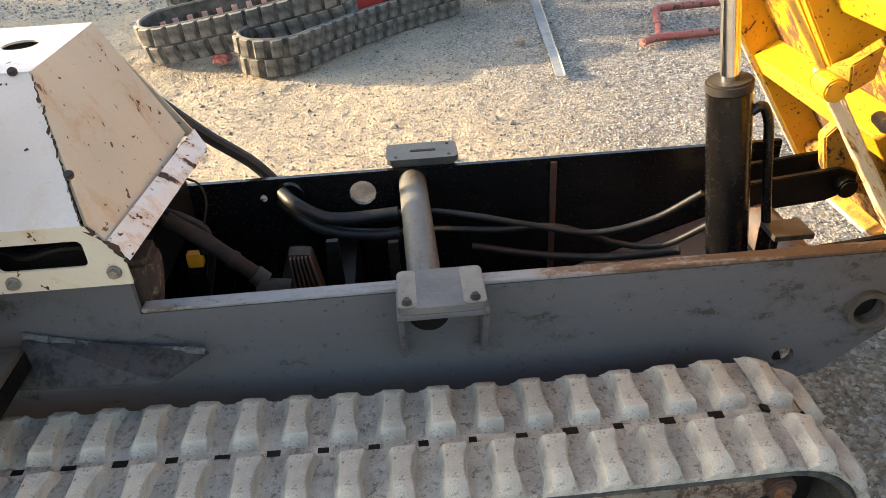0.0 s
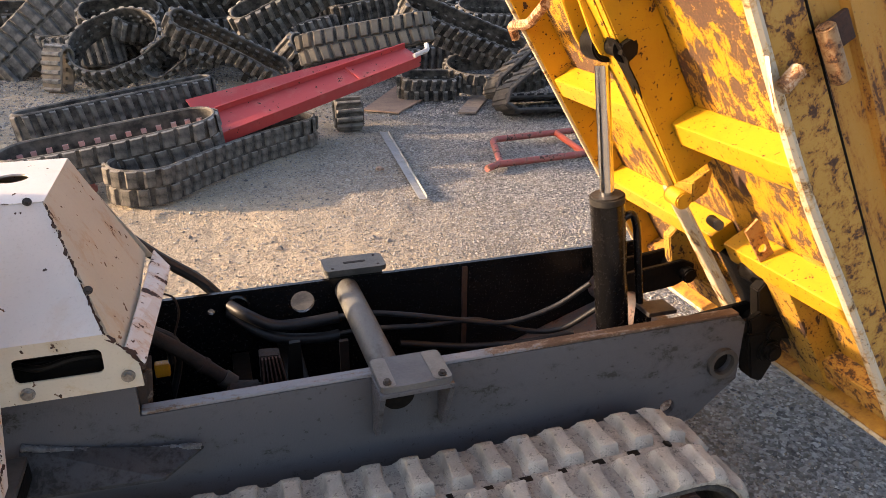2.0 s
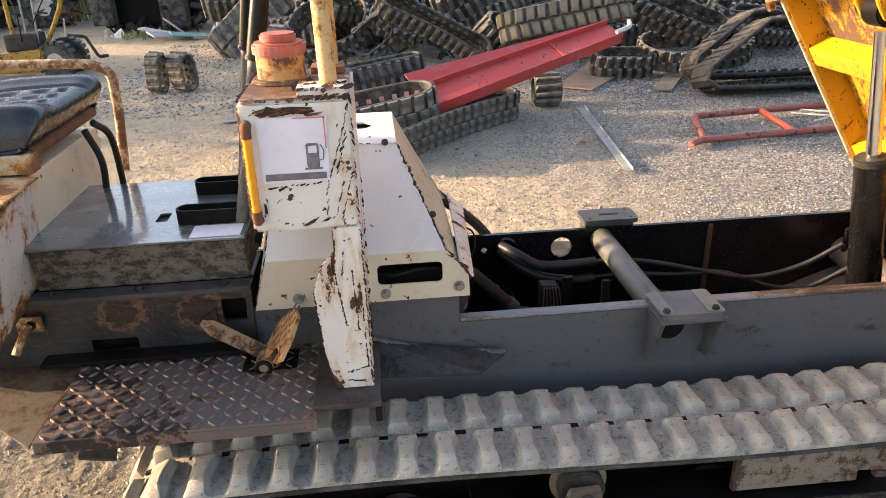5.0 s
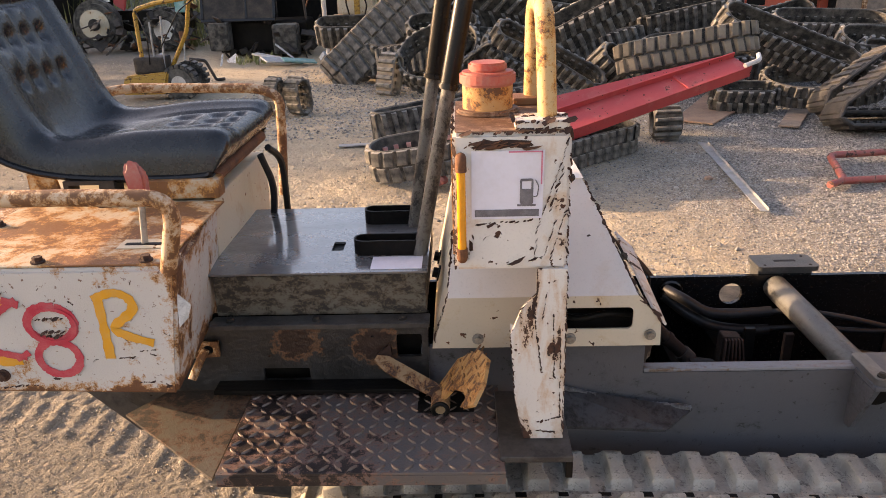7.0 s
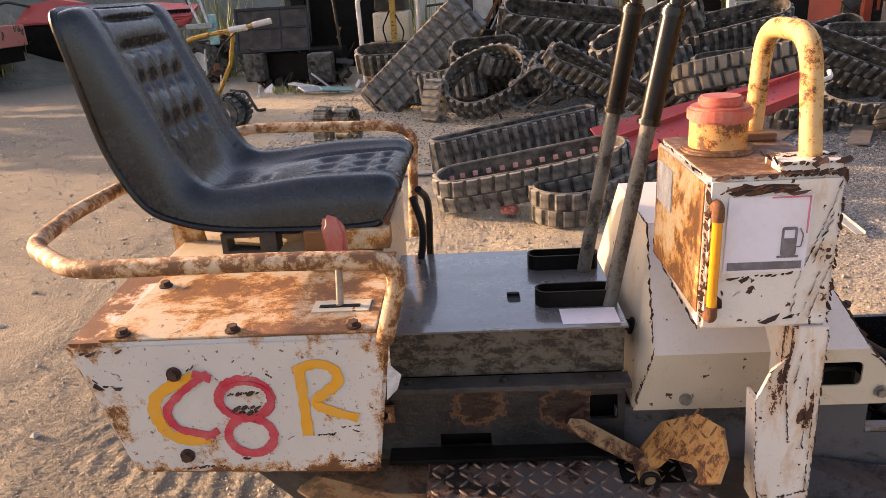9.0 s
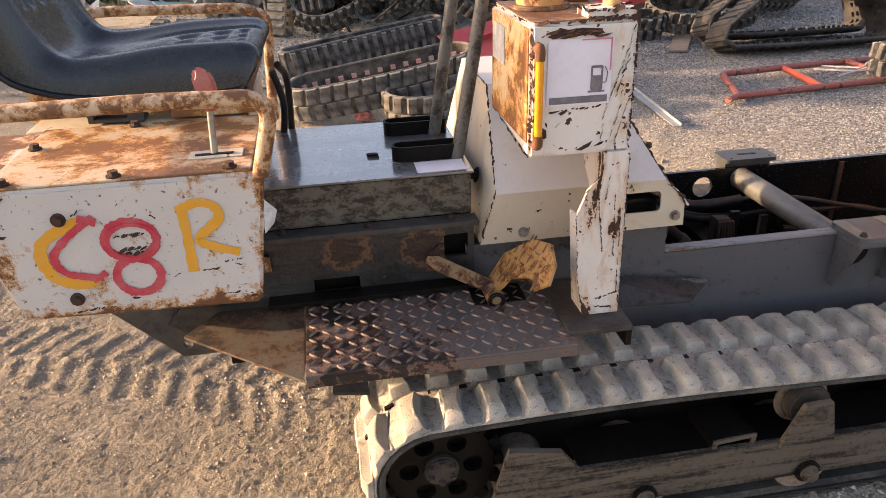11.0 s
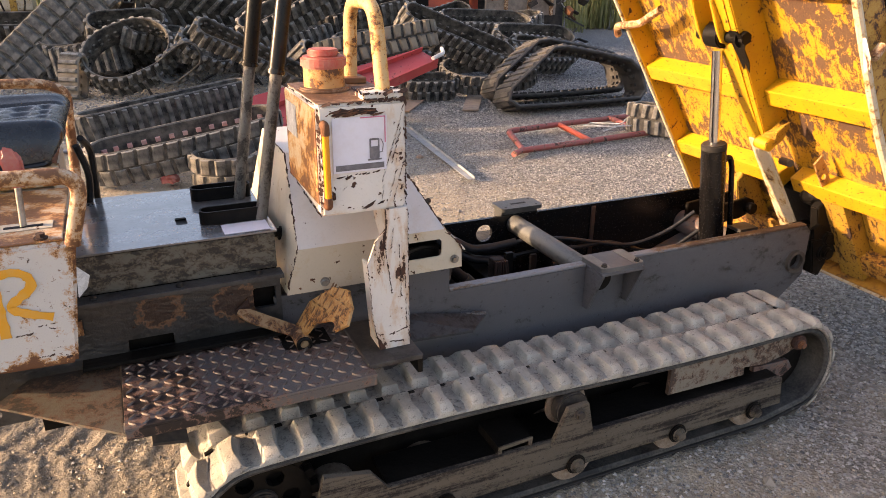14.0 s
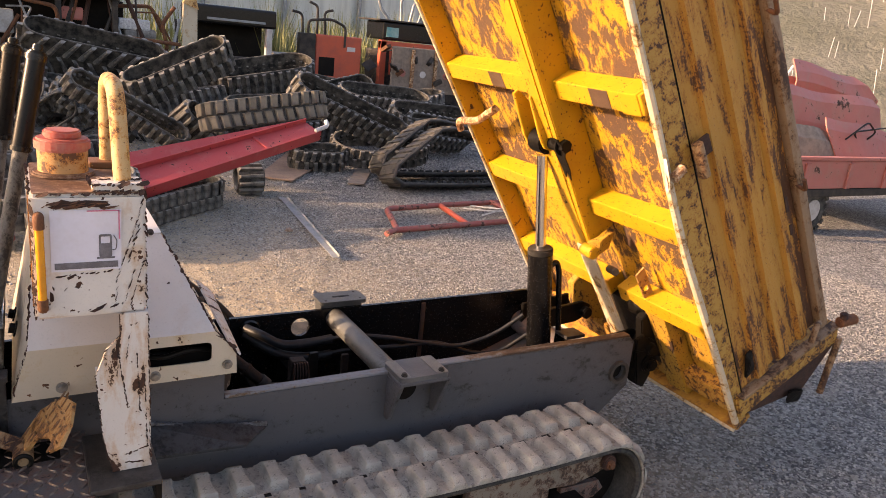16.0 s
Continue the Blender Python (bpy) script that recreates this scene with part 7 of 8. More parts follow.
loose_track("wide rubber track loop with a tan inside", (0.90, 7.6, 0.58), (2.02, 7.6, 0.80), (0, -0.3, 0.95), 0.26, 0.22, pitch=0.09, rows=1)
loose_track("tan muddy rubber track on top of the red beam", (0.42, 5.65, 0.47), (1.42, 5.6, 0.63), (0, 0.22, 0.97), 0.23, 0.17, lug_material=RUBBER_TAN, pitch=0.085, high=0.026, lug=0.80)
loose_track("grey rubber track sliding down the heap", (1.36, 6.25, 0.72), (2.50, 6.15, 0.26), (0.25, -0.6, 0.75), 0.26, 0.13, pitch=0.085, high=0.02)
loose_track("rubber track lying flat in a wide ring", (1.70, 6.0, 0.18), (2.64, 5.95, 0.22), (0, -0.2, 0.98), 0.18, 0.30, pitch=0.085, lug_material=RUBBER_DULL)
loose_track("large chevron rubber tyre band on the heap", (-0.80, 8.0, 0.86), (0.50, 8.0, 0.66), (0.1, -0.5, 0.85), 0.40, 0.17, pitch=0.135, rows=2, skew=0.115, high=0.045, lug=0.34)
loose_track("small rubber ring in the heap", (-0.58, 6.9, 0.52), (-0.12, 6.9, 0.30), (0, -0.6, 0.8), 0.18, 0.16, pitch=0.08)
loose_track("rubber track behind the heap with pale rims", (2.2, 7.2, 0.55), (3.3, 7.2, 0.50), (0, -0.3, 0.95), 0.24, 0.2, pitch=0.085, lug_material=RUBBER_GREY)
loose_track("rubber track at the heap's foot by the sheet", (1.25, 5.9, 0.13), (1.75, 5.85, 0.12), (0, -0.3, 0.95), 0.2, 0.10, pitch=0.08)
loose_track("chevron rubber band lying across others", (2.55, 6.6, 0.42), (3.55, 6.7, 0.36), (0, -0.5, 0.85), 0.26, 0.16, pitch=0.09, skew=0.04, rows=1)
loose_track("short worn rubber track beside the red frame", (2.46, 4.12, 0.12), (2.78, 3.46, 0.12), (0.1, 0, 1), 0.22, 0.11, pitch=0.085)
loose_track("black rubber track end propping the red beam", (0.63, 4.88, 0.12), (0.65, 5.12, 0.12), (1, 0, 0), 0.20, 0.10, pitch=0.055, rows=1)
rubber_track("rubber_track", "rubber track standing as a triangle loop on gravel", [(-0.60, 0, -0.235), (-0.2, 0, -0.245), (0.3, 0, -0.245), (0.66, 0, -0.24), (0.735, 0, -0.17), (0.70, 0, 0.02), (0.58, 0, 0.12), (0.25, 0, 0.20), (-0.10, 0, 0.265), (-0.22, 0, 0.255), (-0.45, 0, 0.09), (-0.66, 0, -0.06), (-0.70, 0, -0.17)], 0.30, Matrix.Translation((2.50, 5.08, 0.27)) @ pose(0, 0, 0, -14, 0, 0), material=RUBBER_BLACK, pitch=0.09, high=0.012, rows=1, thick=0.03)
rubber_track("rubber_track", "second black rubber track standing close behind another", [(-0.60, 0, -0.235), (-0.2, 0, -0.245), (0.3, 0, -0.245), (0.66, 0, -0.24), (0.735, 0, -0.17), (0.70, 0, 0.02), (0.58, 0, 0.12), (0.25, 0, 0.20), (-0.10, 0, 0.265), (-0.22, 0, 0.255), (-0.45, 0, 0.09), (-0.66, 0, -0.06), (-0.70, 0, -0.17)], 0.30, Matrix.Translation((2.56, 5.44, 0.29)) @ pose(0, 0, 0, -14, 0, 0), material=RUBBER_BLACK, pitch=0.09, high=0.012, rows=1, thick=0.03)

rng = random.Random(11)
for i in range(30):
    x = -1.9 + 0.185 * i + rng.uniform(-0.2, 0.2)
    y = 8.2 + rng.uniform(-0.9, 1.0) - 0.22 * max(0, x)
    z = 0.16 + rng.uniform(0, 0.38)
    a, b = rng.uniform(-0.6, 0.6), rng.uniform(-0.25, 0.25)
    d = Vector((math.cos(a), math.sin(a), b)) * rng.uniform(0.35, 0.6)
    c = Vector((x, y, z))
    loose_track(rng.choice(["old black rubber track thrown on the heap", "dusty worn rubber track in the heap", "bent rubber track among other scrap tracks"]), c - d, c + d, (rng.uniform(-0.3, 0.3), rng.uniform(-0.9, 0.1), 0.8), rng.uniform(0.18, 0.34), rng.uniform(0.10, 0.24), rng.uniform(-0.05, 0.06), pitch=0.09, high=0.026, rows=rng.choice((1, 2)), skew=rng.uniform(0, 0.03))


def red_beam():
    p, q = Vector((-0.43, 4.25, 0.225)), Vector((1.08, 4.88, 0.535))
    b = thing("red_beam", "faded red folded steel beam propped on the tracks", "steel beam", between(p, q, (-0.5, 0.8, 0.30)))
    h = (q - p).length / 2
    def slab(name, y0, y1, z0, z1, word=""):
        """A strip along the beam; y0 and y1 are (wide end, narrow end)."""
        part(name, hull([(x, y[k], z) for k, x in enumerate((-h, h)) for y in (y0, y1) for z in (z0, z1)], 0.0015), RED_PAINT, b, word)

    slab("web", (-0.13, -0.085), (0.085, 0.075), 0.0, 0.006)
    slab("flange", (-0.142, -0.097), (-0.1305, -0.0855), -0.055, 0.022)
    slab("flange", (0.086, 0.0755), (0.097, 0.0865), -0.02, 0.040)
    part("fold", hull([(-h * 0.86, 0.10, 0.030), (-h * 0.86, 0.22, 0.062), (h * 0.9, 0.088, 0.036), (-h * 0.86, 0.10, 0.024), (-h * 0.86, 0.22, 0.056), (h * 0.9, 0.094, 0.030)]), RED_PAINT, b, "paler tapering folded sheet")
    part("stiffener", box((0.32, -0.098, 0.0065), (0.345, 0.076, 0.016), 0.002), RED_PAINT, b)
    for x in (-0.55, 0.35, 0.78):
        part("bolt_hole", rod((x, -0.1375 + 0.0225 * (x + h) / h, -0.02), (x, -0.125 + 0.0225 * (x + h) / h, -0.02), 0.013, 12), DARK, b)
    part("shackle", tube(bent([(h - 0.05, -0.08, 0.03), (h + 0.07, -0.08, 0.04), (h + 0.10, -0.03, 0.05)], 0.02), 0.016, 8), WHITE_PLAIN, b, "pale end hook", True)


red_beam()

strip = thing("steel_strip", "galvanised steel strip lying on the gravel", "steel strip", pose(0.775, 4.07, 0.010, 0, 0, 0))
part("web", hull([(0.045, 0.74, 0), (0.105, 0.735, 0), (-0.088, -0.72, 0), (-0.048, -0.725, 0), (0.045, 0.74, 0.004), (0.105, 0.735, 0.004), (-0.088, -0.72, 0.004), (-0.048, -0.725, 0.004)]), GALV, strip)
part("lip", hull([(0.101, 0.735, 0.0), (0.105, 0.735, 0.018), (-0.052, -0.725, 0.0), (-0.048, -0.725, 0.018), (0.107, 0.735, 0.0), (-0.046, -0.725, 0)]), GALV, strip)

fr = thing("red_tube_frame", "red welded tube frame lying on the gravel", "tube frame", pose(0, 0, 0.030))
part("rail", tube(bent([(1.20, 3.71, 0.0), (1.32, 3.80, 0.0), (1.43, 4.22, 0.03), (2.00, 4.33, 0.02), (2.75, 4.42, 0.01)], 0.05), 0.021, 10), RED_TUBE, fr, "", True)
part("rail", tube([(1.30, 3.78, 0), (1.90, 3.84, 0.0), (2.60, 3.92, 0.0)], 0.021, 10), RED_TUBE, fr, "", True)
part("rung", tube([(1.93, 4.32, 0.02), (1.90, 3.84, 0.0)], 0.021, 10), ORANGE_RED, fr, "", True)
part("rung", tube([(2.45, 4.38, 0.02), (2.45, 3.9, 0.0)], 0.021, 10), RED_TUBE, fr, "", True)

rng = random.Random(21)
for k in range(3):
    pts = [(2.1 + 0.16 * i + rng.uniform(-0.06, 0.06), 4.12 + rng.uniform(-0.14, 0.14), 0.012 + rng.uniform(0, 0.03)) for i in range(7)]
    part("cord", tube(smooth_path(pts, 6), 0.006, 6), OLD_STICKER, fr, "tangled white cord", True)

for pts, name, mat in (([(0.86, 5.55), (1.10, 5.36), (2.0, 6.6), (1.6, 6.9)], "sheet_panel", CARD), ([(1.55, 5.25), (1.68, 5.20), (2.05, 5.85), (1.92, 5.92)], "plank", WOOD)):
    ob = thing(name, "brown flat sheet lying by the heap" if name == "sheet_panel" else "grey wooden plank on the gravel", "board", pose(0, 0, 0.010))
    part("board", plate(pts, 0.012), mat, ob)


def lump(name, label, category, at, r, mat, seed, flat=0.6):
    bm = bmesh.new()
    bmesh.ops.create_icosphere(bm, subdivisions=3, radius=r)
    for v in bm.verts:
        k = 1 + 0.4 * noise.noise(v.co * (2.2 / r) + Vector((seed, 0, 0))) + 0.12 * noise.noise(v.co * (7 / r))
        v.co = Vector((v.co.x * k, v.co.y * k, max(-0.25 * r, v.co.z * k * flat)))
    top = thing(name, label, category, Matrix.Translation(at))
    part("body", bm, mat, top, "", True)


loose_track("short pale rubber track folded upright beside the heap", (-1.53, 7.05, 0.01), (-1.47, 7.1, 0.40), (0.85, -0.5, 0.05), 0.20, 0.085, pitch=0.075, high=0.018, rows=1, material=RUBBER_TAN, lug_material=RUBBER_GREY)
loose_track("short black rubber track folded upright on the sand", (-2.20, 6.16, 0.02), (-2.22, 6.12, 0.33), (0.8, -0.55, 0), 0.17, 0.085, pitch=0.07, high=0.012, rows=1, material=RUBBER_DUST)
loose_track("short bluish rubber track folded upright on the sand", (-2.42, 6.10, 0.02), (-2.40, 6.10, 0.34), (0.9, -0.3, 0), 0.13, 0.075, pitch=0.07, high=0.012, rows=1, material=RUBBER_DUST)
lump("red_stone", "small red broken brick piece", "brick", (-0.95, 3.95, 0.03), 0.05, RED_PLASTIC, 7, 0.7)
lump("red_stone", "reddish stone on the gravel", "stone", (0.62, 3.95, 0.01), 0.022, CARD, 8, 0.7)


# ---- machines beyond the heap ----
def wheel(parent, at, r, wide, name="wheel", axis=(0, 1, 0)):
    at, axis = Vector(at), Vector(axis)
    w = part(name, rod(at - axis * wide / 2, at + axis * wide / 2, r, 26, bevel=r * 0.12), RUBBER, parent, "black rubber tyre", True)
    part("rim", rod(at - axis * (wide / 2 + 0.006), at + axis * (wide / 2 + 0.006), r * 0.52, 18, bevel=0.01), WHITE_PLAIN, w, "dusty rim", True)
    bm = bmesh.new()
    side = axis.orthogonal().normalized()
    for k in range(18):
        turn = Matrix.Rotation(2 * math.pi * k / 18, 4, axis)
        box((-0.02, -wide / 2, r - 0.01), (0.02, wide / 2, r + 0.02), 0, bm, Matrix.Translation(at) @ turn @ axis.to_track_quat("Y", "Z").to_matrix().to_4x4())
    tagged(part("tyre_lugs", bm, RUBBER, w), kind="stuff")
    return w


def pipes(parent, runs, r, mat, name="tube"):
    for pts in runs:
        part(name, tube(bent(pts, 0.06, 5), r, 8), mat, parent, "", True)


m = thing("red_cabinet_machine", "red painted machine cabinet with a black opening", "machine", pose(0, 0, 0))
part("panel", box((2.74, 9.5, 0.46), (3.42, 9.56, 1.15), 0.02), ORANGE_RED, m)
part("opening", box((2.79, 9.49, 0.60), (3.02, 9.4995, 0.85), 0.004), DARK, m)
part("plate", box((3.20, 9.49, 0.95), (3.32, 9.4995, 1.01), 0), WHITE_PLAIN, m)
part("frame", box((2.50, 9.48, 0.1), (2.73, 9.60, 1.15), 0.01), DARK_METAL, m)
part("body", box((2.76, 9.57, 0.05), (3.40, 10.2, 0.95), 0.02), DARK_METAL, m)
pipes(m, [[(2.62, 9.5, 1.1), (2.62, 9.5, 1.32), (2.95, 9.5, 1.36), (3.16, 9.5, 1.28), (3.16, 9.5, 1.0)], [(2.58, 9.6, 1.1), (2.56, 9.6, 1.40), (2.42, 9.6, 1.42)], [(2.78, 9.6, 1.1), (2.78, 9.6, 1.52), (2.66, 9.6, 1.56)], [(2.90, 9.6, 1.1), (2.88, 9.6, 1.45), (3.0, 9.6, 1.48)]], 0.018, DARK_METAL)

m = thing("orange_machine", "orange and black farm machine with levers", "machine", pose(0, 0, 0))
part("post", box((3.90, 9.9, 0.1), (4.0, 10.0, 1.15), 0.01), ORANGE_RED, m)
part("beam", box((3.90, 9.9, 1.02), (5.6, 10.0, 1.14), 0.01), ORANGE_RED, m)
part("hood", box((3.95, 9.95, 1.15), (5.6, 10.6, 1.42), 0.03), BLACK, m)
part("top_sheet", box((3.85, 9.9, 1.425), (5.7, 10.7, 1.45), 0.01), DARK_METAL, m)
part("sign", box((4.0, 9.94, 1.2), (4.2, 9.9495, 1.34), 0), TEAL, m)
part("lower_body", box((4.0, 10.01, 0.05), (5.6, 10.7, 1.0), 0.03), DARK_METAL, m)
pipes(m, [[(4.3, 10.1, 1.45), (4.28, 10.1, 1.75), (4.34, 10.1, 1.85), (4.30, 10.1, 2.0)], [(4.45, 10.1, 1.45), (4.5, 10.1, 1.72), (4.66, 10.1, 1.82), (4.62, 10.1, 1.98)], [(4.6, 10.1, 1.45), (4.65, 10.1, 1.62), (4.8, 10.1, 1.68), (4.82, 10.1, 1.8)], [(4.1, 10.1, 1.45), (3.95, 10.1, 1.6), (3.9, 10.1, 1.75)]], 0.022, GALV)
for x in (4.05, 4.15):
    part("grille_bar", box((x, 9.88, 0.65), (x + 0.03, 9.899, 1.0), 0), ORANGE_RED, m)

m = thing("brown_tailboard", "brown rusty tailboard with upright battens", "tailboard", pose(0, 0, 0))
part("board", box((3.82, 9.30, 0.45), (5.0, 9.34, 1.09), 0.02), WOOD, m)
for x in (4.12, 4.50, 4.88):
    part("batten", box((x, 9.26, 0.45), (x + 0.05, 9.299, 1.06), 0.008), TUBE_RUST, m)
for x, mat in ((4.0, PINK_PAINT), (4.33, WHITE_PLAIN), (4.72, PINK_PAINT)):
    part("sticker", rod((x, 9.299, 0.72), (x, 9.292, 0.72), 0.05, 10), mat, m)
part("leg", box((3.9, 9.31, 0.0), (4.0, 9.33, 0.45), 0), DARK_METAL, m)

m = thing("black_machine", "black machine body with an open bay", "machine", pose(0, 0, 0))
part("lid", box((1.08, 9.4, 1.15), (2.15, 10.2, 1.38), 0.03), BLACK, m)
part("bar", box((1.25, 9.38, 1.2), (2.0, 9.395, 1.23), 0.004), GALV, m)
part("post", box((2.02, 9.4, 0.7), (2.10, 9.5, 1.15), 0.01), WHITE_PLAIN, m)
part("back", box((1.1, 9.9, 0.0), (2.1, 10.2, 1.15), 0.02), DARK, m)
part("base", box((1.05, 9.3, 0.0), (2.15, 10.2, 0.70), 0.04), DARK_METAL, m)
part("beam", box((2.16, 9.55, 0.72), (2.75, 9.7, 0.86), 0.01), GALV, m, "pale steel beam")
m = thing("grey_body_panel", "dark grey ribbed vehicle panel", "panel", pose(0, 0, 0))
part("sheet", box((1.20, 8.85, 0.25), (2.25, 8.95, 0.80), 0.03), DARK_METAL, m)
for x in (1.45, 1.75, 2.05):
    part("rib", box((x, 8.83, 0.3), (x + 0.03, 8.849, 0.75), 0.005), DARK_METAL, m)

m = thing("upright_sheet", "cream and orange weathered upright sheet", "panel", pose(0, 0, 0))
part("sheet", plate([(0.88, 0.0), (1.06, 0.0), (1.06, 1.30), (1.0, 1.42), (0.90, 1.36)], 0.06, upright(9.0)), CREAM, m)
part("cap", plate([(0.89, 1.36), (1.07, 1.30), (1.02, 1.50), (0.97, 1.52)], 0.07, upright(8.98)), ORANGE_TUBE, m, "orange top")

m = thing("scrap_frame", "tangled dark scrap frame with white boxes", "scrap", pose(0, 0, 0))
part("roof", box((-1.2, 8.9, 1.30), (0.2, 9.6, 1.40), 0.03), DARK_METAL, m)
part("back", box((-1.3, 9.5, 0.2), (0.3, 9.7, 1.3), 0.02), DARK, m)
for x in (-1.15, -0.45, 0.12):
    part("post", box((x, 8.95, 0.3), (x + 0.06, 9.02, 1.3), 0.008), DARK_METAL, m)
part("crate", box((-1.1, 9.05, 0.85), (-0.85, 9.3, 1.1), 0.02), WHITE_PLAIN, m, "dirty white crate")
part("bag", box((0.25, 9.0, 0.9), (0.6, 9.2, 1.02), 0.04), PLUM, m)
pipes(m, [[(-0.75, 9.0, 1.22), (-0.45, 8.95, 1.18), (-0.42, 8.95, 1.0), (-0.7, 8.95, 0.95)], [(0.2, 9.1, 1.25), (0.55, 9.1, 1.28), (0.68, 9.1, 1.0)], [(0.55, 9.0, 0.7), (0.72, 9.0, 0.8), (0.66, 9.0, 1.1), (0.8, 9.0, 1.3)], [(0.15, 8.9, 0.92), (0.85, 8.9, 0.88)]], 0.022, RUST)

rng = random.Random(77)
for k in range(22):
    x = -1.3 + 0.105 * k + rng.uniform(-0.05, 0.05)
    lean, top = rng.uniform(-0.35, 0.35), rng.uniform(0.9, 1.55)
    pts = [(x, 9.0 + rng.uniform(-0.1, 0.3), 0.05), (x + 0.3 * lean, 9.0, 0.6 * top), (x + lean, 9.05, top)]
    if k % 3 == 0:
        pts.append((x + lean + rng.choice((-0.25, 0.25)), 9.05, top - 0.02))
    pipes(m, [pts], rng.uniform(0.010, 0.026), (DARK_METAL, RUST, RUST_DARK, GALV)[k % 4], "strut")
for x, y, z, w, h, mat, word in ((-0.98, 8.98, 1.40, 0.30, 0.16, GALV, "pale grey box"), (-0.30, 9.02, 1.12, 0.26, 0.14, PINK_PAINT, "faded red casing"), (0.36, 9.0, 1.06, 0.34, 0.12, OLD_STICKER, "dirty white plastic")):
    part("casing", box((x - w / 2, y, z - h / 2), (x + w / 2, y + 0.25, z + h / 2), 0.02), mat, m, word)

m = thing("white_machine", "dirty white walk-behind machine with a bent tube frame and rusty front", "machine", pose(0, 0, 0))
part("body", box((-2.36, 9.55, 0.62), (-1.90, 10.1, 0.98), 0.03), CREAM, m, "dirty cream casing")
part("tray", hull([(-2.44, 9.44, 0.60), (-1.84, 9.44, 0.60), (-2.40, 9.44, 0.46), (-1.90, 9.44, 0.46), (-2.44, 9.7, 0.62), (-1.84, 9.7, 0.62), (-2.40, 9.7, 0.46), (-1.90, 9.7, 0.46)], 0.012), CARD, m, "rusty pink tray")
part("front", hull([(-2.50, 9.43, 0.42), (-2.28, 9.43, 0.42), (-2.52, 9.43, 0.02), (-2.34, 9.43, 0.02), (-2.50, 9.52, 0.44), (-2.28, 9.52, 0.44), (-2.52, 9.52, 0.02), (-2.34, 9.52, 0.02)], 0.015), TUBE_RUST, m, "rusty front plate")
part("front", hull([(-2.20, 9.43, 0.42), (-2.06, 9.43, 0.42), (-2.20, 9.43, 0.10), (-2.10, 9.43, 0.10), (-2.20, 9.52, 0.44), (-2.06, 9.52, 0.44), (-2.20, 9.52, 0.10), (-2.10, 9.52, 0.10)], 0.015), TUBE_RUST, m, "rusty front plate")
pipes(m, [[(-2.50, 9.45, 0.15), (-2.52, 9.45, 1.15), (-2.42, 9.45, 1.22), (-2.05, 9.45, 1.30), (-2.0, 9.6, 1.30)], [(-1.80, 9.45, 0.50), (-1.76, 9.45, 1.10), (-1.86, 9.45, 1.28), (-2.05, 9.45, 1.34)], [(-2.44, 9.5, 1.20), (-2.40, 9.7, 1.45), (-1.9, 9.7, 1.45)]], 0.030, WHITE_PLAIN, "frame_tube")
part("screen", box((-2.34, 9.66, 0.99), (-1.95, 10.0, 1.20), 0.03), DARK_METAL, m)
part("post", box((-2.12, 9.38, 0.62), (-2.05, 9.43, 1.62), 0.006), MUSTARD, m, "mustard post")
pipes(m, [[(-2.12, 9.36, 1.0), (-2.22, 9.34, 0.8), (-2.16, 9.34, 0.55), (-2.28, 9.36, 0.35)], [(-2.05, 9.36, 0.95), (-1.95, 9.34, 0.75), (-2.02, 9.34, 0.5)]], 0.010, BLACK, "cable")
part("skid", box((-2.45, 9.6, 0.02), (-1.85, 10.1, 0.44), 0.03), DARK, m, "black underside")

m = thing("black_panel_machine", "dark machine with a framed black panel leaning on it", "machine", pose(0, 0, 0))
lean = pose(-3.92, 10.5, 0.52, -14, 0, 0)
part("panel", box((-0.50, -0.015, 0.0), (0.50, 0.015, 0.58), 0.012, m=lean), DARK_METAL, m, "scratched dark brown panel")
for lo, hi in (((-0.53, -0.03, -0.02), (0.53, 0.03, 0.02)), ((-0.53, -0.03, 0.56), (0.53, 0.03, 0.60)), ((-0.53, -0.03, 0.02), (-0.49, 0.03, 0.56)), ((0.49, -0.03, 0.02), (0.53, 0.03, 0.56)), ((-0.5, -0.028, 0.30), (0.5, -0.016, 0.33)), ((0.10, -0.028, 0.02), (0.13, -0.016, 0.56))):
    part("panel_frame", box(lo, hi, 0.006, m=lean), BLACK, m)
part("rail", tube(bent([(-3.4, 10.6, 0.6), (-3.38, 10.6, 1.22), (-3.05, 10.7, 1.20), (-3.0, 10.7, 0.5)], 0.06), 0.018, 8), DARK_METAL, m, "", True)
part("base", box((-4.3, 10.7, 0.05), (-3.0, 11.3, 0.50), 0.04), DARK, m)
part("foot", box((-4.34, 10.36, 0.12), (-4.06, 10.62, 0.50), 0.03), RUBBER, m, "torn rubber flap")
part("foot", box((-3.45, 10.40, 0.05), (-3.10, 10.70, 0.46), 0.04), RUBBER, m, "torn rubber flap")
m = thing("dark_shed", "dark open-fronted shed with a flat roof", "shed", pose(0, 0, 0))
part("back", box((-4.0, 13.2, 0), (-2.2, 13.3, 2.4), 0), DARK, m)
part("side", box((-4.1, 12.2, 0), (-4.0, 13.3, 2.4), 0), DARK_METAL, m)
part("side", box((-2.2, 12.2, 0), (-2.1, 13.3, 2.4), 0), DARK_METAL, m)
part("roof", box((-4.2, 12.0, 2.4), (-2.0, 13.4, 2.5), 0), DARK_METAL, m)

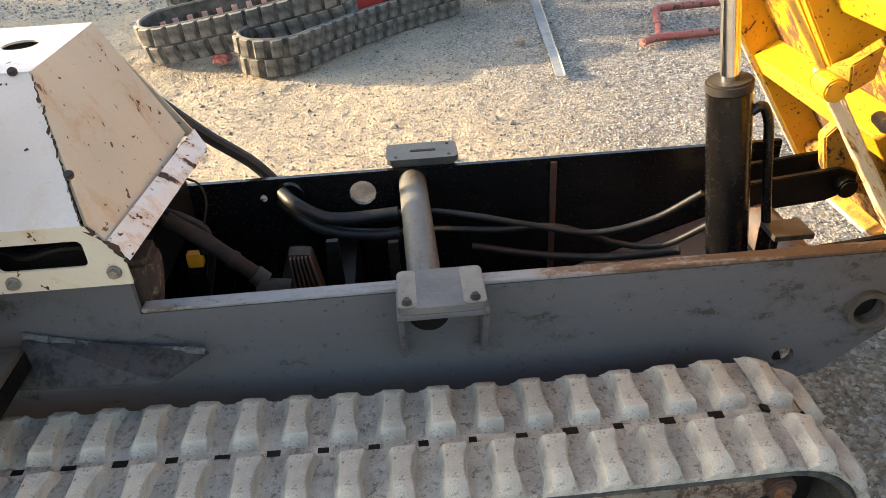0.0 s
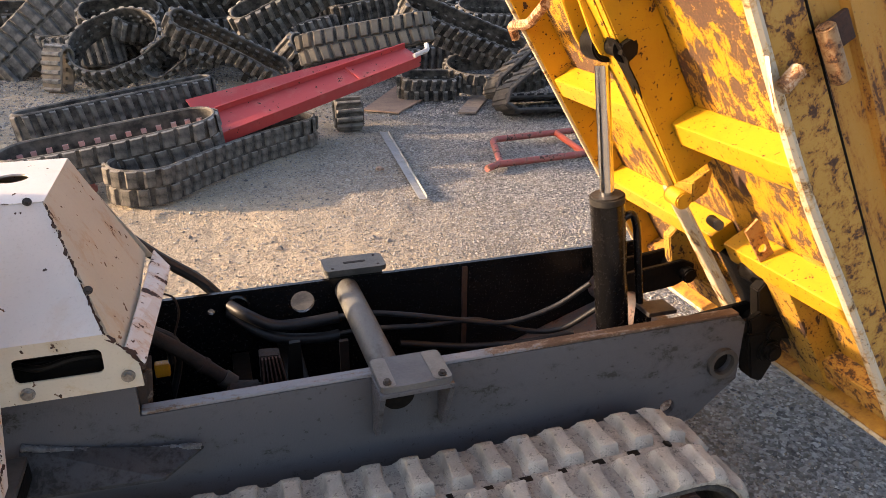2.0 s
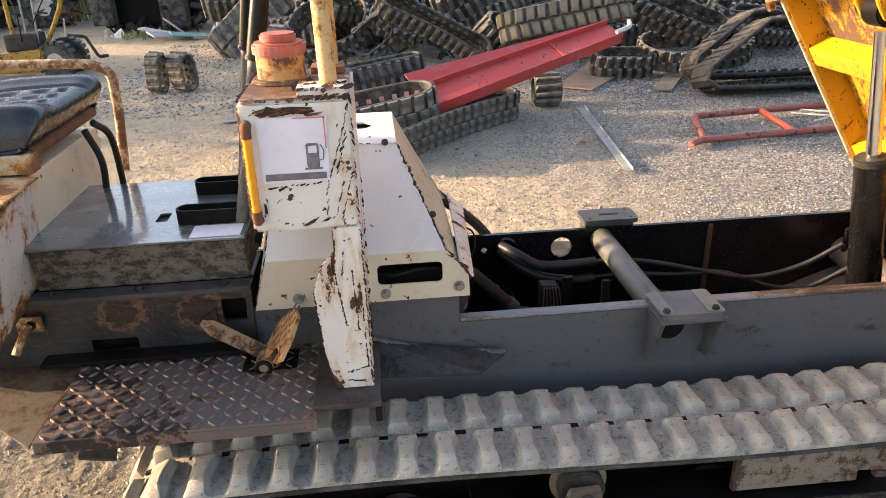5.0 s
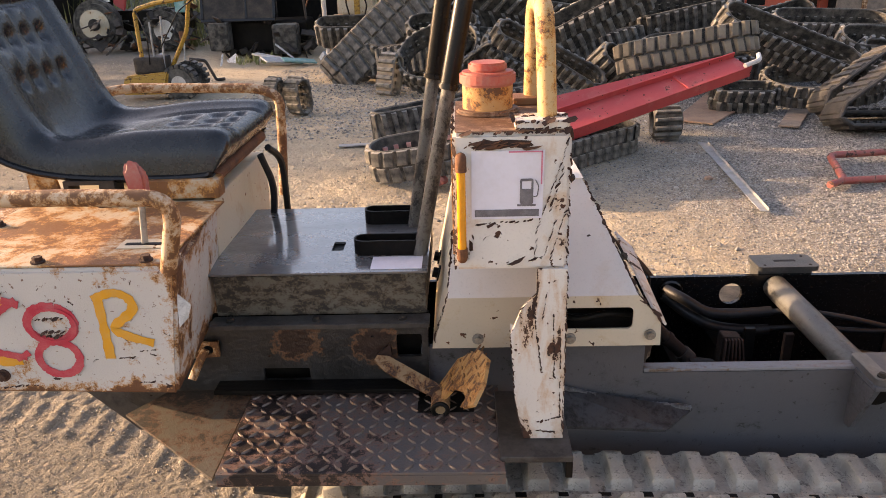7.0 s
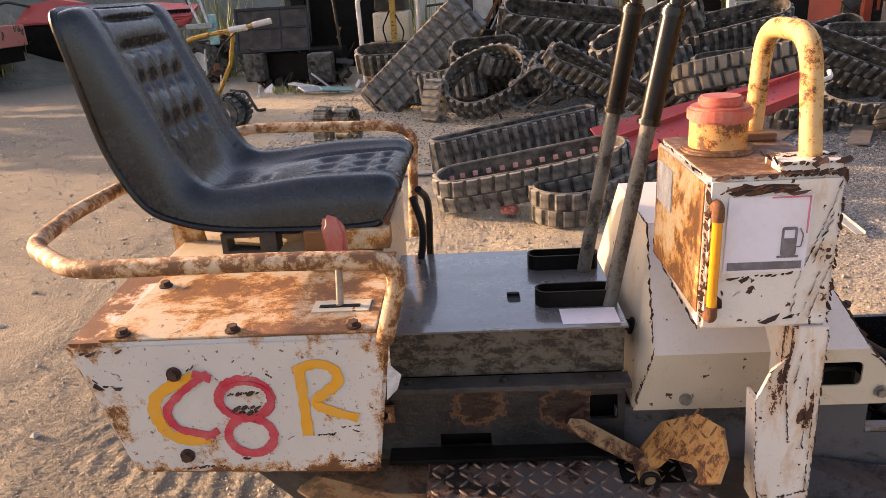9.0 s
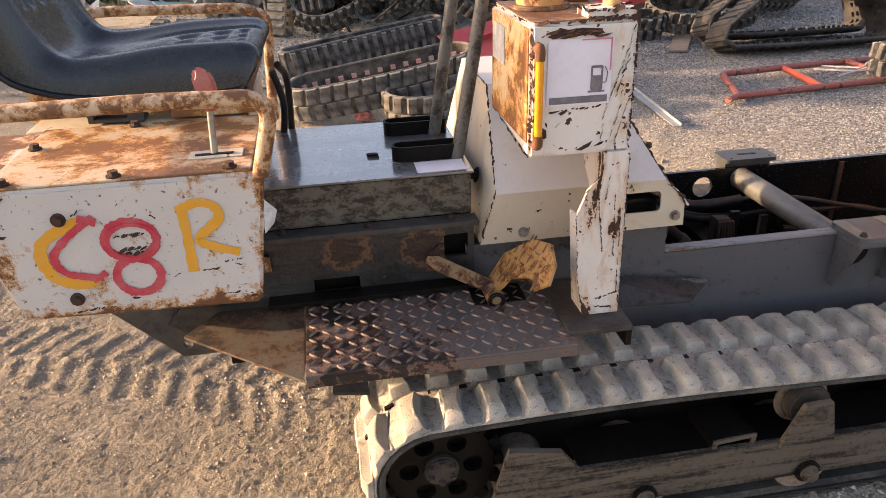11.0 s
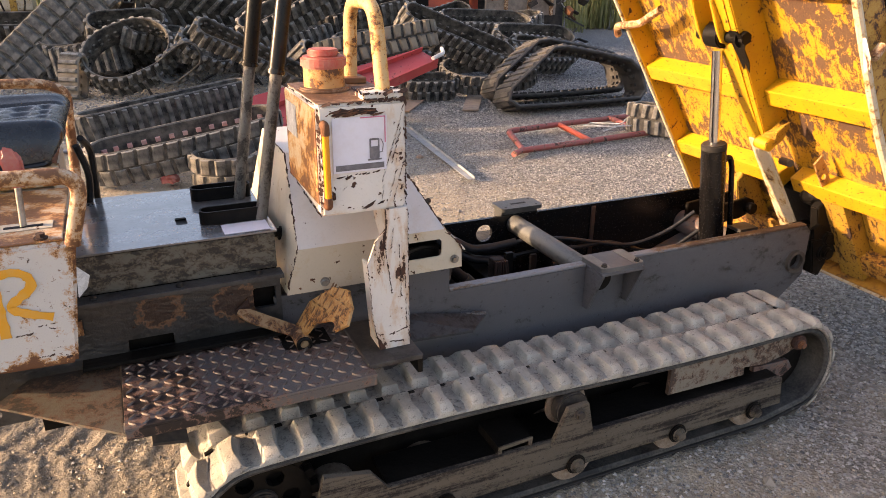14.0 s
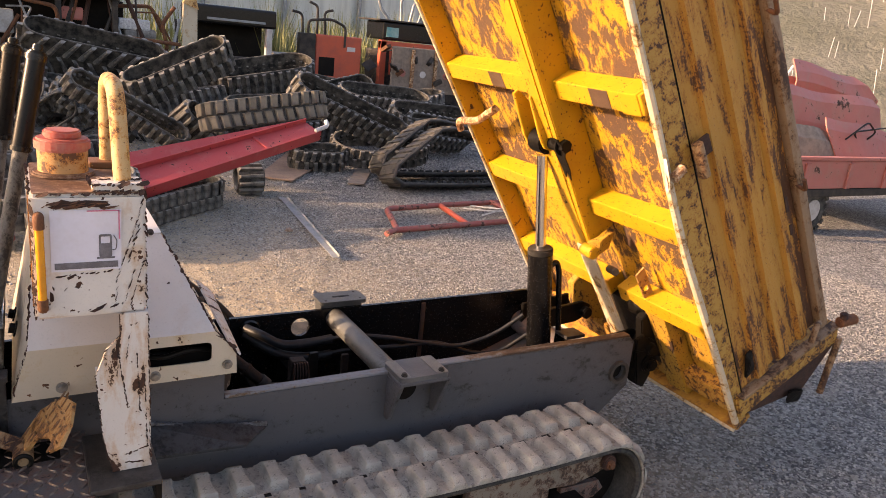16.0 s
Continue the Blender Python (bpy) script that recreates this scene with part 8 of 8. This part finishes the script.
m = thing("red_tractor", "small faded red tractor with a white grille", "tractor", pose(0, 0, 0))
part("bonnet", hull([(-7.10, 11.90, 1.10), (-6.62, 11.86, 1.06), (-6.25, 11.86, 1.02), (-5.80, 11.90, 0.98), (-7.05, 12.7, 1.20), (-6.40, 12.6, 1.28), (-5.60, 12.6, 1.20), (-5.57, 11.95, 1.02), (-7.1, 11.95, 0.86), (-6.25, 11.9, 0.72), (-5.60, 12.0, 0.90)], 0.03), RED_PAINT, m, "faded red bonnet", True)
part("nose", hull([(-6.62, 11.84, 1.05), (-6.28, 11.84, 1.01), (-6.30, 11.84, 0.70), (-6.60, 11.84, 0.74), (-6.62, 11.9, 1.05), (-6.28, 11.9, 1.01), (-6.30, 11.9, 0.70), (-6.60, 11.9, 0.74)]), DARK, m)
for k in range(6):
    part("grille_slat", box((-6.60, 11.815, 0.765 + 0.05 * k), (-6.31, 11.838, 0.79 + 0.05 * k), 0.004, m=pose(0, 0, 0, 0, 0, 0)), WHITE_PLAIN, m)
part("cheek", hull([(-6.26, 11.83, 1.03), (-6.00, 11.85, 1.00), (-6.26, 11.83, 0.72), (-6.12, 11.84, 0.62), (-6.26, 11.88, 1.03), (-6.00, 11.9, 1.00), (-6.26, 11.88, 0.72), (-6.12, 11.9, 0.62)], 0.01), RED_PAINT, m)
for k in range(6):
    part("vent_slot", box((-5.98 + 0.06 * k, 12.0 + 0.02 * k, 1.06), (-5.95 + 0.06 * k, 12.22 + 0.02 * k, 1.12), 0.003, m=pose(0, 0, 0.02, 0, 0, 0)), DARK, m)
part("exhaust", tube(bent([(-6.0, 11.86, 0.98), (-6.07, 11.84, 1.14), (-6.09, 11.84, 1.24)], 0.03), 0.035, 10), TREAD, m, "brown exhaust stack", True)
part("chassis", box((-6.8, 12.0, 0.3), (-5.2, 12.4, 0.62), 0.02), DARK, m)
w = part("wheel", rod((-6.52, 11.62, 0.44), (-6.52, 11.85, 0.44), 0.37, 28, bevel=0.05), RUBBER, m, "black tractor tyre", True)
part("rim", rod((-6.52, 11.60, 0.44), (-6.52, 11.80, 0.44), 0.25, 24, bevel=0.02), CREAM, w, "pale rim", True)
part("hub", rod((-6.52, 11.57, 0.44), (-6.52, 11.62, 0.44), 0.09, 16, bevel=0.01), DARK_METAL, w, "", True)
wheel(m, (-5.45, 11.75, 0.33), 0.33, 0.24)
for a, b, mat in (((-5.10, 11.0, 0.92), (-5.22, 11.0, 1.26), OLD_STICKER), ((-4.98, 11.0, 0.93), (-5.06, 11.0, 1.29), OLD_STICKER), ((-5.22, 11.0, 1.20), (-5.26, 11.0, 1.36), DARK_METAL), ((-5.05, 11.0, 1.22), (-5.09, 11.0, 1.34), TEAL)):
    part("lever", rod(a, b, 0.022, 8), mat, m, "", True)
part("lever_mount", box((-5.3, 10.95, 0.86), (-4.9, 11.05, 0.93), 0.01), GALV, m)
part("guard", box((-5.0, 11.02, 0.62), (-4.85, 11.06, 1.05), 0.02), TEAL, m, "green plastic guard")
m = thing("red_bonnet_machine", "second faded red machine behind the tractor", "machine", pose(0, 0, 0))
part("bonnet", hull([(-9.4, 13.4, 1.0), (-7.8, 13.4, 1.0), (-9.4, 14.2, 1.0), (-7.8, 14.2, 1.0), (-9.1, 13.5, 1.34), (-8.6, 13.5, 1.42), (-7.9, 13.5, 1.30), (-8.6, 14.1, 1.42)], 0.03), RED_PAINT, m, "", True)
part("body", box((-9.4, 13.5, 0.1), (-7.8, 14.2, 1.0), 0.03), DARK, m)
pipes(m, [[(-9.9, 13.4, 1.30), (-9.4, 13.4, 1.42), (-9.0, 13.4, 1.32)]], 0.025, DARK_METAL)
m = thing("red_trailer", "low red trailer by the yard's edge", "trailer", pose(0, 0, 0))
part("bed", box((-11.5, 11.3, 0.70), (-8.70, 12.6, 1.04), 0.02), PINK_PAINT, m)
part("rail", box((-11.5, 11.28, 1.0), (-8.69, 11.299, 1.05), 0.005), PINK_PAINT, m)
part("frame", box((-11.4, 11.35, 0.45), (-8.75, 12.5, 0.695), 0.01), DARK, m)
for x in (-9.3, -10.6):
    w = part("track_unit", plate([(x - 0.55, 0.05), (x + 0.45, 0.05), (x + 0.55, 0.25), (x + 0.3, 0.5), (x - 0.5, 0.45)], 0.25, upright(11.25)), RUBBER, m, "black rubber running gear")
m = thing("yellow_tiller", "yellow walking tiller with raised handlebars", "tiller", pose(0, 0, 0))
part("body", hull([(-4.20, 7.1, 0.06), (-3.75, 7.1, 0.06), (-4.20, 7.45, 0.06), (-3.75, 7.45, 0.06), (-4.15, 7.12, 0.24), (-3.70, 7.12, 0.28), (-4.15, 7.42, 0.24), (-3.70, 7.42, 0.28)], 0.02), MUSTARD, m, "yellow gearbox body")
part("engine", box((-4.05, 7.15, 0.25), (-3.75, 7.4, 0.42), 0.03), DARK_METAL, m)
wheel(m, (-3.62, 7.2, 0.16), 0.16, 0.12)
wheel(m, (-3.62, 7.5, 0.16), 0.16, 0.12)
pipes(m, [[(-3.97, 7.2, 0.25), (-3.97, 7.2, 0.86), (-3.75, 7.15, 0.92), (-3.30, 7.1, 0.98)], [(-3.72, 7.3, 0.3), (-3.50, 7.25, 0.65), (-3.42, 7.2, 0.95), (-3.1, 7.15, 1.02)]], 0.022, MUSTARD, "handlebar")
pipes(m, [[(-3.85, 7.2, 0.3), (-3.84, 7.2, 0.75)], [(-3.76, 7.2, 0.3), (-3.72, 7.2, 0.8)]], 0.010, GALV, "control_rod")
pipes(m, [[(-3.95, 7.18, 0.86), (-3.85, 7.12, 0.62), (-3.88, 7.15, 0.35)], [(-3.3, 7.1, 0.98), (-3.5, 7.1, 0.85), (-3.75, 7.15, 0.5)]], 0.006, BLACK, "cable")
for p, q in (((-3.42, 7.1, 0.97), (-3.25, 7.1, 0.985)), ((-3.2, 7.15, 1.0), (-3.02, 7.15, 1.03))):
    part("grip", rod(p, q, 0.028, 10), WHITE_PLAIN, m)
part("crank", tube(bent([(-3.9, 8.3, 0.26), (-3.72, 8.3, 0.24), (-3.62, 8.3, 0.02), (-3.52, 8.3, 0.03)], 0.03), 0.018, 8), DARK_METAL, m, "", True)

m = thing("teal_plastic_scrap", "broken teal and white plastic pieces on the sand", "plastic scrap", pose(-3.1, 9.6, 0.02))
for k, (x, y, z, a, mat) in enumerate(((0, 0, 0.02, 10, TEAL), (-0.25, 0.1, 0.08, -20, WHITE_PLAIN), (0.2, -0.1, 0.04, 30, TEAL), (-0.1, -0.15, 0.06, 60, OLD_STICKER))):
    part("sheet", box((-0.22, -0.07, 0), (0.22, 0.07, 0.02), 0.004, m=pose(x, y, z, 12 * (k - 1), 8, a)), mat, m)
m = thing("steel_strip", "short pale steel strip on the sand", "steel strip", pose(-1.55, 4.95, 0.012, 0, 0, 8))
part("web", box((-0.14, -0.03, 0), (0.14, 0.03, 0.01), 0.002), GALV, m)

# the pink wagon past the bed
m = thing("farm_wagon", "faded pink farm wagon loaded with bent red sheets", "wagon", pose(4.30, 3.20, 0, 0, 0, 0))
part("side_board", box((0.10, 0.0, 0.40), (2.6, 0.04, 0.64), 0.01), PINK_PAINT, m)
for x in (0.35, 0.95, 1.5, 2.1):
    part("batten", box((x, -0.02, 0.40), (x + 0.06, -0.001, 0.62), 0.004), PINK_PAINT, m)
part("rail", box((0.08, -0.015, 0.642), (2.6, 0.05, 0.67), 0.005), PINK_PAINT, m)
part("sill", box((0.10, 0.0, 0.33), (2.6, 0.08, 0.396), 0.005), DARK_METAL, m)
part("floor", box((0.10, 0.05, 0.42), (2.6, 1.5, 0.45), 0.004), WOOD, m)
part("far_board", box((0.10, 1.5, 0.40), (2.6, 1.54, 0.9), 0.01), PINK_PAINT, m)
wheel(m, (0.68, 0.13, 0.20), 0.20, 0.15)
wheel(m, (2.3, 0.13, 0.20), 0.20, 0.15)
part("sack", box((0.08, -0.02, 0.14), (0.20, 0.04, 0.36), 0.03), OLD_STICKER, m, "pale torn sack")
SHEETS = (
    (PINK_PAINT, "curved faded red sheet", ((1.42, 1.10, 1.43), (2.48, 1.10, 1.31)), ((1.36, 1.00, 1.32), (2.60, 1.00, 1.24)), ((1.36, 0.97, 1.24), (2.80, 0.97, 1.10)), ((1.40, 1.02, 0.90), (2.80, 1.02, 0.90))),
    (PINK_PAINT, "faded red sheet standing on end", ((1.15, 1.22, 1.31), (1.66, 1.22, 1.25)), ((1.15, 1.17, 1.12), (1.68, 1.17, 1.10)), ((1.18, 1.20, 0.455), (1.68, 1.20, 0.455))),
    (PINK_PAINT, "folded faded red sheet", ((0.92, 0.78, 1.20), (2.38, 0.78, 1.12)), ((0.89, 0.70, 1.11), (2.42, 0.70, 1.04)), ((0.90, 0.66, 0.90), (2.45, 0.66, 0.86)), ((0.92, 0.64, 0.455), (2.45, 0.64, 0.455))),
    (WOOD, "muddy brown board", ((0.42, 0.42, 0.95), (1.28, 0.40, 0.80)), ((0.46, 0.34, 0.84), (1.30, 0.32, 0.70)), ((0.50, 0.26, 0.455), (1.34, 0.24, 0.455))),
    (PINK_PAINT, "pale red folded sheet", ((1.11, 0.40, 0.97), (2.35, 0.40, 0.82)), ((1.07, 0.34, 0.88), (2.35, 0.34, 0.72)), ((1.30, 0.22, 0.455), (2.35, 0.22, 0.455))))
for k, (mat, word, *bands) in enumerate(SHEETS):
    bm = bmesh.new()
    rows = []
    for a, b in bands:
        a, b = Vector(a), Vector(b)
        rows.append([bm.verts.new(a.lerp(b, i / 10) + Vector((0, 0.014 * math.sin(0.9 * i + 2 * k), 0.016 * math.sin(0.7 * i + k)))) for i in range(11)])
    for a, b in zip(rows, rows[1:]):
        for i in range(10):
            bm.faces.new((a[i], b[i], b[i + 1], a[i + 1]))
    part("bent_sheet", bm, mat, m, word).modifiers.new("depth", "SOLIDIFY").thickness = 0.012
pipes(m, [[(1.3, 0.3, 0.78), (1.5, 0.25, 0.95), (1.75, 0.3, 0.85), (1.6, 0.35, 0.72), (1.4, 0.3, 0.85), (1.9, 0.3, 0.9)]], 0.008, BLACK, "wire")
m = thing("far_scrap_machine", "dark scrap machine with pale levers behind the wagon", "machine", pose(7.6, 6.4, 0))
part("body", box((0, 0, 0.2), (1.6, 0.7, 1.15), 0.05), BLACK, m)
pipes(m, [[(0.2, 0, 1.1), (0.25, 0, 1.5)], [(0.5, 0, 1.1), (0.45, 0, 1.42)], [(0.9, 0, 1.1), (1.1, 0, 1.4)], [(1.3, 0, 0.9), (1.6, 0, 1.2), (2.2, 0, 1.1)]], 0.02, WHITE_PLAIN, "lever")


# ---- bank, fence and weeds ----
def yard_edge():
    n = Nodes("far_bank")
    a, b = n.noise(0.5, 6, 0.6), n.noise(5.0, 5, 0.65)
    n.bump(b, 0.6, 0.3)
    f = n.ramp(n.math("ADD", a, n.math("MULTIPLY", n.math("SUBTRACT", b, 0.5), 0.5)), 0.36, 0.66)
    mat = n.done(n.mix(f, (0.150, 0.147, 0.122), (0.098, 0.102, 0.075)), 0.95)
    bm = bmesh.new()
    rows = []
    for i in range(90):
        ang = radians(-40 + 172 * i / 89)
        row = []
        for r, z in ((15.5, -0.1), (17.5, 0.7), (20, 2.6), (25, 6.0), (34, 10.0)):
            k = 1 + 0.05 * noise.noise(Vector((i * 0.25, r * 0.1, 0)))
            row.append(bm.verts.new((r * k * math.cos(ang) + 1, r * k * math.sin(ang), z * (0.9 + 0.3 * noise.noise(Vector((i * 0.21, 3.0, r * 0.05)))))))
        rows.append(row)
    for p, q in zip(rows, rows[1:]):
        for k in range(4):
            bm.faces.new((p[k], q[k], q[k + 1], p[k + 1]))
    tagged(part("backdrop", bm, mat, None, "dry grassy bank beyond the yard", True), category="bank", kind="structure")
    rng = random.Random(3)
    # rows of thin pale stakes on the bank
    for i in range(150):
        ang = radians(-25 + 75 * (i + rng.random()) / 150)
        r, z = rng.choice(((18.2, 1.15), (19.0, 1.75), (20.4, 2.85), (21.5, 3.6)))
        x, y = r * math.cos(ang) + 1, r * math.sin(ang)
        st = thing("stake", "thin pale stake standing on the bank", "stake", pose(x, y, z - 0.25), "stakes on the bank")
        part("pole", rod((0, 0, 0), (rng.uniform(-0.12, 0.12), rng.uniform(-0.1, 0.1), rng.uniform(0.40, 0.80)), 0.009, 6), OLD_STICKER, st)
    # a pale windbreak net on posts along the yard's far edge
    n = Nodes("windbreak_net")
    fold = n.noise(2.2, 5, 0.6, n.mapped((3, 3, 0.25)))
    net = n.done(n.mix(n.ramp(fold, 0.3, 0.7), (0.44, 0.44, 0.40), (0.66, 0.66, 0.60)), 0.8)
    f = thing("windbreak_fence", "pale grey windbreak net stretched between posts", "fence")
    for i in range(9):
        x = -2.5 + 1.6 * i
        part("post", rod((x, 14.6, 0), (x + rng.uniform(-0.04, 0.04), 14.6, 2.75), 0.035, 8), GALV, f)
        if i < 8:
            bm = bmesh.new()
            rows = []
            for k in range(9):
                u = x + 0.04 + 1.52 * k / 8
                rows.append([bm.verts.new((u, 14.65 + 0.05 * noise.noise(Vector((u * 2, z, 5))), z)) for z in (0.25, 0.9, 1.6, 2.2, 2.6)])
            for p, q in zip(rows, rows[1:]):
                for k in range(4):
                    bm.faces.new((p[k], q[k], q[k + 1], p[k + 1]))
            ob = part("net_panel", bm, net, f, "", True)
            ob.modifiers.new("depth", "SOLIDIFY").thickness = 0.004
            part("wire", rod((x, 14.6, 2.62), (x + 1.6, 14.6, 2.62), 0.008, 5), GALV, f)


yard_edge()


def weeds(name, label, clumps, seed):
    """Tufts of narrow blades, joined into one mesh."""
    rng = random.Random(seed)
    verts, faces = [], []
    for cx, cy, cz, r, high, count in clumps:
        for _ in range(count):
            a, d = rng.uniform(0, 6.28), r * rng.random() ** 0.5
            x, y = cx + d * math.cos(a), cy + d * math.sin(a)
            h, lean, w = high * rng.uniform(0.5, 1.1), rng.uniform(0, 0.4) * high, 0.006 + 0.008 * rng.random() * (high + 0.4)
            b = rng.uniform(0, 6.28)
            dx, dy = math.cos(b), math.sin(b)
            k = len(verts)
            verts += [(x - w * dy, y + w * dx, cz), (x + w * dy, y - w * dx, cz), (x + lean * 0.4 * dx + w * 0.7 * dy, y + lean * 0.4 * dy - w * 0.7 * dx, cz + h * 0.6), (x + lean * 0.4 * dx - w * 0.7 * dy, y + lean * 0.4 * dy + w * 0.7 * dx, cz + h * 0.6), (x + lean * dx, y + lean * dy, cz + h)]
            faces += [(k, k + 1, k + 2, k + 3), (k + 3, k + 2, k + 4)]
    me = bpy.data.meshes.new(name)
    me.from_pydata(verts, [], faces)
    me.materials.append(WEED)
    tagged(new(name, me), label, "weeds", kind="stuff")


rng = random.Random(9)
weeds("weeds", "yellow-green weeds along the yard's edge", [(rng.uniform(-2, 9), rng.uniform(10.9, 14.5), 0, rng.uniform(0.2, 0.5), rng.uniform(0.5, 1.3), 60) for _ in range(46)] + [(rng.uniform(0.5, 9), rng.uniform(11.6, 14.3), 0, rng.uniform(0.3, 0.6), rng.uniform(0.9, 1.7), 110) for _ in range(34)] + [(rng.uniform(-12, -3), rng.uniform(13.6, 15.5), 0, rng.uniform(0.3, 0.6), rng.uniform(0.8, 1.7), 70) for _ in range(26)] + [(-9.4, 12.6, 0, 0.25, 1.35, 90), (-5.2, 12.6, 0, 0.4, 1.3, 90)] + [(2.3, 10.4, 0, 0.4, 1.4, 160), (3.65, 10.6, 0, 0.3, 1.3, 120), (0.3, 10.4, 0, 0.5, 1.5, 160)], 4)
weeds("low_weeds", "small green weeds growing in the gravel", [(-3.6, 10.0, 0, 0.3, 0.12, 120)], 6)

def clutter(name, label, zones, seed, material):
    """Odd bars, sheets and blocks of scrap, joined into one mesh."""
    rng = random.Random(seed)
    bm = bmesh.new()
    for (x0, y0, z0), (x1, y1, z1), count in zones:
        for _ in range(count):
            at = pose(rng.uniform(x0, x1), rng.uniform(y0, y1), z0 + (z1 - z0) * rng.random() ** 1.6, rng.uniform(-60, 60), rng.uniform(-60, 60), rng.uniform(0, 180))
            kind = rng.random()
            if kind < 0.45:
                l, w, h = rng.uniform(0.15, 0.5), rng.uniform(0.01, 0.03), rng.uniform(0.01, 0.03)
            elif kind < 0.75:
                l, w, h = rng.uniform(0.08, 0.28), rng.uniform(0.06, 0.18), rng.uniform(0.006, 0.02)
            else:
                l, w, h = rng.uniform(0.05, 0.16), rng.uniform(0.05, 0.12), rng.uniform(0.04, 0.10)
            box((-l / 2, -w / 2, -h / 2), (l / 2, w / 2, h / 2), 0, bm, at)
    tagged(part(name, bm, material, None, label), label, "scrap", kind="stuff")


clutter("dark_scrap", "tangle of dark scrap steel under the machines", (((-6.9, 11.3, 0.03), (-4.6, 12.0, 0.6), 70), ((-4.4, 10.3, 0.03), (-2.9, 11.0, 0.55), 50), ((-1.3, 8.7, 0.1), (0.6, 9.4, 0.85), 70), ((1.0, 9.0, 0.1), (2.3, 9.4, 0.6), 40), ((3.5, 9.2, 0.05), (5.6, 9.9, 1.0), 60), ((-1.0, 7.0, 0.05), (3.0, 8.0, 0.3), 60)), 31, DARK_METAL)
clutter("rusty_scrap", "rusty bars and plates among the scrap", (((-1.3, 8.7, 0.2), (0.9, 9.3, 0.9), 22), ((-6.5, 11.3, 0.1), (-3.0, 11.8, 0.7), 20), ((3.6, 9.2, 0.2), (5.5, 9.8, 1.1), 20)), 32, RUST)
clutter("pale_scrap", "pale plastic and steel bits among the scrap", (((-1.2, 8.7, 0.5), (0.8, 9.2, 0.9), 8), ((-4.8, 9.6, 0.02), (-2.6, 10.2, 0.08), 12), ((4.2, 9.4, 0.3), (5.5, 9.8, 1.1), 8)), 33, OLD_STICKER)



def shade_tree(at, high, wide, seed):
    """A bushy tree added out of view on the sunward side, to cast dappled shade: tapered trunk, limbs, many leaves with
    gaps.
    """
    rng = random.Random(seed)
    t = thing("tree", "leafy broad tree added out of view to shade the yard", "tree", Matrix.Translation(at), "trees by the yard")
    bm = tube(smooth_path([(0, 0, 0), (0.08, 0.05, high * 0.3), (-0.05, 0.1, high * 0.65)]), 0.11, 9)
    for k in range(9):
        a, z = 2.4 * k, high * (0.18 + 0.055 * k)
        d = Vector((math.cos(a), math.sin(a), 0)) * wide * 0.75
        tube(smooth_path([(0, 0, z), d * 0.5 + Vector((0, 0, z + 0.3)), d + Vector((0, 0, z + 0.75))]), 0.035, 6, bm)
    part("trunk", bm, WOOD, t, "grey bark", True)
    verts, faces = [], []
    for _ in range(34):
        c = Vector((rng.uniform(-0.8, 0.8) * wide, rng.uniform(-0.8, 0.8) * wide, high * rng.uniform(0.12, 0.97)))
        r = rng.uniform(0.28, 0.55)
        for _ in range(50):
            p = c + Vector((rng.gauss(0, 1), rng.gauss(0, 1), rng.gauss(0, 1))).normalized() * r * rng.random() ** 0.5
            q = Matrix.Translation(p) @ pose(0, 0, 0, rng.uniform(-70, 70), rng.uniform(-70, 70), rng.uniform(0, 360))
            l, w, k = rng.uniform(0.08, 0.17), rng.uniform(0.035, 0.07), len(verts)
            verts += [q @ Vector(v) for v in ((-l, 0, 0), (0, -w, 0.02), (l, 0, 0), (0, w, 0.02))]
            faces += [(k, k + 1, k + 2), (k, k + 2, k + 3)]
    me = bpy.data.meshes.new("crown")
    me.from_pydata(verts, [], faces)
    me.materials.append(WEED)
    new("crown", me).parent = t


# Added row of unseen trees; their shade falls on the back yard.
for k in range(7):
    shade_tree((-13.5 - 0.7 * (k % 2), 9.05 + 1.75 * k, 0), (4.7 if k == 0 else 4.0 + 0.25 * (k % 3)), 1.15, 60 + k)
